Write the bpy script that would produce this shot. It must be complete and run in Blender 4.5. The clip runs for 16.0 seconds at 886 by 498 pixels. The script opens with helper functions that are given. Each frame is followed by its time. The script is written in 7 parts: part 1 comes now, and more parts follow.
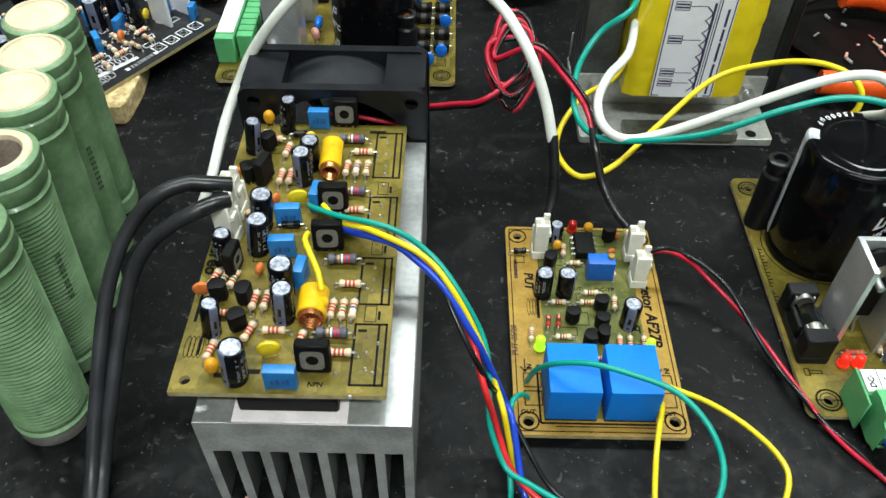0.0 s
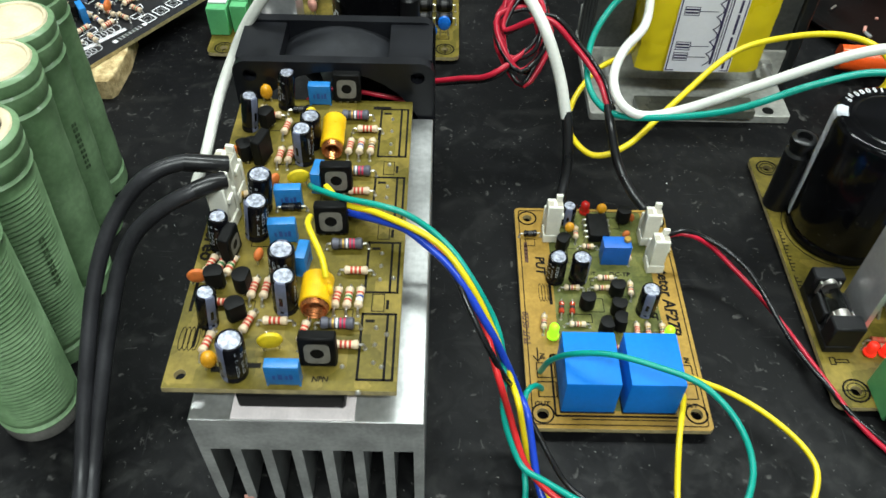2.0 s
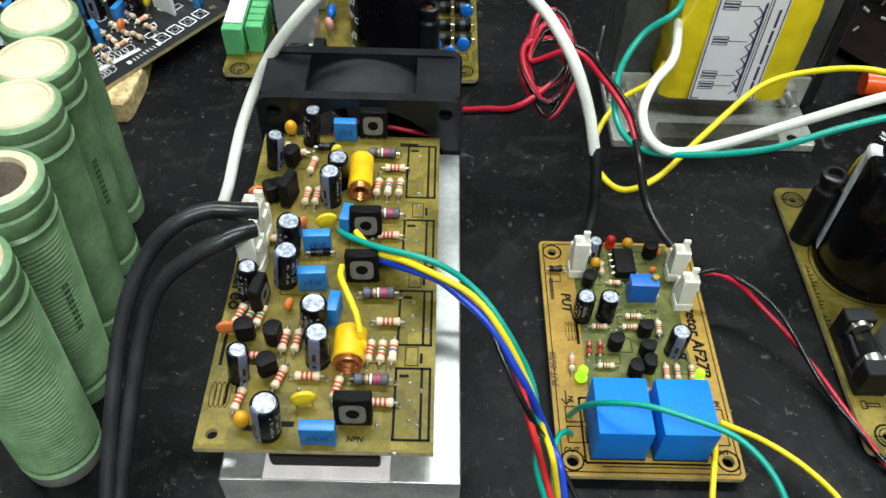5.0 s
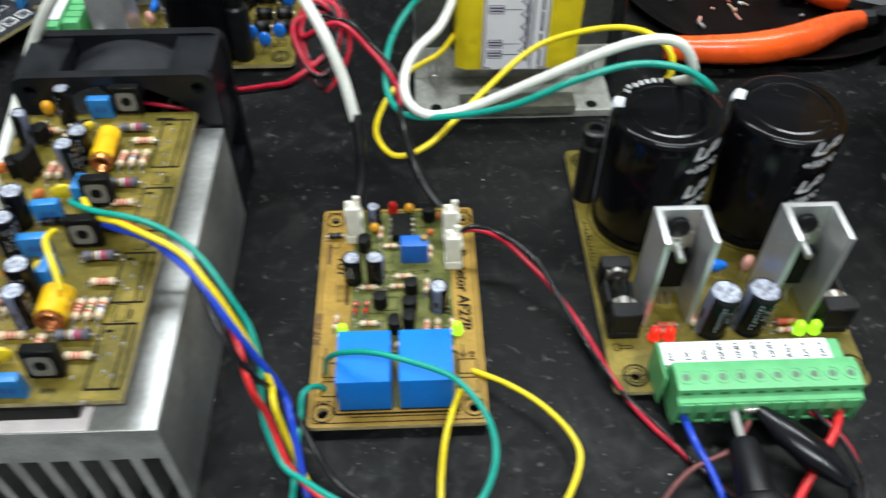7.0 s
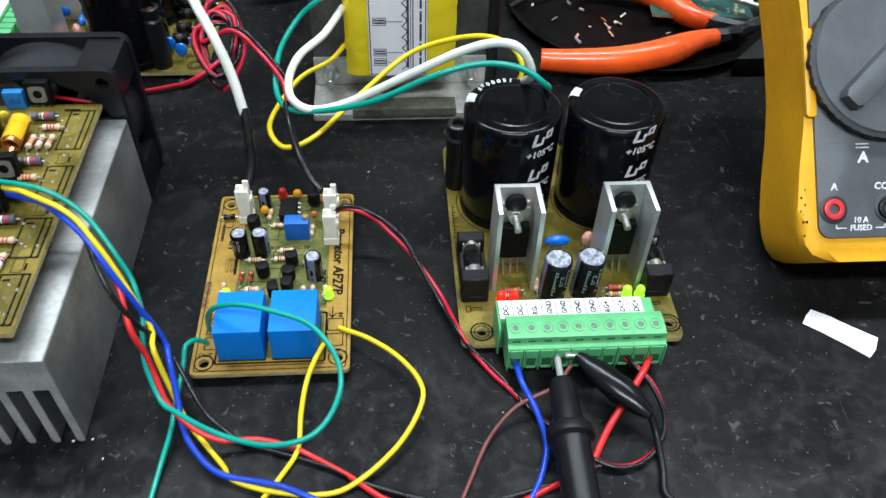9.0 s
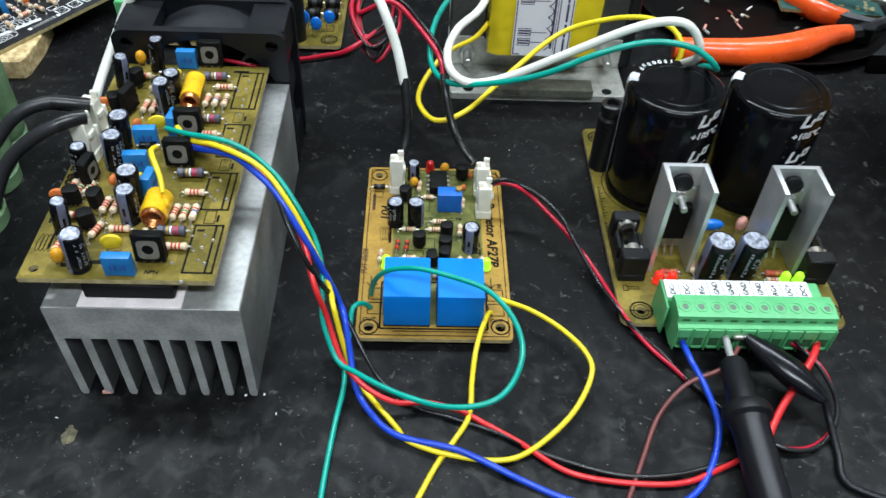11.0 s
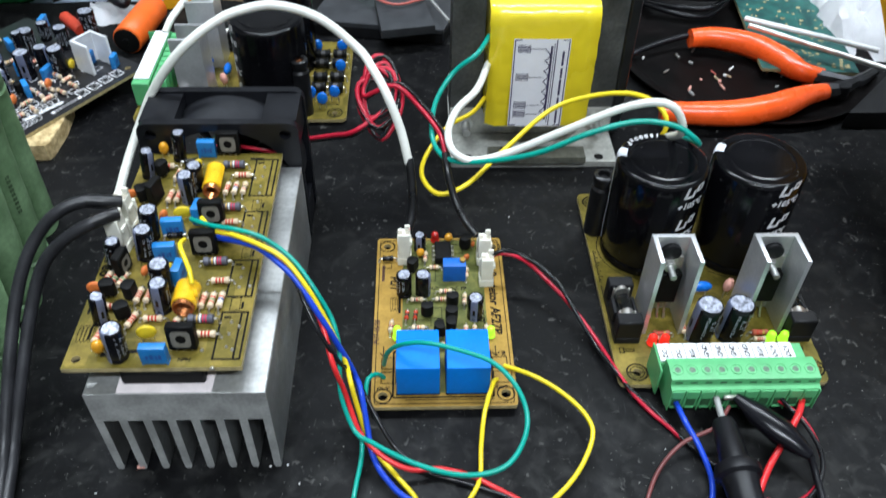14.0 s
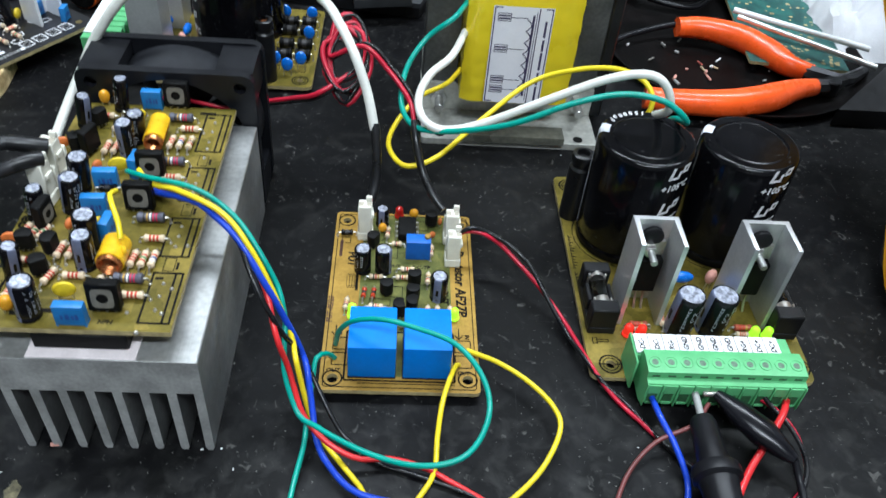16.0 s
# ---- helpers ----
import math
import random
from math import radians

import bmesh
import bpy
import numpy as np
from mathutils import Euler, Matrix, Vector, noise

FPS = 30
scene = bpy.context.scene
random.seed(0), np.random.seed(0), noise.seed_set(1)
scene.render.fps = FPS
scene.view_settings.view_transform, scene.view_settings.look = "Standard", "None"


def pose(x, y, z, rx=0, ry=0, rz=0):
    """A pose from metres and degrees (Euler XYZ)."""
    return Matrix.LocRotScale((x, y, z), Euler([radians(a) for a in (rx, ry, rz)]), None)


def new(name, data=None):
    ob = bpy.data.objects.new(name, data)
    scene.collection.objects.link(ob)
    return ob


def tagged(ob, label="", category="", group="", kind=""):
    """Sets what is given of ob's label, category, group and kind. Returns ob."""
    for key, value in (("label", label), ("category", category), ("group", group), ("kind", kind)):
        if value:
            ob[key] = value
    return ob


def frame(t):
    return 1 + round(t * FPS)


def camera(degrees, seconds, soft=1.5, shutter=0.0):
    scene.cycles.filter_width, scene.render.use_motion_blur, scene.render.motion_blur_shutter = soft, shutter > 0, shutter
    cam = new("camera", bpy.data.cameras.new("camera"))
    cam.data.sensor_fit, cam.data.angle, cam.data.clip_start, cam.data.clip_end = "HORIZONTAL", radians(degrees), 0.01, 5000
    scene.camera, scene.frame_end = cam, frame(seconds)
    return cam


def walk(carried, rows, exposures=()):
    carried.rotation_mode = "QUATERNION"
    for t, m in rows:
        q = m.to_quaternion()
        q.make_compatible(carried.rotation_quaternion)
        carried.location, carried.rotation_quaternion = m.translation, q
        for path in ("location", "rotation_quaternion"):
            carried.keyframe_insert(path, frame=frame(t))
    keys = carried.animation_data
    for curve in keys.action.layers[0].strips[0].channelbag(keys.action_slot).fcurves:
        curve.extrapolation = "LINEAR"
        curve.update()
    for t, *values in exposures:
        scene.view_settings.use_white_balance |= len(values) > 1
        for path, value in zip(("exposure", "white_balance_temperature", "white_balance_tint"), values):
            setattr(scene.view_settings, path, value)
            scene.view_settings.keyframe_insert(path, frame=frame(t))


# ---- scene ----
cam = camera(57.5, 16.0, shutter=0.5)
# seconds; place in millimetres; turn in degrees
PATH = [
    (0, 8.05, 8.00, 204.35, 43.159, -0.454, 1.008),
    (0.5, 10.82, 0.34, 208.95, 42.992, -0.138, 1.305),
    (1, 7.27, -5.09, 207.64, 43.107, -0.419, 1.117),
    (1.5, 4.97, 5.27, 199.96, 42.302, -1.027, 0.492),
    (2, 2.97, 17.97, 195.79, 41.596, -0.914, 0.585),
    (2.5, -3.08, 37.71, 189.89, 40.311, -1.397, 0.575),
    (3, -11.91, 56.37, 184.43, 38.994, -1.762, 0.761),
    (5.5, -1.89, 23.11, 206.27, 41.415, -1.241, 0.444),
    (6, 5.32, 17.22, 207.57, 41.841, -0.997, 0.133),
    (6.5, 23.13, 15.44, 205.55, 41.946, -0.395, -0.296),
    (7, 60.41, 14.88, 198.72, 41.753, -0.002, -2.160),
    (7.5, 89.90, 22.33, 197.48, 40.976, -0.214, -3.859),
    (8, 97.11, 16.37, 198.16, 41.208, -0.446, -4.085),
    (8.5, 94.27, -1.42, 205.40, 42.370, -0.765, -3.902),
    (9, 92.45, -24.43, 211.86, 44.107, -1.322, -3.509),
    (9.5, 82.39, -40.00, 215.04, 45.244, -1.830, -2.790),
    (10, 67.53, -44.09, 211.85, 45.621, -2.168, -1.918),
    (12.5, 38.50, -4.50, 197.77, 41.825, -0.978, 0.717),
    (13, 39.19, -20.11, 207.97, 42.673, -0.665, -0.007),
    (13.5, 44.70, -34.54, 215.62, 44.162, -0.606, -0.844),
    (14, 44.50, -32.47, 227.98, 46.206, -0.818, -1.546),
    (14.5, 51.38, -30.79, 231.94, 47.768, -0.605, -2.224),
    (15, 54.75, -26.81, 226.93, 47.806, -1.255, -2.795),
    (15.5, 49.77, -24.13, 216.72, 47.273, -2.752, -2.506),
    (16, 47.89, -23.32, 203.49, 46.762, -4.190, -1.209),
]
walk(cam, [(t, pose(x * 0.001, y * 0.001, z * 0.001, rx, ry, rz)) for t, x, y, z, rx, ry, rz in PATH],
     exposures=[(0.0, 0.0, 6600, 6), (3.0, -0.04, 6600, 5), (6.0, -0.01, 6600, 8), (8.0, 0.0, 6350, 12), (9.5, 0.02, 6150, 10), (12.5, -0.02, 6150, 10), (14.5, 0.03, 6050, 13), (16.0, 0.0, 6000, 12)])

# ---- light: an indoor workshop under ceiling tubes, plus an added front fill ----
world = bpy.data.worlds.new("world")
world.use_nodes = True
world.node_tree.nodes["Background"].inputs[0].default_value = (0.75, 0.85, 1.0, 1)
world.node_tree.nodes["Background"].inputs[1].default_value = 0.12
scene.world = world
CEILING = 1.75


def ceiling_lamp(x, y, sx, sy, watts, turn=0):
    lamp = bpy.data.lights.new("tube_light", "AREA")
    lamp.shape, lamp.size, lamp.size_y, lamp.energy = "RECTANGLE", sx, sy, watts
    lamp.color = (0.91, 0.99, 1.0)
    ob = new("tube_light", lamp)
    ob.matrix_world = pose(x, y, CEILING - 0.08, 0, 0, turn)
    return ob


# the last row is an unseen fill, added to brighten faces turned to the viewer
LAMPS = [(-0.35, 0.75, 1.25, 0.16, 25.0), (0.75, 0.7, 1.25, 0.16, 25.0), (0.15, -0.75, 1.25, 0.16, 37.0)]
for lx, ly, lsx, lsy, lw in LAMPS:
    ceiling_lamp(lx, ly, lsx, lsy, lw)

# ---- materials ----
MATS = {}


def mat(name, col, rough=0.5, metal=0.0, var=0.15, size=4.0, bump=0.0, col2=None, spec=0.5, coat=0.0, trans=0.0, emit=0.0, speck=0.0, ior=1.45, each=0.0):
    """A procedural material. size: the larger grain in millimetres; col2: a second colour in blotches; speck: light dust; each: spread from piece to piece."""
    if name in MATS:
        return MATS[name]
    m = bpy.data.materials.new(name)
    m.use_nodes = True
    nt = m.node_tree
    n, link = nt.nodes, nt.links
    b = n["Principled BSDF"]
    tc = n.new("ShaderNodeTexCoord")
    big, fine = n.new("ShaderNodeTexNoise"), n.new("ShaderNodeTexNoise")
    big.inputs["Scale"].default_value, big.inputs["Detail"].default_value = 1000.0 / size, 5
    fine.inputs["Scale"].default_value, fine.inputs["Detail"].default_value = 9000.0 / size, 3
    for t in (big, fine):
        link.new(tc.outputs["Object"], t.inputs["Vector"])
    ramp = n.new("ShaderNodeValToRGB")
    low = [c * (1 - var) for c in col]
    high = list(col2) if col2 else [min(1, c * (1 + var)) for c in col]
    ramp.color_ramp.elements[0].position, ramp.color_ramp.elements[1].position = 0.36, 0.64
    ramp.color_ramp.elements[0].color, ramp.color_ramp.elements[1].color = (*low, 1), (*high, 1)
    link.new(big.outputs["Fac"], ramp.inputs["Fac"])
    mix = n.new("ShaderNodeMix")
    mix.data_type, mix.blend_type = "RGBA", "MULTIPLY"
    grain = n.new("ShaderNodeMapRange")
    grain.inputs["From Min"].default_value, grain.inputs["From Max"].default_value = 0.3, 0.7
    grain.inputs["To Min"].default_value, grain.inputs["To Max"].default_value = 1 - var * 0.8, 1 + var * 0.4
    link.new(fine.outputs["Fac"], grain.inputs["Value"])
    mix.inputs[0].default_value = 1.0
    link.new(ramp.outputs["Color"], mix.inputs[6])
    link.new(grain.outputs["Result"], mix.inputs[7])
    out = mix.outputs[2]
    if each:
        info, hsv, r2 = n.new("ShaderNodeObjectInfo"), n.new("ShaderNodeHueSaturation"), n.new("ShaderNodeMapRange")
        r2.inputs["To Min"].default_value, r2.inputs["To Max"].default_value = 1 - each, 1 + each
        link.new(info.outputs["Random"], r2.inputs["Value"])
        link.new(r2.outputs["Result"], hsv.inputs["Value"])
        link.new(out, hsv.inputs["Color"])
        out = hsv.outputs["Color"]
    if speck:
        vor, cut, dust = n.new("ShaderNodeTexNoise"), n.new("ShaderNodeValToRGB"), n.new("ShaderNodeMix")
        vor.inputs["Scale"].default_value, vor.inputs["Detail"].default_value = 900.0, 2
        link.new(tc.outputs["Object"], vor.inputs["Vector"])
        cut.color_ramp.elements[0].position, cut.color_ramp.elements[1].position = 0.68, 0.8
        cut.color_ramp.elements[1].color = (speck, speck, speck, 1)
        link.new(vor.outputs["Fac"], cut.inputs["Fac"])
        dust.data_type = "RGBA"
        link.new(cut.outputs["Color"], dust.inputs[0])
        link.new(out, dust.inputs[6])
        dust.inputs[7].default_value = (0.4, 0.4, 0.38, 1)
        out = dust.outputs[2]
    link.new(out, b.inputs["Base Color"])
    rr = n.new("ShaderNodeMapRange")
    rr.inputs["To Min"].default_value, rr.inputs["To Max"].default_value = max(0.02, rough - 0.1), min(1, rough + 0.12)
    link.new(big.outputs["Fac"], rr.inputs["Value"])
    link.new(rr.outputs["Result"], b.inputs["Roughness"])
    b.inputs["Metallic"].default_value = metal
    b.inputs["Specular IOR Level"].default_value = spec
    b.inputs["IOR"].default_value = ior
    b.inputs["Coat Weight"].default_value = coat
    b.inputs["Coat Roughness"].default_value = 0.08
    b.inputs["Transmission Weight"].default_value = trans
    if emit:
        b.inputs["Emission Color"].default_value = (*col, 1)
        b.inputs["Emission Strength"].default_value = emit
    if bump:
        bp = n.new("ShaderNodeBump")
        bp.inputs["Strength"].default_value, bp.inputs["Distance"].default_value = bump, 0.0003
        link.new(fine.outputs["Fac"], bp.inputs["Height"])
        link.new(bp.outputs["Normal"], b.inputs["Normal"])
    MATS[name] = m
    return m


def bench_material():
    """Black rubber bench mat: grey wear in clouds, thin scratches both ways, dust and lighter scuffs."""
    m = mat("bench_rubber", (0.0025, 0.0025, 0.003), 0.48, var=0.4, size=40, bump=0.3, spec=0.12)
    n, link = m.node_tree.nodes, m.node_tree.links
    b = n["Principled BSDF"]
    out = b.inputs["Base Color"].links[0].from_socket
    tc = n.new("ShaderNodeTexCoord")

    def layer(out, vec, scale, detail, lo, hi, amount, tone, warp=0.0, mask=None):
        t, cut, mx = n.new("ShaderNodeTexNoise"), n.new("ShaderNodeMapRange"), n.new("ShaderNodeMix")
        t.inputs["Scale"].default_value, t.inputs["Detail"].default_value, t.inputs["Distortion"].default_value = scale, detail, warp
        link.new(vec, t.inputs["Vector"])
        cut.inputs["From Min"].default_value, cut.inputs["From Max"].default_value = lo, hi
        cut.inputs["To Max"].default_value = amount
        link.new(t.outputs["Fac"], cut.inputs["Value"])
        mx.data_type = "RGBA"
        fac = cut.outputs["Result"]
        if mask:
            mul = n.new("ShaderNodeMath")
            mul.operation = "MULTIPLY"
            link.new(fac, mul.inputs[0])
            link.new(mask, mul.inputs[1])
            fac = mul.outputs[0]
        link.new(fac, mx.inputs[0])
        link.new(out, mx.inputs[6])
        mx.inputs[7].default_value = (*tone, 1)
        return mx.outputs[2]

    def stretched(sx, sy, turn):
        mp = n.new("ShaderNodeMapping")
        mp.inputs["Scale"].default_value, mp.inputs["Rotation"].default_value = (sx, sy, 1), (0, 0, turn)
        link.new(tc.outputs["Object"], mp.inputs["Vector"])
        return mp.outputs["Vector"]

    obj = tc.outputs["Object"]
    out = layer(out, obj, 14, 8, 0.42, 0.72, 0.6, (0.012, 0.012, 0.012), 0.6)
    out = layer(out, obj, 55, 12, 0.53, 0.72, 0.6, (0.019, 0.019, 0.018), 1.6)
    out = layer(out, obj, 170, 8, 0.56, 0.74, 0.45, (0.024, 0.024, 0.023), 0.5)
    out = layer(out, stretched(1, 14, 0.5), 60, 6, 0.68, 0.75, 0.3, (0.057, 0.057, 0.057), 0.4)
    out = layer(out, stretched(16, 1, 0.9), 50, 6, 0.68, 0.75, 0.3, (0.057, 0.057, 0.057), 0.4)
    # the next two scuff layers get stronger towards the front of the bench
    sep, near = n.new("ShaderNodeSeparateXYZ"), n.new("ShaderNodeMapRange")
    link.new(obj, sep.inputs["Vector"])
    near.inputs["From Min"].default_value, near.inputs["From Max"].default_value = 0.15, 0.07
    link.new(sep.outputs["Y"], near.inputs["Value"])
    toward_front = near.outputs["Result"]
    out = layer(out, obj, 35, 12, 0.45, 0.68, 0.75, (0.024, 0.024, 0.025), 1.2, toward_front)
    out = layer(out, obj, 140, 10, 0.50, 0.66, 0.6, (0.040, 0.040, 0.038), 0.6, toward_front)
    out = layer(out, obj, 260, 6, 0.64, 0.72, 0.6, (0.095, 0.093, 0.087), 1.0)
    out = layer(out, obj, 950, 2, 0.71, 0.75, 0.7, (0.247, 0.242, 0.228))
    link.new(out, b.inputs["Base Color"])
    return m


def brushed(name, col, rough=0.38, sx=1.0, sy=60.0):
    """Extruded aluminium with fine lines along one axis."""
    m = mat(name, col, rough, metal=0.72, var=0.2, size=16)
    n, link = m.node_tree.nodes, m.node_tree.links
    tc, mp, t, bp = n.new("ShaderNodeTexCoord"), n.new("ShaderNodeMapping"), n.new("ShaderNodeTexNoise"), n.new("ShaderNodeBump")
    mp.inputs["Scale"].default_value = (sy, sx, sy)
    t.inputs["Scale"].default_value = 40
    link.new(tc.outputs["Object"], mp.inputs["Vector"])
    link.new(mp.outputs["Vector"], t.inputs["Vector"])
    bp.inputs["Strength"].default_value, bp.inputs["Distance"].default_value = 0.25, 0.0002
    link.new(t.outputs["Fac"], bp.inputs["Height"])
    link.new(bp.outputs["Normal"], n["Principled BSDF"].inputs["Normal"])
    return m


BENCH = bench_material()
ALU = brushed("extruded_aluminium", (0.50, 0.505, 0.50), 0.36)
ALU_SHEET = mat("pressed_aluminium", (0.68, 0.68, 0.7), 0.36, metal=0.75, var=0.08, size=12, bump=0.05)
ALU_SAWN = mat("sawn_aluminium", (0.36, 0.36, 0.35), 0.55, metal=0.2, var=0.2, size=9, bump=0.15)
ALU_PALE = mat("pale_aluminium", (0.80, 0.80, 0.82), 0.4, metal=0.2, var=0.06, size=9)
PCB = mat("circuit_board_laminate", (0.175, 0.135, 0.026), 0.42, var=0.25, size=11, col2=(0.25, 0.185, 0.036), spec=0.22)


def copper_islands(m, scale, dark, amount):
    """Blocky patches of copper that show through a thin laminate."""
    n, link = m.node_tree.nodes, m.node_tree.links
    b = n["Principled BSDF"]
    out = b.inputs["Base Color"].links[0].from_socket
    tc, vo, cut, mx = n.new("ShaderNodeTexCoord"), n.new("ShaderNodeTexVoronoi"), n.new("ShaderNodeMapRange"), n.new("ShaderNodeMix")
    vo.distance, vo.inputs["Scale"].default_value = "CHEBYCHEV", scale
    link.new(tc.outputs["Object"], vo.inputs["Vector"])
    sep = n.new("ShaderNodeSeparateColor")
    link.new(vo.outputs["Color"], sep.inputs["Color"])
    cut.inputs["From Min"].default_value, cut.inputs["From Max"].default_value = 0.45, 0.55
    cut.inputs["To Max"].default_value = amount
    link.new(sep.outputs["Red"], cut.inputs["Value"])
    mx.data_type, mx.blend_type = "RGBA", "MULTIPLY"
    link.new(cut.outputs["Result"], mx.inputs[0])
    link.new(out, mx.inputs[6])
    mx.inputs[7].default_value = (*dark, 1)
    link.new(mx.outputs[2], b.inputs["Base Color"])


copper_islands(PCB, 130, (0.62, 0.66, 0.5), 0.8)
PCB_TAN = mat("tan_laminate", (0.33, 0.195, 0.035), 0.42, var=0.2, size=10, col2=(0.39, 0.235, 0.045), spec=0.22)
PCB_GREEN = mat("laminate_over_copper", (0.125, 0.14, 0.04), 0.42, var=0.25, size=6, col2=(0.19, 0.185, 0.05), spec=0.22)
PCB_EDGE = mat("laminate_edge", (0.42, 0.34, 0.17), 0.6, var=0.2, size=2)
PCB_BLACK = mat("black_solder_mask", (0.012, 0.012, 0.014), 0.35, var=0.3, size=20, coat=0.2)
PCB_TEAL = mat("green_solder_mask", (0.012, 0.075, 0.072), 0.4, var=0.3, size=8, col2=(0.02, 0.12, 0.10))
copper_islands(PCB_GREEN, 190, (0.6, 0.66, 0.6), 0.75)
INK = mat("black_ink", (0.010, 0.009, 0.008), 0.7, var=0.2, size=2, spec=0.1)
INK_WHITE = mat("white_ink", (0.7, 0.7, 0.72), 0.6, var=0.2, size=1.5)
INK_RED = mat("brown_ink", (0.075, 0.03, 0.014), 0.6, var=0.2, size=1.5)
SOLDER = mat("solder_tin", (0.62, 0.59, 0.55), 0.32, metal=0.9, var=0.12, size=1)
STEEL = mat("zinc_plated_steel", (0.62, 0.62, 0.6), 0.33, metal=0.85, var=0.15, size=5, bump=0.06)
STEEL_DULL = mat("galvanised_bracket", (0.50, 0.50, 0.46), 0.32, metal=0.4, var=0.22, size=16, bump=0.08)
COPPER = mat("enamelled_copper", (0.60, 0.22, 0.08), 0.28, metal=0.85, var=0.18, size=1)
BLACK_SLEEVE = mat("black_shrink_sleeve", (0.005, 0.005, 0.007), 0.22, var=0.3, size=6, spec=0.35)
BIG_STRIPE = mat("white_sleeve_stripe", (0.62, 0.64, 0.70), 0.25, var=0.06, size=6)
SCREW = mat("terminal_screw", (0.09, 0.15, 0.10), 0.45, metal=0.3, var=0.3, size=1)
BIG_SLEEVE = mat("glossy_black_sleeve", (0.003, 0.003, 0.004), 0.15, var=0.3, size=16, spec=0.3, speck=0.16)
STRIPE = mat("grey_sleeve_stripe", (0.13, 0.145, 0.22), 0.3, var=0.12, size=3)
CAN_PRINT = mat("pale_sleeve_print", (0.42, 0.44, 0.50), 0.4, var=0.15, size=1)
CAP_TOP = mat("capacitor_aluminium_top", (0.40, 0.42, 0.50), 0.38, metal=0.45, var=0.55, size=1.2, bump=0.2)
BLACK_PLASTIC = mat("black_moulded_plastic", (0.008, 0.008, 0.009), 0.42, var=0.25, size=5, bump=0.05, spec=0.3)
FAN_PLASTIC = mat("fan_plastic", (0.008, 0.0085, 0.011), 0.33, var=0.2, size=8, bump=0.04, speck=0.04, spec=0.38)
EPOXY = mat("black_epoxy", (0.005, 0.005, 0.005), 0.5, var=0.3, size=2, bump=0.08, spec=0.16)
TAB_GREY = mat("transistor_face", (0.165, 0.155, 0.13), 0.6, var=0.12, size=2)
BLUE_BOX = mat("blue_film_capacitor", (0.022, 0.19, 0.50), 0.33, var=0.12, size=3, each=0.12)
BLUE_DISC = mat("blue_disc_lacquer", (0.01, 0.15, 0.62), 0.25, var=0.12, size=2)
RELAY_BLUE = mat("relay_blue_plastic", (0.006, 0.185, 0.66), 0.5, var=0.07, size=12, bump=0.04, speck=0.05, spec=0.2)
TRIM_BLUE = mat("trimmer_blue", (0.008, 0.115, 0.48), 0.4, var=0.1, size=3)
YELLOW_TAPE = mat("yellow_polyester_tape", (0.90, 0.70, 0.02), 0.27, var=0.05, size=70, bump=0.3, coat=0.5)
YELLOW_COIL = mat("yellow_coil_tape", (0.80, 0.46, 0.01), 0.3, var=0.12, size=3, coat=0.3)
YELLOW_CER = mat("yellow_ceramic", (0.75, 0.55, 0.02), 0.4, var=0.12, size=2)
AMBER = mat("amber_dipped_lacquer", (0.66, 0.30, 0.015), 0.25, var=0.12, size=1.5, coat=0.4)
ORANGE_CER = mat("orange_ceramic", (0.62, 0.16, 0.035), 0.5, var=0.15, size=1.5)
BEIGE = mat("resistor_beige", (0.70, 0.55, 0.38), 0.45, var=0.12, size=1.5, each=0.12)
R_BROWN = mat("resistor_red_brown", (0.42, 0.09, 0.05), 0.4, var=0.15, size=1.5)
R_GREY = mat("resistor_grey", (0.085, 0.085, 0.11), 0.45, var=0.15, size=1.5)
BAND_RED = mat("band_red", (0.48, 0.045, 0.02), 0.45, var=0.12, size=1)
BAND_MAG = mat("band_crimson", (0.48, 0.02, 0.07), 0.45, var=0.12, size=1)
BAND_BLACK = mat("band_black", (0.02, 0.018, 0.018), 0.45, var=0.12, size=1)
BAND_GOLD = mat("band_gold", (0.42, 0.25, 0.05), 0.35, metal=0.4, var=0.12, size=1)
BAND_WHITE = mat("band_white", (0.75, 0.75, 0.75), 0.45, var=0.08, size=1)
BAND_BLUE = mat("band_blue", (0.03, 0.08, 0.3), 0.45, var=0.12, size=1)
BAND_GREEN = mat("band_green", (0.04, 0.2, 0.06), 0.45, var=0.12, size=1)
GLASS_RED = mat("glass_diode", (0.45, 0.05, 0.02), 0.15, var=0.2, size=1, coat=0.6)
PINK = mat("pink_ceramic", (0.62, 0.30, 0.24), 0.5, var=0.12, size=1.5)
IVORY = mat("ivory_nylon", (0.80, 0.78, 0.68), 0.42, var=0.06, size=4, bump=0.03)
LABEL_WHITE = mat("white_label", (0.80, 0.80, 0.82), 0.45, var=0.04, size=5)
TERM_GREEN = mat("terminal_green", (0.11, 0.42, 0.17), 0.42, var=0.08, size=6, bump=0.03)
# dark copy of the terminal green, painting the shade inside its openings
TERM_DARK = mat("terminal_mouth_shade", (0.03, 0.10, 0.04), 0.6, var=0.2, size=2)
LED_RED_ON = mat("lit_red_lens", (0.9, 0.03, 0.015), 0.2, emit=0.5)
LED_RED = mat("red_lens", (0.45, 0.012, 0.01), 0.2, coat=0.5)
LED_GREEN_ON = mat("lit_green_lens", (0.42, 1.0, 0.03), 0.2, emit=0.75)
GREEN_ENAMEL = mat("green_vitreous_enamel", (0.155, 0.275, 0.13), 0.45, var=0.2, size=14, col2=(0.225, 0.36, 0.19), bump=0.2, coat=0.12, speck=0.38)
CERAMIC = mat("cream_ceramic_core", (0.66, 0.56, 0.38), 0.6, var=0.12, size=6, bump=0.1)
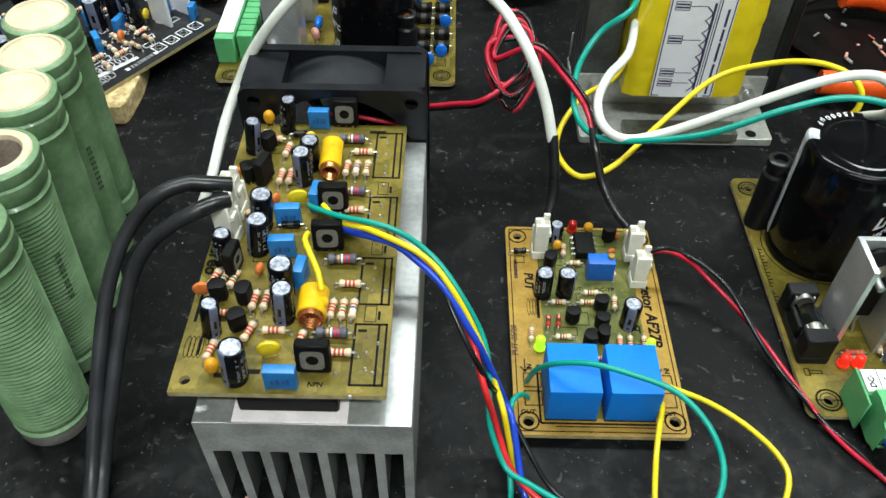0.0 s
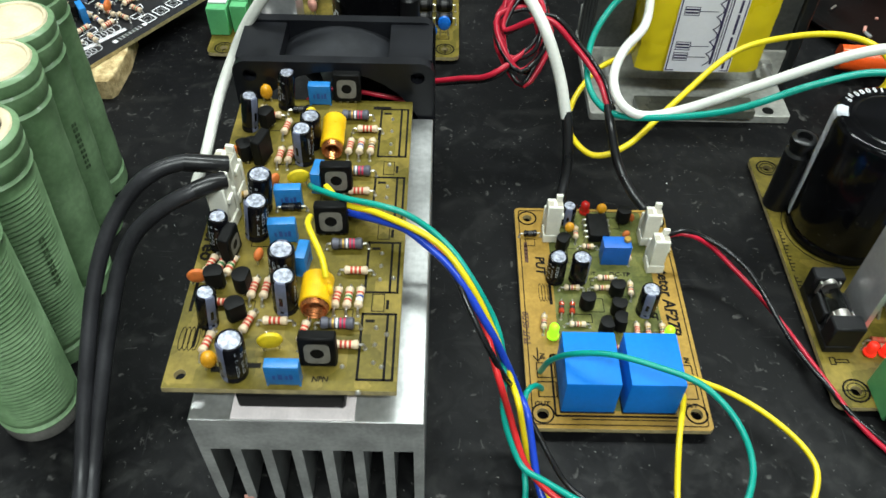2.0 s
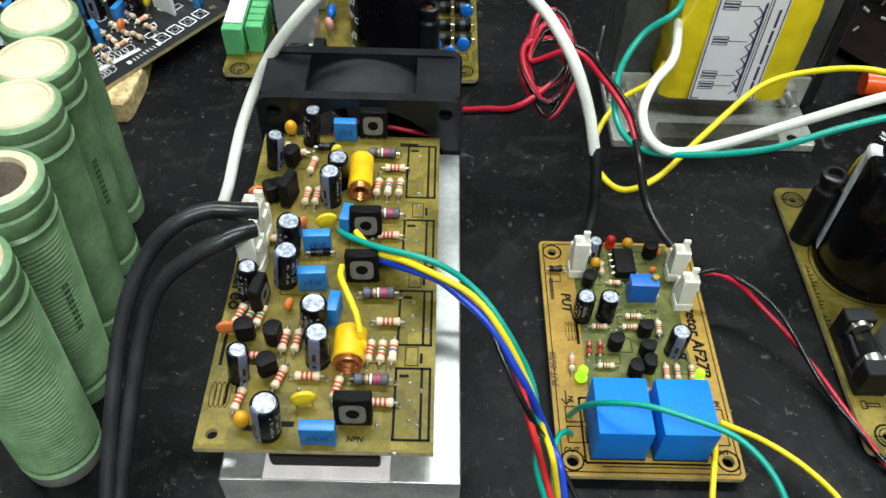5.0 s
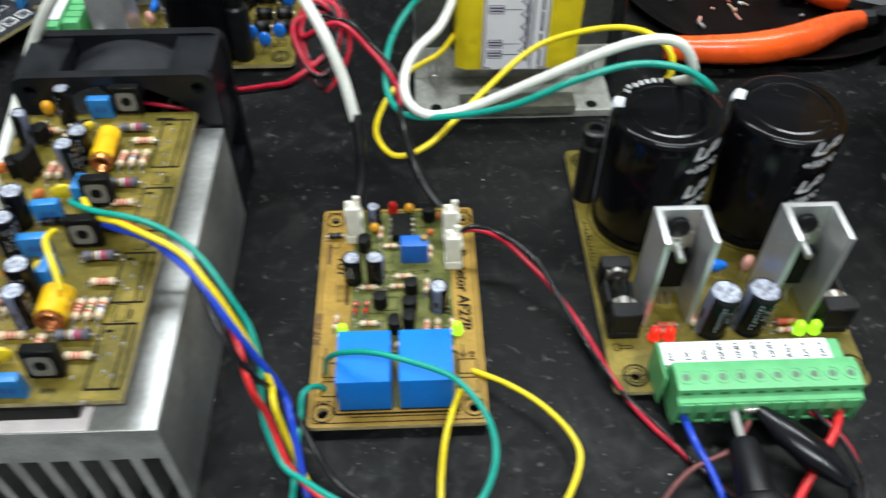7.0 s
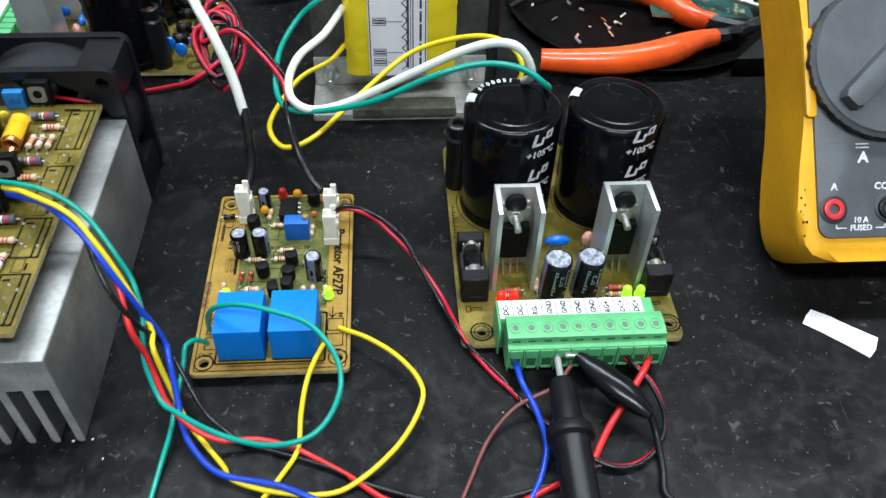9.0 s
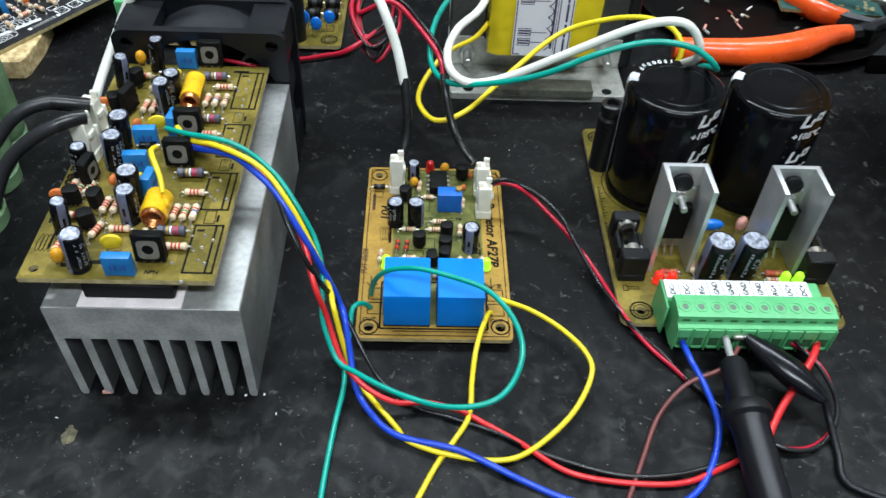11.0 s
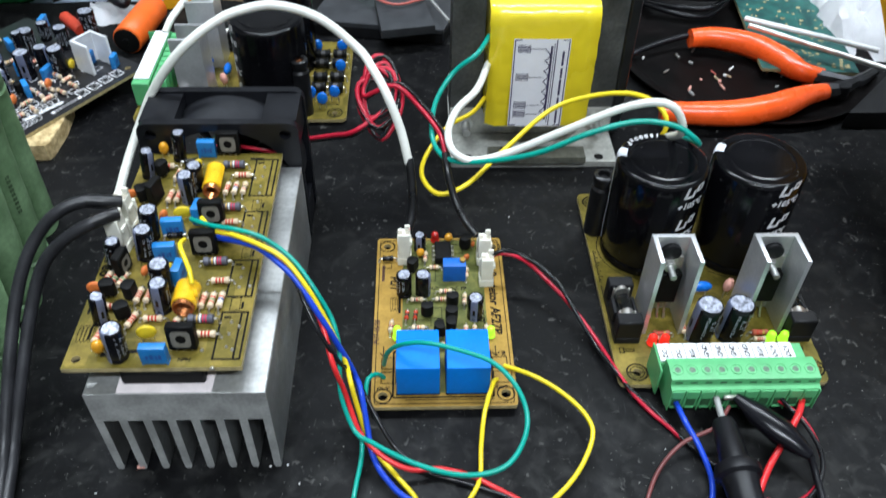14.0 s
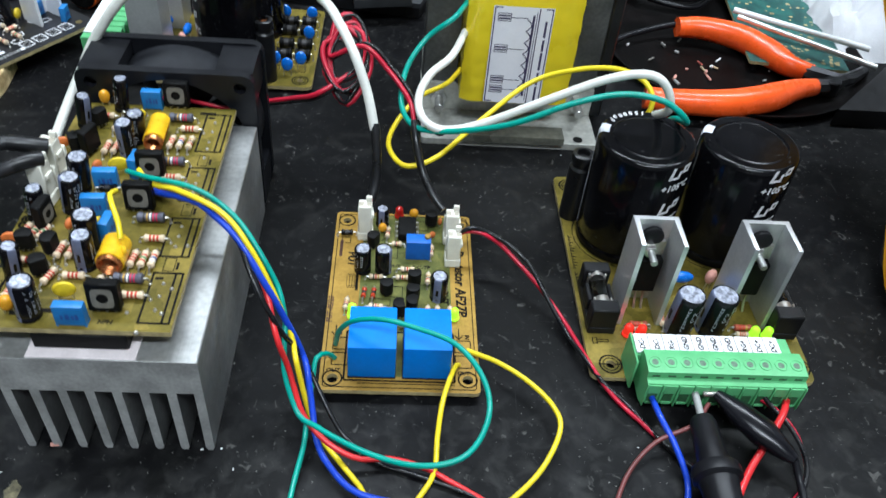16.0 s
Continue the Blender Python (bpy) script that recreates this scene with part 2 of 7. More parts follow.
BARE = mat("grey_ceramic_body", (0.20, 0.19, 0.175), 0.7, var=0.2, size=5, bump=0.2)
CORE_IN = mat("brown_ceramic_bore", (0.30, 0.235, 0.19), 0.75, var=0.25, size=8, bump=0.2)
CORK = mat("cork_piece", (0.66, 0.46, 0.20), 0.8, var=0.35, size=3, col2=(0.80, 0.62, 0.33), bump=0.8)
DULL_PLATE = mat("dull_lacquered_plate", (0.13, 0.13, 0.105), 0.28, metal=0.3, var=0.3, size=18, bump=0.05)
# fan plastic made greyer and glossier; part of the duct's sheen is in the colour
DUCT = mat("sheen_fan_duct", (0.022, 0.023, 0.027), 0.34, var=0.25, size=14, spec=0.6, speck=0.05)
LAMINATION = mat("transformer_lamination", (0.085, 0.088, 0.085), 0.42, metal=0.2, var=0.3, size=14, bump=0.12)
LAM_BLACK = mat("varnished_core_side", (0.012, 0.013, 0.014), 0.4, var=0.3, size=10, bump=0.15)
BOBBIN = mat("bobbin_plastic", (0.04, 0.04, 0.045), 0.5, var=0.2, size=5)
PAPER = mat("label_paper", (0.88, 0.87, 0.92), 0.4, var=0.03, size=9)
PAPER_INK = mat("label_ink", (0.05, 0.04, 0.10), 0.6, var=0.2, size=2)
HOLSTER = mat("yellow_rubber_holster", (0.82, 0.40, 0.012), 0.4, var=0.08, size=26, bump=0.05, speck=0.02)
METER_GREY = mat("meter_face_grey", (0.085, 0.09, 0.10), 0.45, var=0.1, size=10, bump=0.06)
METER_DARK = mat("meter_dark_grey", (0.028, 0.03, 0.034), 0.45, var=0.15, size=6, bump=0.06)
JACK_RED = mat("red_jack_ring", (0.62, 0.03, 0.035), 0.35, var=0.1, size=4)
GRIP_ORANGE = mat("orange_vinyl_grip", (0.92, 0.105, 0.014), 0.26, var=0.08, size=10, coat=0.15)
TOOL_STEEL = mat("dark_tool_steel", (0.035, 0.035, 0.038), 0.4, metal=0.8, var=0.2, size=5)
ORANGE_CAP = mat("orange_sleeve", (0.80, 0.13, 0.015), 0.35, var=0.08, size=8)
DISH = mat("dark_parts_dish", (0.002, 0.002, 0.002), 0.42, var=0.4, size=18, col2=(0.004, 0.003, 0.003), speck=0.15, spec=0.1)
TISSUE = mat("white_tissue", (0.88, 0.88, 0.90), 0.85, var=0.04, size=9, bump=0.3)
CLOTH = mat("pale_blue_cloth", (0.42, 0.47, 0.60), 0.85, var=0.12, size=20, bump=0.3)
CARD = mat("brown_card", (0.42, 0.31, 0.19), 0.7, var=0.12, size=16, bump=0.1)
BOTTLE_GREEN = mat("green_bottle_plastic", (0.02, 0.30, 0.08), 0.15, var=0.3, size=25, coat=0.4)
CREAM_PAD = mat("cream_insulator", (0.78, 0.70, 0.70), 0.5, var=0.08, size=5)
# darker ivory that paints shade into the plugs' mouths
MOUTH = mat("connector_mouth_shade", (0.42, 0.38, 0.30), 0.6, var=0.1, size=3)
RUBBER = mat("black_cable_rubber", (0.007, 0.007, 0.009), 0.36, var=0.25, size=9, bump=0.06, spec=0.3)
SHRINK = mat("black_heat_shrink", (0.009, 0.009, 0.010), 0.3, var=0.25, size=5, bump=0.08)
W_WHITE = mat("white_wire", (0.76, 0.76, 0.70), 0.35, var=0.07, size=7, bump=0.04)
W_TEAL = mat("teal_wire", (0.004, 0.30, 0.235), 0.3, var=0.08, size=7)
W_YELLOW = mat("yellow_wire", (0.80, 0.62, 0.015), 0.3, var=0.08, size=7)
W_BLUE = mat("blue_wire", (0.012, 0.055, 0.50), 0.3, var=0.1, size=7)
W_RED = mat("red_wire", (0.62, 0.022, 0.025), 0.3, var=0.1, size=7)
W_CRIMSON = mat("crimson_wire", (0.48, 0.012, 0.035), 0.3, var=0.1, size=7)
W_BLACK = mat("black_wire", (0.008, 0.008, 0.009), 0.28, var=0.2, size=7)
W_GREEN = mat("green_wire", (0.04, 0.50, 0.13), 0.3, var=0.1, size=7)
W_PINK = mat("faded_red_wire", (0.45, 0.10, 0.08), 0.4, var=0.12, size=7)
W_BROWN = mat("brown_red_wire", (0.15, 0.04, 0.038), 0.4, var=0.12, size=7)
# lighter, glossier black: the cables' grey sheen is partly put into the base colour
CABLE = mat("sheen_black_cable", (0.020, 0.020, 0.023), 0.40, var=0.25, size=9, bump=0.06, spec=0.5)
FADED = mat("faded_print", (0.055, 0.095, 0.045), 0.6, var=0.3, size=2)
RESIDUE = mat("tan_flux_residue", (0.11, 0.095, 0.05), 0.6, var=0.5, size=2.5)
W_GREY = mat("grey_wire", (0.28, 0.28, 0.27), 0.4, var=0.12, size=7)
# unseen room surfaces; wall tone set mid grey so the bench reflects less
WALL = mat("unseen_wall_paint", (0.40, 0.40, 0.39), 0.8, var=0.05, size=300)
CEIL = mat("unseen_ceiling_paint", (0.7, 0.7, 0.7), 0.9, var=0.04, size=300)
GLASS = mat("clear_glass", (0.45, 0.47, 0.47), 0.05, trans=1.0, var=0.02)
WASTE = [PINK, BAND_WHITE, W_GREY, SOLDER, CARD, W_PINK]

# ---- mesh tools; all lengths in millimetres ----
MM = 0.001


def box(bm, x0, y0, z0, x1, y1, z1, bev=0.0, mi=0, seg=1):
    vs = [bm.verts.new(p) for p in ((x0, y0, z0), (x1, y0, z0), (x1, y1, z0), (x0, y1, z0), (x0, y0, z1), (x1, y0, z1), (x1, y1, z1), (x0, y1, z1))]
    fs = [bm.faces.new([vs[i] for i in q]) for q in ((3, 2, 1, 0), (4, 5, 6, 7), (0, 1, 5, 4), (1, 2, 6, 5), (2, 3, 7, 6), (3, 0, 4, 7))]
    for f in fs:
        f.material_index = mi
    if bev:
        es = list({e for f in fs for e in f.edges})
        r = bmesh.ops.bevel(bm, geom=es, offset=bev, segments=seg, affect="EDGES", profile=0.6)
        for f in r["faces"]:
            f.material_index = mi
    return vs


def lathe(bm, prof, seg=14, m=None, mi=0, pick=None):
    """Turns rows of (height, radius, slot) round the z axis, laid by the matrix m. pick(row, step): another slot."""
    m = m or Matrix()
    rings = []
    for z, r, *_ in prof:
        if r < 1e-6:
            rings.append([bm.verts.new(m @ Vector((0, 0, z)))])
        else:
            rings.append([bm.verts.new(m @ Vector((r * math.cos(2 * math.pi * k / seg), r * math.sin(2 * math.pi * k / seg), z))) for k in range(seg)])
    for i in range(len(prof) - 1):
        a, b = rings[i], rings[i + 1]
        slot = prof[i + 1][2] if len(prof[i + 1]) > 2 else mi
        for k in range(seg):
            k2 = (k + 1) % seg
            q = [a[k % len(a)], a[k2 % len(a)], b[k2 % len(b)], b[k % len(b)]]
            q = [v for j, v in enumerate(q) if v not in q[:j]]
            if len(q) > 2:
                f = bm.faces.new(q)
                f.smooth = True
                f.material_index = pick(i, k, slot) if pick else slot
    return rings


def tilt_to(p, q):
    """The matrix that lays the z axis from p towards q."""
    p, q = Vector(p), Vector(q)
    return Matrix.Translation(p) @ (q - p).to_track_quat("Z", "Y").to_matrix().to_4x4()


def rod(bm, p, q, r, seg=10, mi=0, r2=None):
    h = (Vector(q) - Vector(p)).length
    r2 = r if r2 is None else r2
    c = min(r, r2) * 0.12
    lathe(bm, [(0, 0), (0, r - c), (c, r), (h - c, r2), (h, r2 - c), (h, 0)], seg, tilt_to(p, q), mi)


def smooth_path(pts, step=2.0):
    """Catmull-Rom through the points."""
    p = [Vector(v) for v in pts]
    p = [2 * p[0] - p[1]] + p + [2 * p[-1] - p[-2]]
    out = []
    for i in range(1, len(p) - 2):
        n = max(2, int((p[i + 1] - p[i]).length / step))
        for k in range(n):
            t = k / n
            a, b, c, d = p[i - 1], p[i], p[i + 1], p[i + 2]
            out.append(0.5 * ((2 * b) + (c - a) * t + (2 * a - 5 * b + 4 * c - d) * t * t + (3 * b - a - 3 * c + d) * t ** 3))
    out.append(p[-2])
    return out


def sweep(bm, pts, r, seg=8, mi=0, smooth=True, step=2.0, radius=None):
    """A round cord along the points; radius(s): a factor along its way from 0 to 1."""
    path = smooth_path(pts, step) if smooth else [Vector(v) for v in pts]
    t = (path[1] - path[0]).normalized()
    u = t.orthogonal().normalized()
    rings = []
    for i, c in enumerate(path):
        t2 = (path[min(i + 1, len(path) - 1)] - path[max(i - 1, 0)]).normalized()
        u = (u - t2 * u.dot(t2)).normalized()
        w = t2.cross(u)
        rr = r * (radius(i / (len(path) - 1)) if radius else 1)
        rings.append([bm.verts.new(c + rr * (u * math.cos(2 * math.pi * k / seg) + w * math.sin(2 * math.pi * k / seg))) for k in range(seg)])
    for a, b in zip(rings, rings[1:]):
        for k in range(seg):
            f = bm.faces.new((a[k], a[(k + 1) % seg], b[(k + 1) % seg], b[k]))
            f.smooth, f.material_index = True, mi
    for ring, way in ((rings[0], -1), (rings[-1], 1)):
        f = bm.faces.new(ring[::way])
        f.material_index = mi


def prism(bm, outline, z0, z1, mi=0, bev=0.0, top=None):
    lo, hi = [bm.verts.new((x, y, z0)) for x, y in outline], [bm.verts.new((x, y, z1)) for x, y in outline]
    n = len(outline)
    side = [bm.faces.new((lo[i], lo[(i + 1) % n], hi[(i + 1) % n], hi[i])) for i in range(n)]
    fs = [bm.faces.new(lo[::-1]), bm.faces.new(hi)]
    for f in side + fs:
        f.material_index = mi
    fs[1].material_index = mi if top is None else top
    if bev:
        r = bmesh.ops.bevel(bm, geom=list(fs[1].edges), offset=bev, segments=2, affect="EDGES", profile=0.6)
        for f in r["faces"]:
            f.material_index = mi
    return fs


def rounded(x0, y0, x1, y1, r, n=4):
    out = []
    for cx, cy, a in ((x1 - r, y0 + r, -90), (x1 - r, y1 - r, 0), (x0 + r, y1 - r, 90), (x0 + r, y0 + r, 180)):
        for k in range(n + 1):
            w = radians(a + 90 * k / n)
            out.append((cx + r * math.cos(w), cy + r * math.sin(w)))
    return out


def mesh_of(name, bm, mats):
    bmesh.ops.recalc_face_normals(bm, faces=bm.faces)
    bm.transform(Matrix.Scale(MM, 4))
    me = bpy.data.meshes.new(name)
    bm.to_mesh(me)
    bm.free()
    for m in mats if isinstance(mats, (list, tuple)) else [mats]:
        me.materials.append(m)
    me.set_sharp_from_angle(angle=radians(38))
    return me


def thing(name, label, category, x=0.0, y=0.0, z=0.0, rz=0.0, group="", kind=""):
    ob = new(name)
    ob.empty_display_size = 0.01
    ob.matrix_basis = pose(x * MM, y * MM, z * MM, 0, 0, rz)
    return tagged(ob, label, category, group, kind)


def put(name, me, parent, x=0.0, y=0.0, z=0.0, rx=0.0, ry=0.0, rz=0.0, label=""):
    ob = new(name, me)
    ob.matrix_basis = pose(x * MM, y * MM, z * MM, rx, ry, rz)
    ob.parent = parent
    return tagged(ob, label)


def part(name, bm, material, parent, label="", x=0.0, y=0.0, z=0.0, rz=0.0):
    """Links a bmesh as one mesh object under a thing or a part."""
    return put(name, mesh_of(name, bm, material), parent, x, y, z, 0, 0, rz, label)


def single(name, bm, mats, label, category, group="", kind="", base=(0, 0, 0)):
    """A thing that is one mesh, with its origin at base."""
    bm.transform(Matrix.Translation(-Vector(base)))
    ob = new(name, mesh_of(name, bm, mats))
    ob.location = Vector(base) * MM
    return tagged(ob, label, category, group, kind)


def lettering(bm, text, size, m, mi=0, bend=None, thick=0.04, align="LEFT"):
    """Adds letters of the built-in font, lying in the xy plane and laid by m; bend: the radius of a cylinder to wrap them on."""
    cu = bpy.data.curves.new("letters", "FONT")
    cu.body, cu.size, cu.extrude, cu.resolution_u, cu.align_x, cu.offset, cu.shear = text, size, thick, 2, align, 0.03 * size, 0.12
    ob = bpy.data.objects.new("letters", cu)
    scene.collection.objects.link(ob)
    me = bpy.data.meshes.new_from_object(ob.evaluated_get(bpy.context.evaluated_depsgraph_get()))
    bpy.data.objects.remove(ob)
    bpy.data.curves.remove(cu)
    vs = []
    for v in me.vertices:
        x, y, z = v.co
        p = Vector((bend * math.sin(x / bend), y, bend * math.cos(x / bend) + z)) if bend else Vector((x, y, z))
        vs.append(bm.verts.new(m @ p))
    for poly in me.polygons:
        f = bm.faces.new([vs[i] for i in poly.vertices])
        f.material_index = mi
    bpy.data.meshes.remove(me)


def line(bm, pts, w, z, h=0.05, mi=0, closed=False):
    """A printed line of width w along the points, h thick."""
    n = len(pts)
    for i in range(n if closed else n - 1):
        a, b = Vector(pts[i]), Vector(pts[(i + 1) % n])
        d = (b - a).normalized() * w / 2
        s = Vector((-d.y, d.x))
        prism(bm, [tuple(a - d - s), tuple(b + d - s), tuple(b + d + s), tuple(a - d + s)], z, z + h, mi)


def ring_print(bm, x, y, r, w, z, mi=0, n=16):
    line(bm, [(x + r * math.cos(2 * math.pi * k / n), y + r * math.sin(2 * math.pi * k / n)) for k in range(n)], w, z, 0.05, mi, True)


# ---- electronic parts; each mesh is made once ----
CACHE = {}


def cached(key, make):
    if key not in CACHE:
        CACHE[key] = make()
    return CACHE[key]


def resistor_mesh(body, bands, length, r):
    def make():
        bm = bmesh.new()
        mats = [body] + list(dict.fromkeys(bands)) + [SOLDER]
        turn = Matrix.Translation((0, 0, r + 0.5)) @ Matrix.Rotation(radians(90), 4, "Y")
        h, end = length / 2, length * 0.17
        prof = [(-h, 0, 0), (-h, r * 0.7, 0), (-h + 0.3, r, 0), (-h + end, r, 0), (-h + end + 0.35, r * 0.86, 0)]
        inner = length - 2 * end - 0.7
        n = len(bands)
        for i, b in enumerate(bands):
            s0 = -h + end + 0.35 + inner * (i + 0.18) / n
            s1 = s0 + inner * 0.55 / n
            prof += [(s0, r * 0.86, 0), (s1, r * 0.865, mats.index(b))]
        prof += [(h - end - 0.35, r * 0.86, 0), (h - end, r, 0), (h - 0.3, r, 0), (h, r * 0.7, 0), (h, 0, 0)]
        lathe(bm, prof, 10, turn)
        z = r + 0.5
        for s in (-1, 1):
            sweep(bm, [(s * h, 0, z), (s * (h + 0.9), 0, z), (s * (h + 1.3), 0, z - 0.5), (s * (h + 1.35), 0, -0.2)], 0.28, 6, len(mats) - 1, smooth=False)
            lathe(bm, [(0, 0.55), (0.3, 0.4), (0.5, 0.0)], 8, Matrix.Translation((s * (h + 1.35), 0, 0)), len(mats) - 1)
        return mesh_of("resistor", bm, mats)
    return cached(("res", body.name, tuple(b.name for b in bands), length, r), make)


RED3 = (BAND_RED, BAND_RED, BAND_RED)
MIXED = [RED3, (BAND_RED, BAND_BLACK, BAND_GOLD), (BAND_RED, BAND_GREEN, BAND_RED), (BAND_WHITE, BAND_BLUE, BAND_RED), (BAND_BLACK, BAND_RED, BAND_GOLD)]


def resistor(parent, x, y, z, rz=0.0, kind=0, length=5.6, r=1.05, body=None):
    return put("resistor", resistor_mesh(body or BEIGE, MIXED[kind % 5], length, r), parent, x, y, z, 0, 0, rz)


def power_resistor(parent, x, y, z, rz=0.0):
    return put("power_resistor", resistor_mesh(R_GREY, (BAND_BLACK, BAND_GOLD, BAND_WHITE, BAND_MAG, BAND_MAG), 7.6, 1.45), parent, x, y, z, 0, 0, rz, "grey resistor with a crimson band")


def electrolytic(parent, x, y, z, r=2.5, h=11.0, rz=0.0, lean=0.0, tip=0.0):
    """A small can capacitor: sleeve with a pale stripe, and its scored metal top."""
    def make():
        bm = bmesh.new()
        seg = 20
        prof = [(0, 0, 0), (0, r - 0.25, 0), (0.3, r, 0), (1.3, r, 0), (1.7, r - 0.22, 0), (2.2, r, 0), (h * 0.34, r, 0), (h * 0.58, r, 0), (h - 0.6, r, 0), (h - 0.1, r - 0.25, 0), (h, r - 0.55, 0), (h - 0.25, r - 0.7, 0)]

        def pick(i, k, slot):
            return 1 if k in (13, 14, 15) and not (i in (6, 3) and k == 14) else 0
        lathe(bm, prof, seg, pick=pick)
        rnd = random.Random(int(r * 10 + h))
        def mark(a0, a1, z0, z1):
            q = [((r + 0.03) * math.cos(w), (r + 0.03) * math.sin(w), h * z) for w, z in ((a0, z0), (a1, z0), (a1, z1), (a0, z1))]
            f = bm.faces.new([bm.verts.new(v) for v in q])
            f.material_index = 2
        for col in range(6):
            a, zz = -0.5 + col * 0.44, 0.2 + rnd.uniform(0, 0.1)
            while zz < 0.84:
                ln, wd = rnd.uniform(0.035, 0.075), 0.22 if col % 2 else 0.15
                shape = rnd.randrange(5)
                if shape != 4:
                    mark(a, a + 0.05, zz, zz + ln)
                    if shape in (0, 2):
                        mark(a + wd, a + wd + 0.05, zz, zz + ln)
                    if shape in (0, 1, 3):
                        mark(a + 0.05, a + wd, zz, zz + 0.016)
                    if shape in (1, 2):
                        mark(a + 0.05, a + wd, zz + ln - 0.016, zz + ln)
                zz += ln + 0.03
        return mesh_of("electrolytic_capacitor", bm, [BLACK_SLEEVE, STRIPE, CAN_PRINT])

    def make_top():
        bm = bmesh.new()
        lathe(bm, [(h - 0.35, r - 0.65), (h - 0.1, r - 0.72), (h - 0.1, r * 0.45), (h - 0.16, 0)], 20)
        for a in (0.3, 0.3 + math.pi / 2):
            d = Vector((math.cos(a), math.sin(a), 0)) * (r * 0.6)
            rod(bm, Vector((0, 0, h - 0.12)) - d, Vector((0, 0, h - 0.12)) + d, 0.09, 5)
        return mesh_of("top", bm, [CAP_TOP])
    w = radians(rz)
    ob = put("electrolytic_capacitor", cached(("el", r, h), make), parent, x, y, z, lean + tip * math.sin(w), tip * math.cos(w), rz)
    put("top", cached(("eltop", r, h), make_top), ob)
    return ob


def film_box(parent, x, y, z, rz=0.0, w=7.2, d=2.6, h=6.5):
    def make():
        bm = bmesh.new()
        box(bm, -w / 2, -d / 2, 0.3, w / 2, d / 2, h + 0.3, 0.3, 0, 2)
        for sx in (-1, 1):
            box(bm, sx * w / 2 - 0.5 * (sx > 0), -d / 2, 0, sx * w / 2 + 0.5 * (sx < 0), d / 2, 0.35, 0, 0)
        for i, (a, b) in enumerate(((-0.28, -0.2), (-0.12, 0.0), (0.08, 0.16), (0.2, 0.3))):
            box(bm, a * w, -d / 2 - 0.04, h * 0.38, b * w, -d / 2 + 0.02, h * (0.66 if i % 2 else 0.6), 0, 1)
        return mesh_of("film_capacitor", bm, [BLUE_BOX, BAND_BLUE])
    return put("film_capacitor", cached(("film", w, d, h), make), parent, x, y, z, 0, 0, rz, "blue box capacitor")


def disc_capacitor(parent, x, y, z, rz=0.0, r=2.6, material=None, thick=1.2, lift=1.0, tall=1.0):
    material = material or YELLOW_CER

    def make():
        bm = bmesh.new()
        n = 8
        prof = [(-thick, 0), (-thick * 0.9, r * 0.55), (-thick * 0.5, r * 0.9), (0, r), (thick * 0.5, r * 0.9), (thick * 0.9, r * 0.55), (thick, 0)]
        m = Matrix.Translation((0, 0, lift + r * tall)) @ Matrix.Diagonal((1, 1, tall, 1)) @ Matrix.Rotation(radians(90), 4, "X")
        lathe(bm, prof, 16, m)
        for s in (-1, 1):
            sweep(bm, [(s * r * 0.55, 0, lift + r * 0.5), (s * r * 0.6, 0, lift), (s * r * 0.6, 0, -0.2)], 0.28, 6, 1, smooth=False)
        return mesh_of("disc_capacitor", bm, [material, SOLDER])
    return put("disc_capacitor", cached(("disc", r, material.name, thick, lift, tall), make), parent, x, y, z, 0, 0, rz)


def transistor_flat(parent, x, y, z, rz=0.0, lean=-8.0, w=8.0, h=10.5, d=3.0):
    """A flat-bodied power transistor standing on its leads: black body, grey face with the mounting hole."""
    def make():
        bm = bmesh.new()
        z0 = 1.2
        box(bm, -w / 2, 0, z0, w / 2, d, z0 + h, 0.35, 0)
        for i in (-1, 0, 1):
            box(bm, i * 2.2 - 0.35, d / 2 - 0.25, -0.3, i * 2.2 + 0.35, d / 2 + 0.25, z0 + 0.1, 0, 1)
        return mesh_of("power_transistor", bm, [EPOXY, SOLDER])

    def make_face():
        bm = bmesh.new()
        n, cz, r = 28, h * 0.62, w * 0.185
        outer, inner, deep = [], [], []
        for k in range(n):
            a = 2 * math.pi * k / n
            c, s = math.cos(a), math.sin(a)
            f = (abs(c) ** 5 + abs(s) ** 5) ** -0.2
            outer.append(bm.verts.new((w * 0.35 * c * f, -0.08, cz + w * 0.37 * s * f)))
            inner.append(bm.verts.new((r * c, -0.08, cz + r * s)))
            deep.append(bm.verts.new((r * c, 0.01, cz + r * s)))
        for k in range(n):
            bm.faces.new((outer[k], outer[(k + 1) % n], inner[(k + 1) % n], inner[k]))
            bm.faces.new((inner[k], inner[(k + 1) % n], deep[(k + 1) % n], deep[k]))
        return mesh_of("mounting_face", bm, [TAB_GREY])
    ob = put("power_transistor", cached(("tflat", w, h, d), make), parent, x, y, z, lean, 0, rz)
    put("mounting_face", cached(("tface", w, h, d), make_face), ob, label="grey metal face with a round hole")
    return ob


def small_transistor(parent, x, y, z, rz=0.0):
    def make():
        bm = bmesh.new()
        out = [(2.3 * math.cos(radians(a)), 2.3 * math.sin(radians(a))) for a in range(-40, 221, 20)]
        prism(bm, out, 1.6, 6.4, 0, 0.2)
        for i in (-1, 0, 1):
            box(bm, i * 1.27 - 0.25, -0.25, -0.3, i * 1.27 + 0.25, 0.25, 1.7, 0, 1)
        return mesh_of("small_transistor", bm, [EPOXY, SOLDER])
    return put("small_transistor", cached("to92", make), parent, x, y, z, 0, 0, rz)


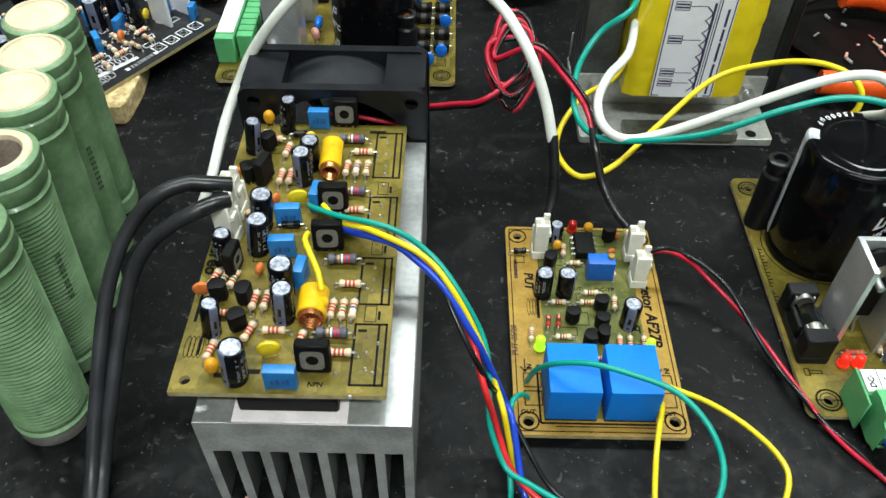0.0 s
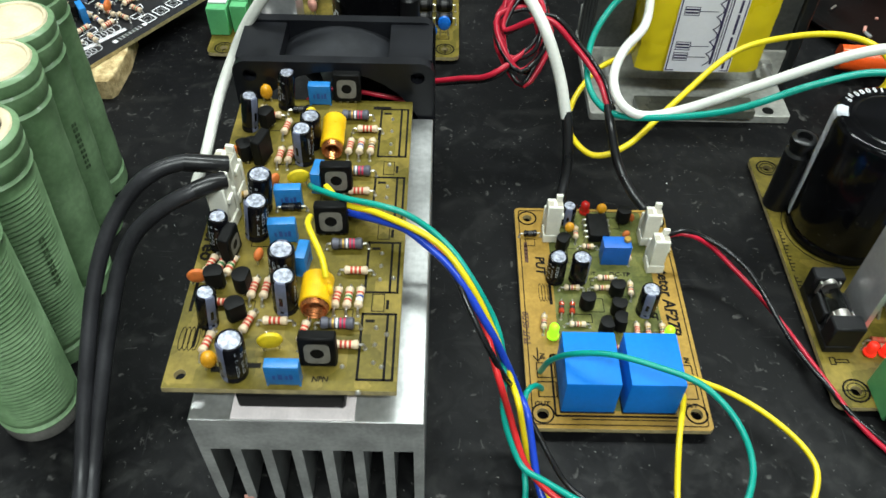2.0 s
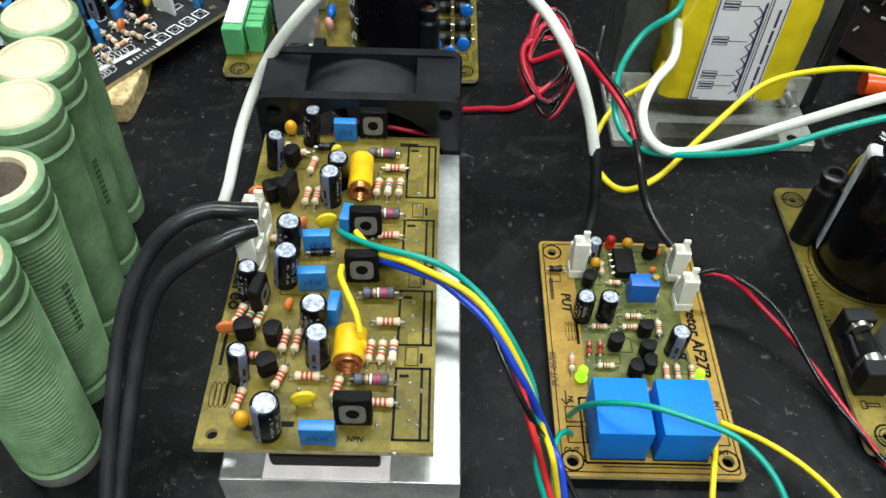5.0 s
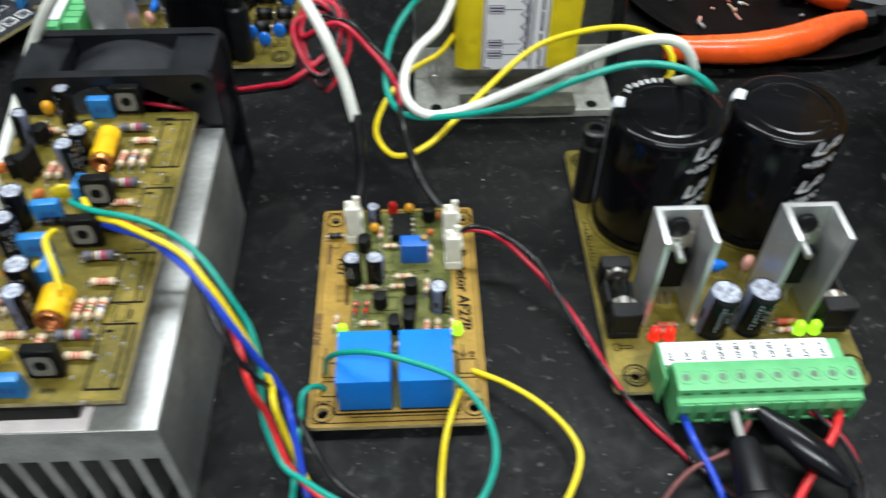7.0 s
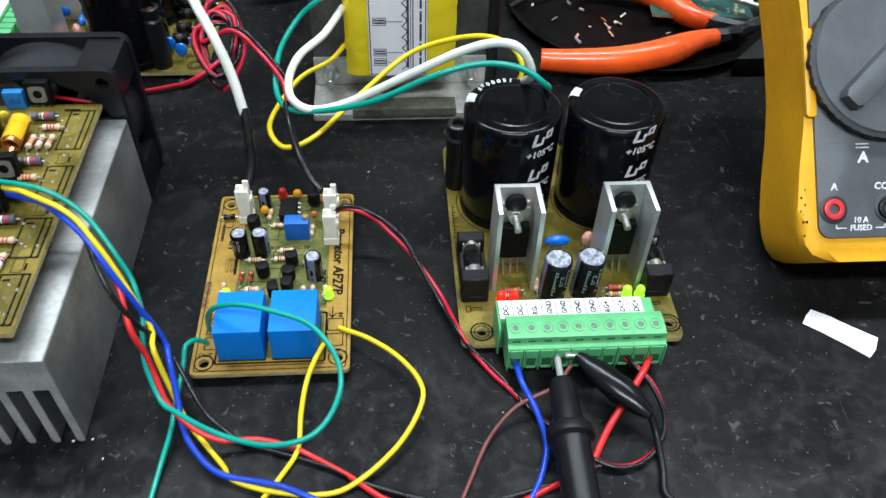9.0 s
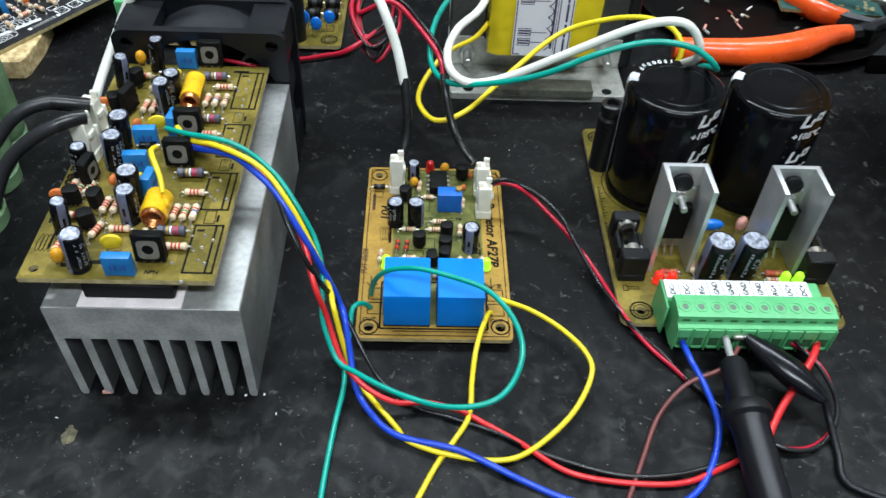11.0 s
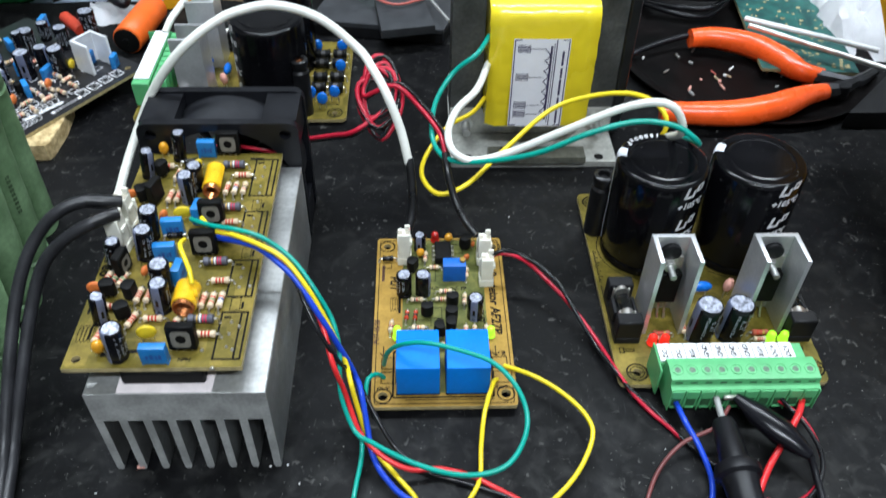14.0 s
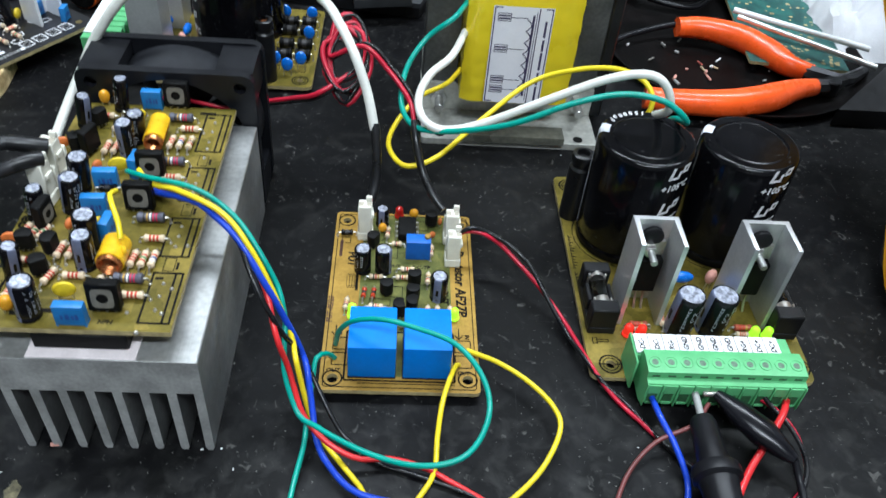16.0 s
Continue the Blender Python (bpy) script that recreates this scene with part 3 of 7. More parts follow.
def led(parent, x, y, z, material, r=1.5, h=5.0, tilt=0.0):
    def make():
        bm = bmesh.new()
        lathe(bm, [(0.6, 0), (0.6, r * 1.2), (1.4, r * 1.2), (1.4, r), (h - r, r), (h - r * 0.6, r * 0.92), (h - r * 0.2, r * 0.6), (h, 0)], 14)
        for s in (-1, 1):
            rod(bm, (s * 0.8, 0, -0.2), (s * 0.8, 0, 0.7), 0.25, 6, 1)
        return mesh_of("indicator_led", bm, [material, SOLDER])
    return put("indicator_led", cached(("led", material.name, r, h), make), parent, x, y, z, tilt)


def glass_diode(parent, x, y, z, rz=0.0, body=None, length=4.0, r=0.9):
    return put("diode", resistor_mesh(body or GLASS_RED, (BAND_BLACK,), length, r), parent, x, y, z, 0, 0, rz)


def white_connector(parent, x, y, z, rz=0.0, h=12.5, w=5.4, d=6.0, lean=0.0):
    """A two-way wire-to-board plug in its header: a tall ivory shell with two wire mouths and a rib."""
    def make():
        bm = bmesh.new()
        box(bm, -w / 2, -d / 2, 0.0, w / 2, d / 2, 3.4, 0.25)
        box(bm, -w / 2 + 0.35, -d / 2 + 0.2, 3.3, w / 2 - 0.35, d / 2 - 1.4, h, 0.3)
        box(bm, -w / 2, d / 2 - 1.2, 0.2, w / 2, d / 2, h * 0.72, 0.25)
        box(bm, w * 0.05, d / 2 - 2.6, h - 0.2, w / 2 - 0.4, d / 2 - 1.45, h + 2.0, 0.2)
        box(bm, w / 2 - 0.4, -d / 2 + 1.0, h * 0.62, w / 2 + 0.35, d / 2 - 2.4, h * 0.74, 0.15)
        # the two mouths are flat tiles, their depth painted as a darker tone
        for s in (-1, 1):
            box(bm, s * w / 4 - 0.85, -d / 2 + 1.0, h - 0.1, s * w / 4 + 0.85, d / 2 - 2.8, h + 0.04, 0, 1)
        return mesh_of("wire_connector", bm, [IVORY, MOUTH])
    return put("wire_connector", cached(("conn", h, w, d), make), parent, x, y, z, lean, 0, rz, "ivory nylon plug")


def solder_point(parent, x, y, z, r=0.8):
    def make():
        bm = bmesh.new()
        lathe(bm, [(0, r), (0.3, r * 0.8), (0.6, r * 0.35), (0.75, 0)], 10)
        return mesh_of("solder_joint", bm, [SOLDER])
    return put("solder_joint", cached(("sol", r), make), parent, x, y, z)


def drilled_board(outline, holes, z0, z1):
    """A board with round holes right through it: slot 0 on top, slot 1 on the edges."""
    bm = bmesh.new()
    loops = [outline] + [[(x + r * math.cos(2 * math.pi * k / 16), y + r * math.sin(2 * math.pi * k / 16)) for k in range(16)] for x, y, r in holes]
    rims = []
    for z in (z0, z1):
        sheet = []
        for loop in loops:
            vs = [bm.verts.new((x, y, z)) for x, y in loop]
            sheet.append(vs)
        es = [bm.edges.new((vs[k], vs[(k + 1) % len(vs)])) for vs in sheet for k in range(len(vs))]
        bmesh.ops.triangle_fill(bm, use_beauty=True, edges=es)
        rims.append(sheet)
    for a, b in zip(*rims):
        for k in range(len(a)):
            f = bm.faces.new((a[k], a[(k + 1) % len(a)], b[(k + 1) % len(a)], b[k]))
            f.material_index = 1
    return bm

# ---- setting ----
bm = bmesh.new()
box(bm, -900, -500, -30, 1000, 900, 0, 2.0)
bench = single("workbench_top", bm, BENCH, "worn black rubber covered workbench top with scratches", "workbench", kind="structure")
for lx in (-860, 960):
    for ly in (-460, 860):
        bm = bmesh.new()
        box(bm, lx - 25, ly - 25, -750, lx + 25, ly + 25, -30, 2.0)
        part("leg", bm, STEEL, bench)
# floor, ceiling and walls are unseen, added to close the room for reflections
bm = bmesh.new()
box(bm, -2000, -2000, -810, 2200, 2400, -750)
single("floor", bm, WALL, "unseen plain grey floor added under the bench", "floor", kind="structure")
bm = bmesh.new()
box(bm, -2000, -2000, 1750, 2200, 2400, 1800)
single("ceiling", bm, CEIL, "unseen plain pale ceiling added to close the room", "ceiling", kind="structure")
for wname, wb in (("wall_north", (-2000, 2300, -750, 2200, 2400, 1750)), ("wall_south", (-2000, -2000, -750, 2200, -1900, 1750)),
                  ("wall_west", (-2000, -1900, -750, -1900, 2300, 1750)), ("wall_east", (2100, -1900, -750, 2200, 2300, 1750))):
    bm = bmesh.new()
    box(bm, *wb)
    single(wname, bm, WALL, "unseen plain wall added to close the room", "wall", kind="structure")

# ---- stereo amplifier: heat sink, board and its parts ----
AZ = 47.0                      # the board's upper face
amp = thing("amplifier_module", "stereo amplifier board mounted on a finned aluminium heat sink", "amplifier", -25.3, 158, 0)


def A(p, z=AZ):
    """Metres of the bench to the amplifier's own place."""
    return p[0] + 25.3, p[1] - 158.0, z


bm = bmesh.new()
HW, HT, FIN = 25.8, 39.1, 2.5
xs = [-HW + i * (2 * HW - FIN) / 7 for i in range(8)]
out = [(-HW, HT - 0.3), (-HW + 0.3, HT), (HW - 0.3, HT), (HW, HT - 0.3)]
for i in reversed(range(8)):
    x0 = xs[i]
    out += [(x0 + FIN, 26.2) if i < 7 else (HW, 26.2), (x0 + FIN - 0.05, 1.2), (x0 + FIN - 0.5, 0.0), (x0 + 0.5, 0.0), (x0 + 0.05, 1.2), (x0, 26.2)]
out = [p for k, p in enumerate(out) if p != out[k - 1]]
front, back = [bm.verts.new((x, -51.9, z)) for x, z in out], [bm.verts.new((x, 51.4, z)) for x, z in out]
for k in range(len(out)):
    bm.faces.new((front[k], front[(k + 1) % len(out)], back[(k + 1) % len(out)], back[k]))
es = [bm.edges.get((vs[k], vs[(k + 1) % len(vs)])) for vs in (front, back) for k in range(len(vs))]
bmesh.ops.triangle_fill(bm, use_beauty=True, edges=es[:len(out)])
bmesh.ops.triangle_fill(bm, use_beauty=True, edges=es[len(out):])
for f in bm.faces:
    f.normal_update()
    f.material_index = 1 if abs(f.normal.y) > 0.9 else 0
part("heat_sink", bm, [ALU, ALU_SAWN], amp, "finned aluminium heat sink with dull sawn ends")
bm = drilled_board([(-30.3, -48.8), (19.8, -48.8), (19.8, 49.7), (-30.3, 49.7)], [(-27.0, -45.4, 1.3)], AZ - 1.6, AZ)
amp_board = part("circuit_board", bm, [PCB, PCB_EDGE], amp, "olive brown single-sided circuit board")
# power transistors clamped between board and sink, on pads
for k, yy in enumerate((-49.0, -20, 8, 34)):
    bm = bmesh.new()
    box(bm, -15.0, yy + 0.2, HT + 0.4, 8.5, yy + 14, AZ - 2.4, 0.5)
    pt = part("output_transistor", bm, EPOXY, amp)
    bm = bmesh.new()
    box(bm, -16.5, yy - (2.6 if k == 0 else 1), HT, 10.6, yy + 16, HT + 0.4, 0.1)
    part("insulating_pad", bm, CREAM_PAD, pt, "cream insulating pad")

silk = bmesh.new()
ZS = AZ + 0.03


def rect_print(bm, a, b, c, d, w, z, inner=None):
    pts = [(p[0] + 27.0, p[1] - 160.0) for p in (a, b, c, d)]
    line(bm, pts, w, z, 0.05, 0, True)
    if inner:
        p, q = Vector(pts[0]).lerp(Vector(pts[1]), inner), Vector(pts[3]).lerp(Vector(pts[2]), inner)
        line(bm, [tuple(p), tuple(q)], w, z)


for y0, y1 in ((114.0, 131.8), (138.2, 154.0), (161.6, 177.6), (186.0, 206.5)):
    rect_print(silk, (-16.6, y0), (-8.6, y0), (-8.6, y1), (-16.6, y1), 0.6, ZS, 0.76)
    line(silk, [(11.6, y1 - 162), (13.0, y1 - 162)], 0.8, ZS)
for y0 in (132.6, 155.2, 178.8):
    rect_print(silk, (-14.6, y0), (-11.6, y0), (-11.6, y0 + 5), (-14.6, y0 + 5), 0.2, ZS)
    line(silk, [(16.2, y0 - 159), (16.2, y0 - 157)], 0.7, ZS)
up = Matrix.Rotation(radians(90), 4, "Z")
lettering(silk, "estereo", 5.2, Matrix.Translation((-32.4, 3.4, ZS)) @ Matrix.Rotation(radians(-90), 4, "Z"))
lettering(silk, "NPN", 1.8, Matrix.Translation((0.2, -46.6, ZS)))
for k in range(6):
    line(silk, [(-31.2, -28.0 + 1.4 * k), (-31.2, -27.1 + 1.4 * k)], 0.8, ZS)
    line(silk, [(-28.2, -38.0 + 1.1 * k), (-28.2, -37.4 + 1.1 * k)], 0.6, ZS)
for k in range(4):
    line(silk, [(-26.6 + k * 0.7 + 0.5 * math.cos(a * 0.524), -33.0 + 2.6 * math.sin(a * 0.524)) for a in range(12)], 0.14, ZS, 0.05, 0, True)
    line(silk, [(-31.3 + k * 1.1 + 0.7 * math.cos(a * 0.524), -36.0 + 3.2 * math.sin(a * 0.524)) for a in range(12)], 0.16, ZS, 0.05, 0, True)
for k in range(6):
    line(silk, [(-25.6, -40.0 + 1.9 * k), (-25.6, -38.8 + 1.9 * k)], 1.0, ZS)
line(silk, [(-22.2, -44.0), (-19.0, -44.0)], 1.3, ZS)
line(silk, [(-14.6, -42.8), (-12.4, -42.8)], 1.3, ZS)
line(silk, [(8.4, 47.0), (12.5, 47.0)], 1.3, ZS)
# printed outlines under the parts
for (sx, sy, sw, sh) in ((-22, -30, 6, 5), (-14, -18, 7, 5), (-8, -27, 7, 3), (-20, -8, 6, 8), (0, -30, 8, 3), (-4, 6, 8, 5), (-18, 22, 7, 6), (-10, 36, 8, 5), (2, 33, 8, 3), (-23, 36, 5, 6)):
    rect_print(silk, (sx - 27, sy + 160), (sx + sw - 27, sy + 160), (sx + sw - 27, sy + sh + 160), (sx - 27, sy + sh + 160), 0.2, ZS)
silk.transform(Matrix.Translation((1.2, -0.3, 0)) @ Matrix.Diagonal((0.951, 0.993, 1, 1)))
part("printed_legend", silk, INK, amp_board)
for y0, y1 in ((114.0, 131.8), (138.2, 154.0), (161.6, 177.6), (186.0, 206.5)):
    for f in (0.25, 0.52, 0.78):
        solder_point(amp_board, 14.4, 0.993 * (y0 + (y1 - y0) * f - 160) - 0.3, AZ, 0.55)
for p in ((-13.5, 108.8), (-9.1, 115.4), (-17.6, 115.3), (-13.8, 108.8), (-35.3, 123.7), (-32.2, 188.2), (-8.4, 124), (-7.7, 140.4), (-10.8, 185), (-10.8, 180.3)):
    solder_point(amp_board, *A(p)[:2], AZ, 0.6)

# can capacitors: base, radius, height, turn, lean
for p, r, h, rz, lean in (((-42, 204.3), 2.5, 11.5, 150, 0), ((-50.8, 194.4), 2.5, 11, 60, 0), ((-32.8, 187.5), 3.0, 10, 180, 0), ((-33.9, 181.2), 2.9, 11.5, -20, 4),
                          ((-42.9, 162.9), 3.2, 11.5, 160, 0), ((-42.3, 153.7), 3.1, 11.5, -50, 0), ((-50.7, 149.4), 2.6, 10.5, 170, 0), ((-33.6, 138.9), 3.3, 11, 190, 0),
                          ((-32, 131.1), 3.0, 11, 0, 0), ((-48.8, 126.3), 2.5, 10.8, 50, 0), ((-40.6, 113.4), 3.2, 12.2, -35, 3)):
    electrolytic(amp, *A(p), r * 0.94, h * 1.07, rz, lean, 7.0 if p[0] < -40 else 4.0)
for p, rz in (((-24.4, 205.4), 0), ((-23.6, 167.3), 2), ((-23.5, 152.9), 2), ((-22.5, 114.2), 0)):
    transistor_flat(amp, *A(p), rz, w=8.0, h=8.6)
for p, rz in (((-45.5, 145.9), 80), ((-46, 180.9), -108)):
    transistor_flat(amp, *A(p), rz, 0, 6.6, 8.2, 2.8)
for p, rz in (((-45.7, 194.6), 60), ((-47.5, 181.6), 20), ((-48.8, 136.5), 10), ((-42.3, 127.4), 30), ((-42.1, 135.8), 80), ((-49.6, 180.8), -60)):
    small_transistor(amp, *A(p), rz)
for p, rz, w in (((-32.2, 206.4), 0, 6.4), ((-28.8, 171.6), 82, 6.0), ((-35.5, 164.1), 4, 6.8), ((-35.3, 152.3), 4, 6.8), ((-29.2, 143.4), 84, 6.0), ((-29.5, 111.5), 0, 7.4)):
    film_box(amp, *A(p), rz, w)
for p, r, mt, rz, tall in (((-34, 171.6), 3.0, YELLOW_CER, 15, 0.8), ((-33.5, 119.5), 2.9, YELLOW_CER, 10, 0.9), ((-32.7, 145.2), 2.2, YELLOW_CER, 80, 0.9),
                           ((-47.8, 206.8), 1.8, AMBER, 0, 1.4), ((-45.8, 114.4), 1.8, AMBER, 20, 1.4), ((-53.7, 182), 2.2, ORANGE_CER, 20, 0.8),
                           ((-53.3, 137.8), 2.4, ORANGE_CER, 10, 0.9), ((-40.2, 171), 1.8, ORANGE_CER, 60, 1.0), ((-40.2, 145.1), 1.7, ORANGE_CER, 70, 1.0), ((-34.2, 199.2), 1.6, YELLOW_CER, 30, 1.0)):
    disc_capacitor(amp, *A(p), rz, r, mt, 0.9 if mt is not AMBER else 1.5, 0.8, tall)
for p, rz in (((-21.4, 198.8), 0), ((-19.3, 175.7), 0), ((-19.4, 149.6), 2), ((-19.5, 125.6), 0)):
    power_resistor(amp, *A(p), rz)
for k, (p, rz) in enumerate((((-17.6, 193.3), 0), ((-45.3, 198.6), 0), ((-18.1, 168.5), 0), ((-16.6, 141.5), 0), ((-33.6, 126.3), 0), ((-17.1, 120.1), 0), ((-46, 131.3), 0),
                             ((-40.3, 193.6), 80), ((-40.5, 181.7), 85), ((-37.8, 181.8), 85), ((-21.9, 185.8), 85), ((-19, 185.8), 86), ((-16, 185.9), 86),
                             ((-20.4, 133.2), 84), ((-17.7, 133.2), 86), ((-15.1, 133.3), 87), ((-40, 135.6), 84), ((-37.1, 135.6), 84),
                             ((-51.4, 142.6), 75), ((-48.9, 142.5), 76), ((-46.6, 142.3), 78), ((-39.7, 125.8), 72), ((-47.7, 120.1), 78), ((-26.9, 123.4), 80), ((-48.7, 199.5), 70), ((-48.7, 166.2), 10))):
    resistor(amp, *A(p), rz, (0, 0, 0, 0, 0, 0, 0, 0, 0, 0, 0, 3, 1, 0, 2, 3, 0, 0, 0, 2, 2, 0, 0, 0, 1, 1)[k])
glass_diode(amp, *A((-34.7, 162.2)), 4, BLACK_SLEEVE, 5.0, 1.1)
glass_diode(amp, *A((-37.2, 201.3)), 6, BLACK_SLEEVE, 5.0, 1.1)


def coil(p, q, r, turns, loose):
    """An air coil of copper wire with yellow tape round it, open at its near end."""
    p, q = Vector(A(p, 0)), Vector(A(q, 0))
    p.z = q.z = AZ + r + 0.7
    m = tilt_to(p, q)
    h = (q - p).length
    bm = bmesh.new()
    prof = [(0.0, r - 0.75), (-0.3, r - 0.5), (-0.2, r - 0.25), (0.1, r - 0.1)]
    z = 0.3
    while z < h - 0.6:
        prof += [(z, r - 0.3), (z + 0.35, r), (z + 0.7, r - 0.3)]
        z += 0.75
    prof += [(h, r - 0.4), (h, 0)]
    lathe(bm, prof, 22, m)
    ob = part("inductor", bm, COPPER, amp, "copper coil wrapped in yellow tape")
    bm = bmesh.new()
    prof = [(0.05, r - 0.72)]
    for k in range(9):
        s = 0.3 + 0.75 * k
        prof += [(s, r - 0.7), (s + 0.35, r - 1.0), (s + 0.7, r - 0.7)]
    lathe(bm, prof + [(7.2, r - 0.8), (7.2, 0)], 20, m)
    part("bore", bm, COPPER, ob, "bare copper turns inside the coil")
    bm = bmesh.new()
    n = 22
    up_at = max(range(n), key=lambda k: (m @ Vector((math.cos(2 * math.pi * k / n), math.sin(2 * math.pi * k / n), 0))).z)
    span = 11 if loose else 5
    z0, z1 = (1.0, h - 0.2) if loose else (1.6, h + 0.2)
    rows = []
    for z in (z0, z0 + 0.2, (z0 + z1) / 2, z1 - 0.2, z1):
        grow = r + (0.05 if z in (z0, z1) else 0.42)
        rows.append([bm.verts.new(m @ Vector((grow * math.cos(2 * math.pi * k / n), grow * math.sin(2 * math.pi * k / n), z))) for k in range(up_at - span, up_at + span + 1)])
    for ra, rb in zip(rows, rows[1:]):
        for k in range(2 * span):
            f = bm.faces.new((ra[k], ra[k + 1], rb[k + 1], rb[k]))
            f.smooth = True
    part("tape_wrap", bm, YELLOW_COIL, ob, "glossy yellow tape")
    if loose:
        bm = bmesh.new()
        lathe(bm, [(0, 0.0), (0, 1.2), (0.5, 1.7), (1.3, 1.2), (1.6, 0)], 10, m @ Matrix.Translation((-r * 0.75, r * 0.5, h * 0.45)) @ Matrix.Rotation(radians(-70), 4, "Y"))
        part("tape_end", bm, YELLOW_COIL, ob)


coil((-26.2, 181.2), (-26.6, 193.9), 2.9, 3, False)
coil((-24.7, 127.6), (-24.7, 137), 3.3, 4, True)
for p, rz in (((-50.7, 167.9), -6), ((-50.4, 158), -8)):
    white_connector(amp, *A(p), rz, 14.0, 5.6, 6.4)

# ---- speaker protector with two relays ----
prot = thing("protector_board", "brown speaker protector circuit board with two blue relays", "circuit board", 52.6, 166, 0)


def B(p, z=4.3):
    return p[0] - 52.6, p[1] - 166.0, z


bm = drilled_board(rounded(-24.8, -41.0, 24.6, 40.9, 1.5), [(-20.8, -36.6, 1.7), (20.8, -36.0, 1.7), (-20.8, 36.2, 1.5), (21.2, 35.8, 1.5)], 2.7, 4.3)
pb = part("circuit_board", bm, [PCB_TAN, PCB_EDGE], prot, "tan circuit board with printed legend")
for ca in ((-14.5, -15.5, 16.5, 39.5), (-14.5, -35.5, 16.0, -16.5)):
    bm = bmesh.new()
    prism(bm, rounded(*ca, 0.8), 4.3, 4.36)
    part("copper_area", bm, PCB_GREEN, pb, "greenish laminate over copper")
for sx in (-20, -6, 8, 20):
    for sy in (-33, -8, 14, 34):
        bm = bmesh.new()
        lathe(bm, [(2.75, 0.9), (1.0, 0.6), (0.0, 0.3), (0, 0)], 8, Matrix.Translation((sx + 2, sy, 0)))
        part("lead_end", bm, SOLDER, pb)
silk = bmesh.new()
ZP = 4.39
line(silk, rounded(-23.6, -39.8, 23.4, 39.6, 1.0), 0.28, ZP, 0.05, 0, True)
for hx, hy in ((-20.8, -36.6), (20.8, -36.0), (-20.8, 36.2), (21.2, 35.8)):
    ring_print(silk, hx, hy, 2.9, 0.45, ZP)
for sx in (-21.5, 17.2):
    for sy in (-31.4, -25.2):
        line(silk, [(sx, sy), (sx + 5.0, sy), (sx + 5.0, sy + 4.8), (sx, sy + 4.8)], 0.3, ZP, 0.05, 0, True)
lettering(silk, "OUT", 2.0, Matrix.Translation((-23, -34.2, ZP)))
lettering(silk, "IN", 2.0, Matrix.Translation((-19, -19.2, ZP)) @ up)
lettering(silk, "IN", 2.0, Matrix.Translation((20.6, -17.6, ZP)) @ Matrix.Rotation(radians(-90), 4, "Z"))
lettering(silk, "OUT", 1.8, Matrix.Translation((17.6, -34.0, ZP)))
for sx in (-21.0, 18.6):
    line(silk, [(sx, -19.6), (sx, -15.4)], 0.35, ZP)
    line(silk, [(sx - 1.2, -18.2), (sx, -19.8), (sx + 1.2, -18.2)], 0.35, ZP)
lettering(silk, "Protetor AF27P", 4.9, Matrix.Translation((18.3, 22.0, ZP)) @ Matrix.Rotation(radians(-90), 4, "Z"))
lettering(silk, "PUT", 4.0, Matrix.Translation((-19.2, 19.5, ZP)) @ Matrix.Rotation(radians(-90), 4, "Z"))
lettering(silk, "PUT", 3.6, Matrix.Translation((13.2, 2.0, ZP)) @ Matrix.Rotation(radians(-90), 4, "Z"))
lettering(silk, "DC-TP", 2.2, Matrix.Translation((3.2, 12.0, ZP)))
lettering(silk, "OUT", 2.0, Matrix.Translation((-5.2, 12.2, ZP)))
for k in range(4):
    line(silk, [(-18.6 + k * 0.9 + 0.5 * math.cos(a * 0.524), 5.0 + 3.4 * math.sin(a * 0.524)) for a in range(12)], 0.14, ZP, 0.05, 0, True)
for k in range(6):
    line(silk, [(-15.6, 9.0 - 1.6 * k), (-15.6, 10.0 - 1.6 * k)], 0.9, ZP)
line(silk, [(-13.0, -38.2), (16.5, -38.2)], 0.3, ZP)
line(silk, rounded(-17.4, -37.2, 16.7, -17.6, 0.6), 0.6, ZP, 0.05, 0, True)
for (sx, sy, sw, sh) in ((-12, 26, 5, 6), (-9, 17, 7, 6), (-3, 8, 8, 3), (4, 4, 6, 5), (-6, -2, 6, 5), (-11, -6, 7, 3), (8, -14, 8, 5), (3, 32, 6, 5), (-22, 24, 3, 3)):
    line(silk, [(sx, sy), (sx + sw, sy), (sx + sw, sy + sh), (sx, sy + sh)], 0.22, ZP, 0.05, 0, True)
part("printed_legend", silk, INK, pb)
bm = bmesh.new()
lettering(bm, "PUT-05/20", 2.6, Matrix.Translation((-22.8, -14.0, ZP)) @ up)
for k in range(5):
    line(bm, [(-22.0, 17.5 + 1.6 * k), (-22.0, 18.5 + 1.6 * k)], 1.1, ZP)
part("printed_code", bm, INK_RED, pb, "small brown printed code")
for sx in (-16.1, 0.6):
    bm = bmesh.new()
    box(bm, sx, -36.2, 4.4, sx + 14.4, -19.5, 18.5, 0.45, 0, 2)
    rl = part("relay", bm, RELAY_BLUE, prot, "blue plastic relay case")
    bm = bmesh.new()
    box(bm, sx - 0.15, -36.4, 4.4, sx + 14.55, -19.3, 5.0, 0.1)
    part("base_plate", bm, BLACK_PLASTIC, rl)
for p, tall in (((38.7, 192), 15.6), ((69.6, 191.4), 13.5), ((69.9, 179.9), 14.0)):
    q = B(p)
    white_connector(prot, q[0], q[1] + 2.5, q[2], 0, tall, 5.4, 6.0)
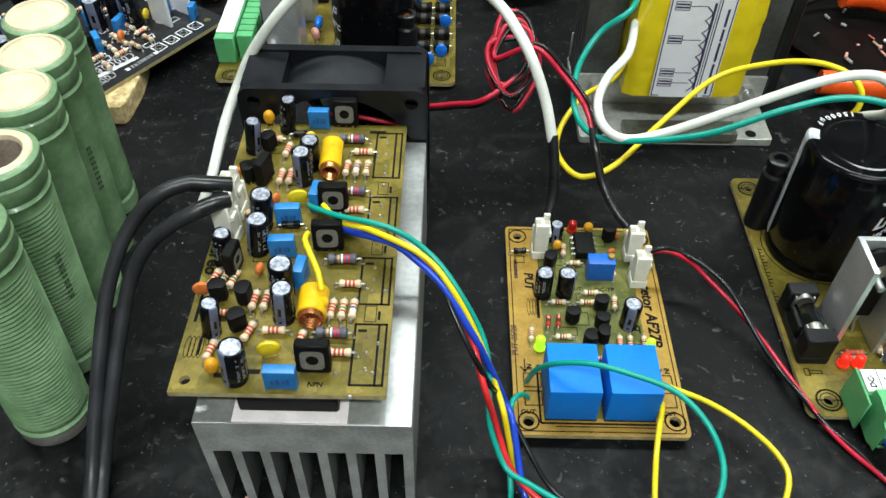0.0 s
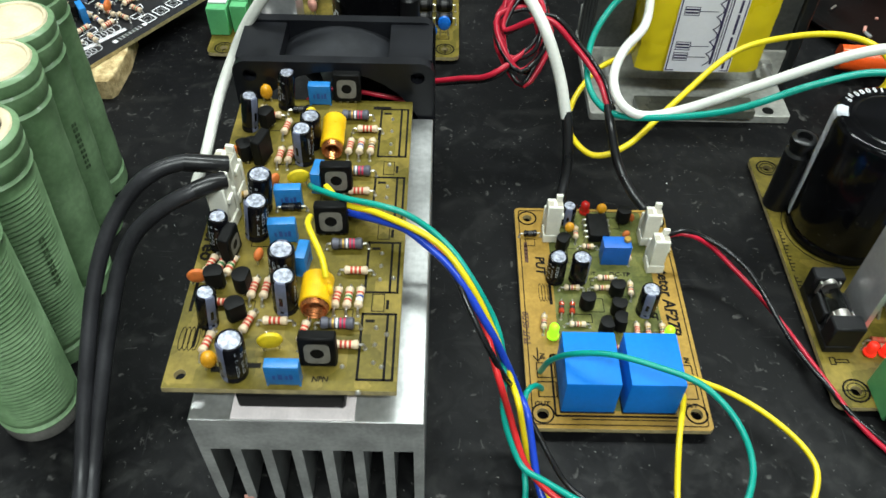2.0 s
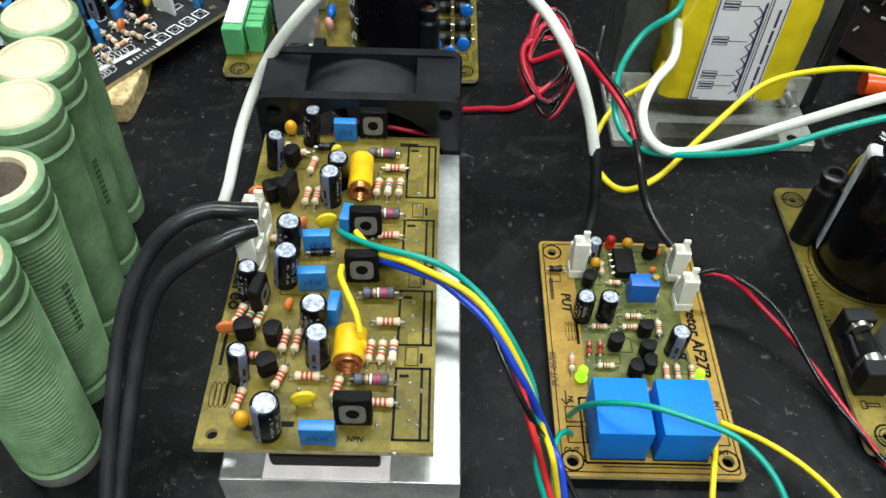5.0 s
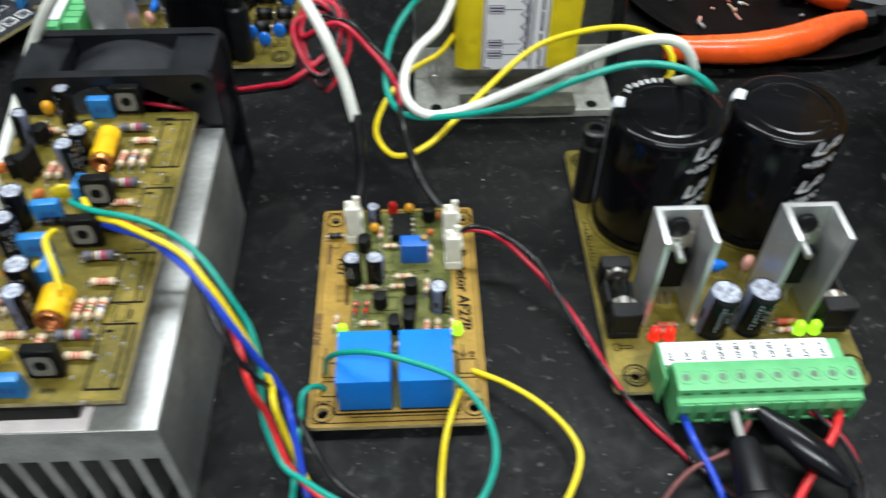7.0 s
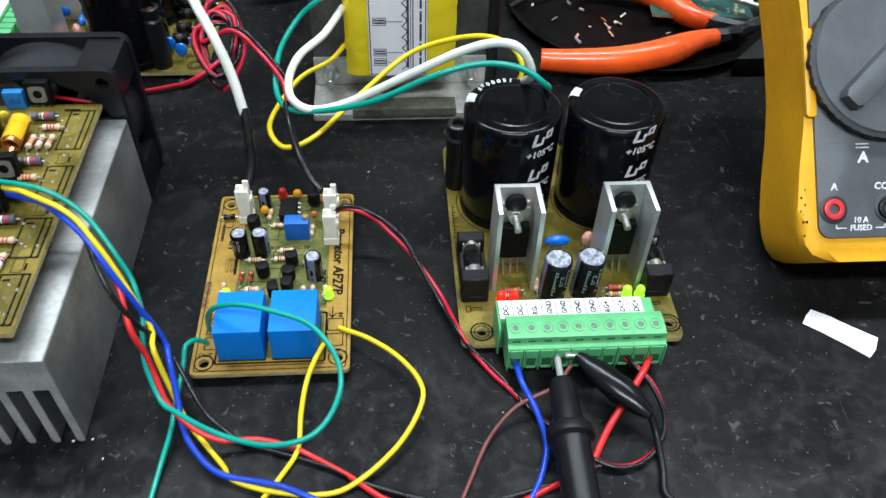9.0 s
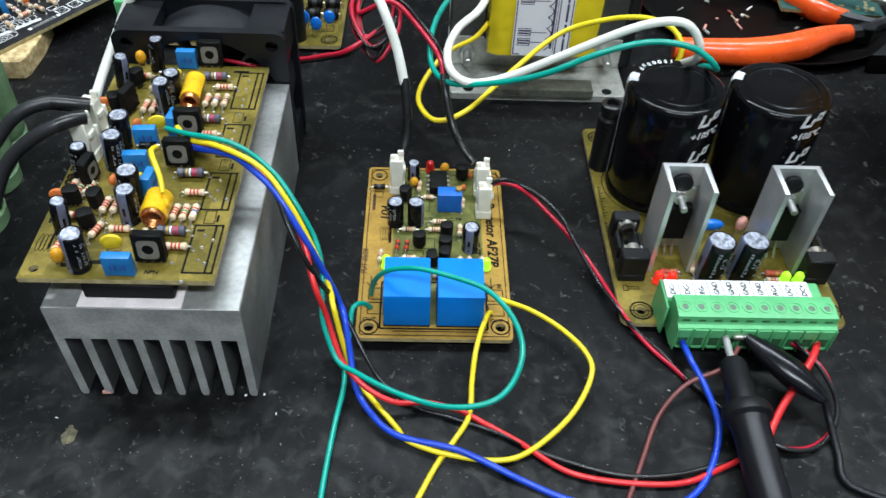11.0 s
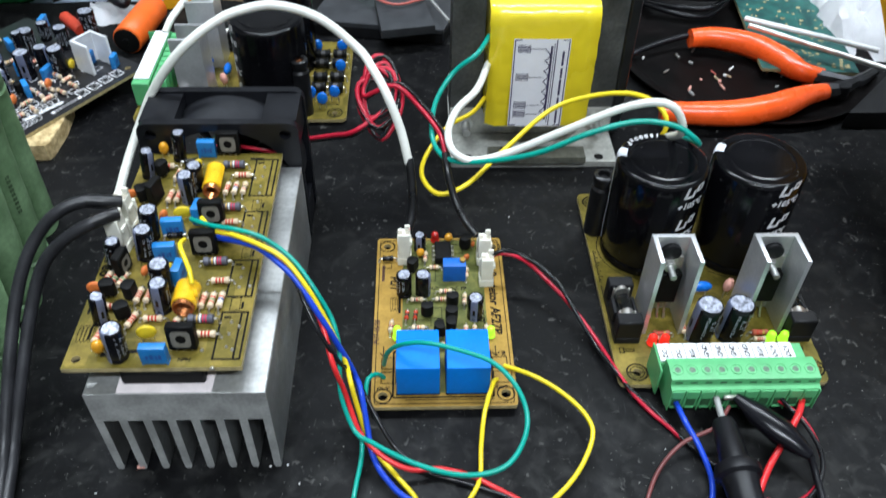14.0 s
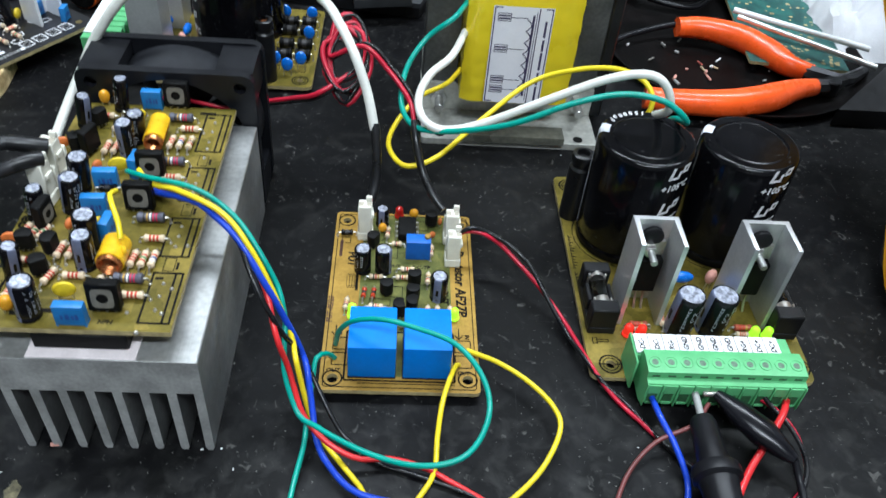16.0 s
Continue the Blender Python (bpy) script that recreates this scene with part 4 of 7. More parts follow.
for p, r, h, rz in (((44.7, 200.7), 2.4, 8, 0), ((38.7, 176.3), 2.9, 10.8, 160), ((45.8, 176.4), 2.9, 10.8, 80), ((64.7, 164.4), 2.9, 10.8, -5)):
    electrolytic(prot, *B(p), r, h, rz)
led(prot, *B((50.8, 205.1)), LED_RED, 1.5, 5.2)
led(prot, *B((36.4, 154.6)), LED_GREEN_ON, 1.45, 6.2)
led(prot, *B((69.8, 155)), LED_GREEN_ON, 1.4, 5.2)
disc_capacitor(prot, *B((56.3, 204.9)), 0, 1.7, AMBER, 1.4, 0.6, 1.1)
disc_capacitor(prot, *B((44.9, 196.2)), 20, 1.6, AMBER, 1.4, 0.6, 1.2)
disc_capacitor(prot, *B((65.9, 201.6)), 80, 1.3, ORANGE_CER, 0.8, 0.5, 1.0)
disc_capacitor(prot, *B((63, 194.4)), 20, 1.3, ORANGE_CER, 0.8, 0.4, 1.0)
bm = bmesh.new()
q = B((53.8, 195.2))
box(bm, q[0] - 3.2, q[1] - 4.0, 5.2, q[0] + 3.2, q[1] + 6.0, 8.4, 0.3)
ic = part("integrated_circuit", bm, EPOXY, prot, "black eight-pin chip")
for s in (-1, 1):
    for k in range(4):
        bm = bmesh.new()
        sweep(bm, [(q[0] + s * 3.1, q[1] - 2.8 + 2.54 * k, 6.6), (q[0] + s * 4.0, q[1] - 2.8 + 2.54 * k, 6.4), (q[0] + s * 4.1, q[1] - 2.8 + 2.54 * k, 4.2)], 0.4, 6, 0, smooth=False)
        part("pin", bm, SOLDER, ic)
bm = bmesh.new()
q = B((57.9, 182.6))
box(bm, q[0] - 4.4, q[1] - 0.2, 4.5, q[0] + 4.2, q[1] + 4.6, 12.6, 0.25, 0, 2)
tp = part("trimmer", bm, TRIM_BLUE, prot, "blue multi-turn trimmer")
bm = bmesh.new()
rod(bm, (q[0] + 3.0, q[1] + 2.8, 12.6), (q[0] + 3.0, q[1] + 2.8, 13.7), 1.1, 12)
part("brass_screw", bm, BAND_GOLD, tp)
for p, rz in (((62.7, 201), 180), ((47.2, 165.3), 190), ((56.6, 170.2), 185), ((56.1, 163.2), 170), ((42, 188.2), 60), ((51.8, 156), 100), ((56.1, 157.7), 80)):
    small_transistor(prot, *B(p), rz)
for k, (p, rz) in enumerate((((43.5, 172.1), 0), ((54.2, 176.2), 0), ((52.6, 172.2), 0), ((50.2, 189), 0), ((43.9, 158.4), 0), ((61.3, 172.1), 85), ((46.9, 194.9), 85), ((34.1, 159.1), 84),
                             ((61, 156.5), 86), ((64.2, 156.6), 86), ((68.4, 156.6), 86), ((54.2, 150.4), 0), ((62.6, 186), 85))):
    resistor(prot, *B(p), rz, (4, 4, 4, 4, 4, 1, 1, 4, 0, 1, 1, 0, 1)[k], 4.8 if k != 3 else 3.6, 0.95)
for p in ((39.7, 164.4), (42.9, 164.4)):
    glass_diode(prot, *B(p), 84)
glass_diode(prot, *B((32.2, 194)), 4, BLACK_SLEEVE, 4.2, 1.1)

# ---- power supply boards ----
PX, PY = 113.0, 133.7


def power_supply(name, label, x, y, rz, labelled):
    """A supply board, 73.6 by 102 mm: terminal strip at its front, two clamped transistors, two large cans, rectifiers at the rear."""
    psu = thing(name, label, "power supply", x, y, 0, rz, "power supply boards")
    holes = [(7.1, 5.4, 1.6), (70.0, 6.5, 1.6), (5.5, 96.5, 1.5), (68.0, 96.5, 1.5)]
    bm = drilled_board(rounded(0, 0, 73.6, 102.2, 2.6), holes, 1.4, 3.0)
    board = part("circuit_board", bm, [PCB, PCB_EDGE], psu, "olive brown circuit board with rounded corners")
    zs = 3.03
    for hx, hy, r in holes:
        silk = bmesh.new()
        ring_print(silk, hx, hy, 3.6, 0.55, zs)
        ring_print(silk, hx, hy, 2.5, 0.3, zs)
        line(silk, [(hx - 3.2, hy), (hx - 1.6, hy)], 0.4, zs)
        line(silk, [(hx + 1.6, hy), (hx + 3.2, hy)], 0.4, zs)
        part("printed_hole_ring", silk, INK, board)
    for sx in (5.0, 66.0):
        silk = bmesh.new()
        line(silk, [(sx - 2.2, 14.0), (sx - 0.8, 14.0), (sx - 0.8, 16.4), (sx - 2.2, 16.4)], 0.3, zs, 0.05, 0, True)
        line(silk, [(sx - 0.8, 14.7), (sx + 3.0, 14.7), (sx + 3.0, 15.7), (sx - 0.8, 15.7)], 0.3, zs, 0.05, 0, True)
        part("printed_symbol", silk, INK, board)
    silk = bmesh.new()
    for k in range(22):
        wide = 0.5 + 0.9 * ((k * 7) % 5) / 4
        if k not in (4, 9):
            line(silk, [(1.4, 34 + 1.5 * k), (1.4 + wide, 34 + 1.5 * k)], 0.45, zs)
            line(silk, [(1.4, 34.5 + 1.5 * k), (1.4, 35.0 + 1.5 * k)], 0.3, zs)
    part("printed_text", silk, INK, board)
    for sx in (16.5, 53.0):
        silk = bmesh.new()
        ring_print(silk, sx + 4, 67.5, 17.3, 0.3, zs, 0, 28)
        part("printed_circle", silk, INK, board)
    for k in range(6):
        silk = bmesh.new()
        line(silk, [(16 + 8 * k, 88), (21 + 8 * k, 88), (21 + 8 * k, 98), (16 + 8 * k, 98)], 0.3, zs, 0.05, 0, True)
        part("printed_outline", silk, INK, board)
    for sx in (4, 36, 69):
        for sy in (10, 45, 96):
            bm = bmesh.new()
            lathe(bm, [(1.45, 0.9), (0.6, 0.6), (0.0, 0.3), (0, 0)], 8, Matrix.Translation((sx + 0.5, sy + 2, 0)))
            part("lead_end", bm, SOLDER, board)
    # terminal strip: header, plug with ten ways, white label
    bm = bmesh.new()
    box(bm, 11.4, -0.5, 3.0, 61.4, 7.8, 15.4, 0.4)
    box(bm, 10.9, -4.0, 3.0, 11.6, 8.4, 15.6, 0.25)
    head = part("terminal_header", bm, TERM_GREEN, psu, "green terminal header")
    bm = bmesh.new()
    box(bm, 11.6, 0.0, 15.5, 57.6, 7.4, 16.2, 0.15)
    strip = part("label_strip", bm, LABEL_WHITE, head, "white lettered strip")
    plug = None
    if labelled:
        bm = bmesh.new()
        n_ways = 10
        p0, pitch = 13.0, 4.87
        outl = [(-10.8, 5.2), (-11.0, 14.6), (-9.8, 15.0), (-9.1, 15.2), (-8.9, 17.5), (-3.4, 18.2), (-0.2, 17.6), (-0.2, 4.0), (-8.6, 3.6)]
        n = len(outl)
        a = [bm.verts.new((p0, yy, zz)) for yy, zz in outl]
        b = [bm.verts.new((p0 + 10 * pitch + 0.4, yy, zz)) for yy, zz in outl]
        for k in range(n):
            bm.faces.new((a[k], a[(k + 1) % n], b[(k + 1) % n], b[k]))
        bm.faces.new(a[::-1])
        bm.faces.new(b)
        plug = part("terminal_plug", bm, TERM_GREEN, psu, "green ten-way screw plug")
        bm = bmesh.new()
        box(bm, -0.2, -11.7, 4.6, 0.2, -9, 14.6, 0.1)
        rib = mesh_of("way_rib", bm, TERM_GREEN)
        bm = bmesh.new()
        box(bm, 0.9, -11.4, 5.3, pitch - 0.9, -10.0, 6.3, 0.1)
        ledge = mesh_of("way_ledge", bm, TERM_GREEN)
        for k in range(n_ways + 1):
            put("way_rib", rib, plug, p0 + 0.2 + pitch * k)
            if k < n_ways:
                put("way_ledge", ledge, plug, p0 + 0.2 + pitch * k)
        for k in range(n_ways):
            cx = p0 + 0.2 + pitch * (k + 0.5)
            bm = bmesh.new()
            tp = Matrix.Translation((cx, -5.2, 17.75)) @ Matrix.Rotation(radians(7), 4, "X")
            lathe(bm, [(0.1, 2.0), (0.42, 1.95), (0.42, 1.75), (0.16, 1.65)], 18, tp)
            rim = part("screw_well", bm, TERM_GREEN, plug)
            bm = bmesh.new()
            lathe(bm, [(0.17, 1.66), (0.2, 1.3), (0.3, 0)], 16, tp)
            part("screw", bm, SCREW, rim)
            bm = bmesh.new()
            box(bm, cx - pitch / 2 + 0.4, -11.5, 10.4, cx + pitch / 2 - 0.4, -10.0, 14.2, 0.15)
            part("way_window", bm, TERM_GREEN, plug)
            # solid dark boxes paint the shade of the slot and the wire opening
            bm = bmesh.new()
            box(bm, cx - 1.2, -9.08, 15.5, cx + 1.2, -8.85, 16.3, 0)
            box(bm, cx - 1.4, -11.15, 6.4, cx + 1.4, -10.7, 9.8, 0)
            part("wire_mouth", bm, TERM_DARK, plug)
    else:
        for k in range(10):
            bm = bmesh.new()
            box(bm, 12.0 + 4.8 * k, 8.7, 3.0, 16.0 + 4.8 * k, 15.5, 15.4, 0.3)
            part("header_rib", bm, TERM_GREEN, head)
    if labelled:
        bm = bmesh.new()
        for k, word in enumerate(("DC-", "DC-", "RG-", "GND", "GND", "GND", "GND", "RG+", "DC+", "DC+")):
            cx = 11.3 + 4.63 * (k + 0.5)
            lettering(bm, word, 2.4, Matrix.Translation((cx + 0.85, 1.1, 16.23)) @ up)
            if k:
                line(bm, [(cx - 2.31, 0.1), (cx - 2.31, 7.3)], 0.2, 16.22)
        part("lettering", bm, INK, strip)
    # clamped transistors in their channels
    for sx, w in ((12.0, 14.8), (47.8, 15.4)):
        bm = bmesh.new()
        o = [(sx, 22.6), (sx + 1.5, 22.6), (sx + 1.5, 35.3), (sx + w - 1.5, 35.3), (sx + w - 1.5, 22.6), (sx + w, 22.6), (sx + w, 36.8), (sx, 36.8)]
        prism(bm, o, 3.2, 39.6, 0, 0.15)
        ch = part("heat_sink_channel", bm, ALU_SHEET, psu, "satin aluminium channel heat sink")
        cx = sx + w / 2
        bm = bmesh.new()
        box(bm, cx - 5, 30.6, 11.0, cx + 5, 34.9, 25.5, 0.4)
        tr = part("regulator", bm, EPOXY, psu)
        bm = bmesh.new()
        box(bm, cx - 5, 33.6, 25.5, cx + 5, 35.0, 31.5, 0.2)
        lathe(bm, [(0, 3.0), (0.6, 3.0), (0.6, 0)], 14, tilt_to((cx, 33.5, 29), (cx, 32, 29)))
        part("metal_tab", bm, SOLDER, tr)
        bm = bmesh.new()
        rod(bm, (cx, 33.8, 28.5), (cx, 26.0, 28.5), 1.15, 12)
        lathe(bm, [(0, 2.3), (1.8, 2.3), (1.8, 0)], 6, tilt_to((cx, 33.1, 28.5), (cx, 20, 28.5)))
        part("bolt", bm, STEEL, tr)
        bm = bmesh.new()
        lathe(bm, [(0, 0), (0, 3.6), (1.6, 3.6), (2.2, 2.6), (2.2, 0)], 14, tilt_to((cx, 35.1, 33.2), (cx, 28, 33.2)))
        part("bushing", bm, BLACK_PLASTIC, tr)
        for k in (-1, 0, 1):
            bm = bmesh.new()
            sweep(bm, [(cx + 2.5 * k, 32.8, 11.2), (cx + 2.5 * k, 32.4, 7), (cx + 2.5 * k, 30.5, 3)], 0.45, 6)
            part("lead", bm, SOLDER, tr)
        put("resistor", resistor_mesh(R_BROWN, (BAND_RED, BAND_RED, BAND_GOLD), 6.0, 1.2), psu, cx - 0.5, 21.5, 3.0)
    # fuse holders at both sides
    for sx in (1.2, 63.4):
        bm = bmesh.new()
        box(bm, sx, 18.0, 3.0, sx + 9.2, 41.5, 6.0, 0.4)
        box(bm, sx, 18.0, 5.9, sx + 9.2, 23.5, 14.2, 0.5)
        box(bm, sx, 36.5, 5.9, sx + 9.2, 41.5, 14.2, 0.5)
        box(bm, sx + 0.2, 26, 5.9, sx + 1.6, 34, 11.2, 0.3)
        box(bm, sx + 7.6, 26, 5.9, sx + 9.0, 34, 11.2, 0.3)
        fh = part("fuse_holder", bm, BLACK_PLASTIC, psu, "black fuse holder with a glass fuse")
        bm = bmesh.new()
        rod(bm, (sx + 4.6, 23, 11.6), (sx + 4.6, 38, 11.6), 2.4, 14)
        part("glass_tube", bm, GLASS, fh)
        for ya, yb in ((22.0, 26), (35, 38.2)):
            bm = bmesh.new()
            rod(bm, (sx + 4.6, ya, 11.6), (sx + 4.6, yb, 11.6), 2.45, 14)
            for s in (-1, 1):
                box(bm, sx + 4.6 + s * 2.75 - 0.3, ya + 0.6, 8, sx + 4.6 + s * 2.75 + 0.3, yb - 0.6, 13.2, 0.1)
            part("end_cap", bm, SOLDER, fh)
    for p, mt in (((127.7, 151.6), LED_RED_ON), ((132.1, 151.4), LED_RED_ON), ((170.9, 152.3), LED_GREEN_ON), ((175.5, 152.3), LED_GREEN_ON)):
        led(psu, p[0] - PX, p[1] - PY, 3.0, mt, 1.55, 5.4)
    resistor(psu, (130, 152.2)[0] - PX, (130, 152.2)[1] - PY + 1, 3.0, 0, 0, 4.4, 1.0)
    resistor(psu, (167, 152.4)[0] - PX, (167, 152.4)[1] - PY, 3.0, 0, 0, 4.4, 1.0)
    for p, rz in (((145.2, 154.6), -78), ((156.4, 155.1), -84)):
        electrolytic(psu, p[0] - PX, p[1] - PY, 3.0, 4.7, 17.5, rz, -3)
    disc_capacitor(psu, 37.0, 40.6, 3.0, 0, 4.6, BLUE_DISC, 1.8, 3.6, 0.5)
    disc_capacitor(psu, 47.6, 40.6, 3.0, 40, 2.6, PINK, 1.6, 3.5, 1.2)
    disc_capacitor(psu, 26.8, 29.0, 3.0, 90, 2.6, BLUE_DISC, 1.2, 2.0, 1.0)
    resistor(psu, 27.6, 24.0, 3.0, 88, 0, 5.0, 1.1)
    # the two large cans
    R, H = 16.9, 45.4
    for k, sx in enumerate((21.3, 57.4)):
        bm = bmesh.new()
        z0 = 3.0

        lathe(bm, [(0, 0), (0, R - 0.8), (0.8, R), (3, R), (4, R - 0.5), (5, R), (H - 1.6, R), (H - 0.5, R - 0.5), (H, R - 1.4), (H, R - 1.7), (H, R - 4.0), (H, R - 4.2), (H - 0.35, R - 4.5), (H - 0.35, R - 4.9), (H - 0.1, R - 5.3), (H - 0.1, R - 5.6), (H - 0.1, 0)],
              48, Matrix.Translation((sx, 67.6, z0)))
        can = part("large_capacitor", bm, BIG_SLEEVE, psu, "large glossy black capacitor can")
        bm = bmesh.new()
        top = Matrix.Translation((sx, 67.6, z0))

        def on_side(turn, height):
            return top @ Matrix.Rotation(radians(turn), 4, "Z") @ Matrix.Translation((0, 0, height)) @ Matrix.Rotation(radians(90), 4, "X")
        # pale polarity stripe over the shoulder
        if k == 0:
            a0, a1 = 152, 172
        else:
            a0, a1 = 142, 162
        for j in range(4):
            w0, w1 = radians(a0 + (a1 - a0) * j / 4), radians(a0 + (a1 - a0) * (j + 1) / 4)
            prof = [(R + 0.05, 4), (R + 0.05, H - 1.6), (R - 0.42, H - 0.42), (R - 1.4, H + 0.06), (R - 4.2, H - 0.02)]
            for (r0, h0), (r1, h1) in zip(prof, prof[1:]):
                bm.faces.new([bm.verts.new(top @ Vector((r * math.cos(w), r * math.sin(w), h))) for r, h, w in ((r0, h0, w0), (r0, h0, w1), (r1, h1, w1), (r1, h1, w0))])
        part("polarity_stripe", bm, BIG_STRIPE, can, "white polarity stripe")
        ang = 30 if k == 0 else 22
        for j in range(3):
            bm = bmesh.new()
            hh = H - (6.0 if k == 0 else 4.6) - 15.0 * j
            m = on_side(ang, hh)
            for (u0, v0, u1, v1) in ((-4.2, 0.0, -3.0, 5.0), (-4.2, 0.0, -1.0, 1.1), (-0.9, 0.0, 0.2, 3.2), (0.5, 2.0, 1.5, 5.2), (0.5, 4.2, 3.6, 5.2), (2.6, 2.0, 3.6, 5.2), (0.5, 2.0, 3.6, 2.9)):
                q = 3
                for s in range(q):
                    ua, ub = u0 + (u1 - u0) * s / q, u0 + (u1 - u0) * (s + 1) / q
                    f = [m @ Vector(((R + 0.06) * math.sin(u / R), v, (R + 0.06) * math.cos(u / R))) for u, v in ((ua + v0 * 0.2, v0), (ub + v0 * 0.2, v0), (ub + v1 * 0.2, v1), (ua + v1 * 0.2, v1))]
                    bm.faces.new([bm.verts.new(v) for v in f])
            lettering(bm, "+105°C", 3.7, on_side(ang, hh - 4.8) @ Matrix.Translation((0, 0, 0.03)), 0, R, 0.02, "CENTER")
            part("printed_marking", bm, INK_WHITE, can, "white printed rating")
        if k == 0 and labelled:
            bm = bmesh.new()
            ring = top @ Matrix.Translation((0, 0, H + 0.05))
            for j, ch in enumerate("15000µF"):
                a = radians(88 + 8.6 * j)
                lettering(bm, ch, 2.8, ring @ Matrix.Translation((math.cos(a) * (R - 1.4), math.sin(a) * (R - 1.4), 0)) @ Matrix.Rotation(a - math.pi / 2 + math.pi, 4, "Z") @ Matrix.Translation((-1.0, 0, 0)))
            part("printed_value", bm, INK_WHITE, can, "white printed value round the rim")
    # choke at the rear corner
    cx = 3.8 if labelled else 67.5
    bm = bmesh.new()
    lathe(bm, [(3, 0), (3, 4.3), (26, 4.2), (27, 3.4), (28.5, 3.4), (29.5, 4.0), (32, 4.0), (32.4, 3.4), (32.4, 2.4), (30.4, 2.2), (30.4, 0)], 20, Matrix.Translation((cx, 79.0 if labelled else 82.0, 0)))
    ck = part("choke", bm, SHRINK, psu, "choke in black shrink sleeve")
    if not labelled:
        bm = bmesh.new()
        lathe(bm, [(30.5, 2.2), (31.4, 1.6), (31.4, 0)], 12, Matrix.Translation((cx, 82.0, 0)))
        part("copper_end", bm, COPPER, ck)
    if labelled:
        disc_capacitor(psu, 9.0, 86.0, 3.0, 70, 2.8, BLUE_DISC, 1.6, 18.0, 1.0)
    # rectifiers and small blue capacitors at the rear
    for sx in (18, 27, 40, 50):
        for sy in (87.5, 96.0):
            put("rectifier", resistor_mesh(EPOXY, (BAND_BLACK,), 7.0, 2.6), psu, sx, sy, 3.0, 0, 0, 90 if sy > 90 else 90)
    for sx, sy in ((14.0, 97), (58.5, 84.5), (64, 90.5), (13.5, 84), (34, 97.5), (58, 96)):
        disc_capacitor(psu, sx, sy, 3.0, 90, 2.7, BLUE_DISC, 1.5, 2.4, 1.25)
    return psu


power_supply("power_supply_board", "power supply board with two large black capacitors and green terminal", PX, PY, 0, True)
power_supply("power_supply_board", "power supply board lying crosswise behind the fan", -92.5, 366.5, -90, False)

# ---- cooling fan standing behind the heat sink ----
fan = thing("cooling_fan", "square black plastic cooling fan standing on edge", "fan", -28.4, 222.4, 0)
FW, FH, FD = 29.2, 58.4, 24.4
for y0 in (-FD / 2, FD / 2 - 3.2):
    bm = bmesh.new()
    n = 32
    o = rounded(-FW, 0, FW, FH, 4.0, 4)
    hole = [(26.2 * math.cos(2 * math.pi * k / n), FH / 2 + 26.2 * math.sin(2 * math.pi * k / n)) for k in range(n)]
    pins = [[(sx * 24.3 + 2.1 * math.cos(2 * math.pi * k / 12), FH / 2 + sz * 24.3 + 2.1 * math.sin(2 * math.pi * k / 12)) for k in range(12)] for sx in (-1, 1) for sz in (-1, 1)]
    rims = []
    for yy in (y0, y0 + 3.2):
        sheet = [[bm.verts.new((x, yy, z)) for x, z in loop] for loop in [o, hole] + pins]
        es = [bm.edges.new((vs[k], vs[(k + 1) % len(vs)])) for vs in sheet for k in range(len(vs))]
        bmesh.ops.triangle_fill(bm, use_beauty=True, edges=es)
        rims.append(sheet)
    for a, b in zip(*rims):
        for k in range(len(a)):
            bm.faces.new((a[k], a[(k + 1) % len(a)], b[(k + 1) % len(a)], b[k]))
    part("flange", bm, FAN_PLASTIC, fan)
bm = bmesh.new()
n = 48
duct = []
for r, yy in ((27.6, -FD / 2 + 3), (27.4, 0), (27.6, FD / 2 - 3), (26.2, FD / 2 - 3), (26.2, -FD / 2 + 3)):
    duct.append([bm.verts.new((r * math.cos(2 * math.pi * k / n), yy, FH / 2 + r * math.sin(2 * math.pi * k / n))) for k in range(n)])
for i in range(5):
    a, b = duct[i], duct[(i + 1) % 5]
    for k in range(n):
        f = bm.faces.new((a[k], a[(k + 1) % n], b[(k + 1) % n], b[k]))
        f.smooth = True
part("duct", bm, DUCT, fan)
for sx in (-1, 1):
    for sz in (-1, 1):
        bm = bmesh.new()
        o = [(sx * u, FH / 2 + sz * v) for u, v in ((28.4, 28.4), (28.4, 15.4), (23.8, 15.4), (20.2, 20.0), (15.8, 23.6), (15.8, 28.4))]
        ends = [[bm.verts.new((x, y, z)) for x, z in o] for y in (-FD / 2 + 3.1, FD / 2 - 3.1)]
        for k in range(6):
            bm.faces.new((ends[0][k], ends[0][(k + 1) % 6], ends[1][(k + 1) % 6], ends[1][k]))
        for e in ends:
            bm.faces.new(e)
        part("corner_web", bm, FAN_PLASTIC, fan)
bm = bmesh.new()
lathe(bm, [(-FD / 2 + 2, 0), (-FD / 2 + 2, 11), (-FD / 2 + 3, 12), (FD / 2 - 3, 12), (FD / 2 - 2, 0)], 28, Matrix.Translation((0, 0, FH / 2)) @ Matrix.Rotation(radians(-90), 4, "X"))
hub = part("hub", bm, FAN_PLASTIC, fan)
for k in range(7):
    bm = bmesh.new()
    a0 = 2 * math.pi * k / 7
    rows = []
    for i in range(4):
        r = 11.5 + 4.6 * i
        row = []
        for j in range(5):
            a = a0 + (0.62 - 0.03 * i) * j / 4
            for t in (0,):
                row.append(bm.verts.new((r * math.cos(a), -6 + 12 * j / 4, FH / 2 + r * math.sin(a))))
        rows.append(row)
    faces = [bm.faces.new((rows[i][j], rows[i][j + 1], rows[i + 1][j + 1], rows[i + 1][j])) for i in range(3) for j in range(4)]
    bmesh.ops.solidify(bm, geom=faces, thickness=0.9)
    part("blade", bm, FAN_PLASTIC, hub)

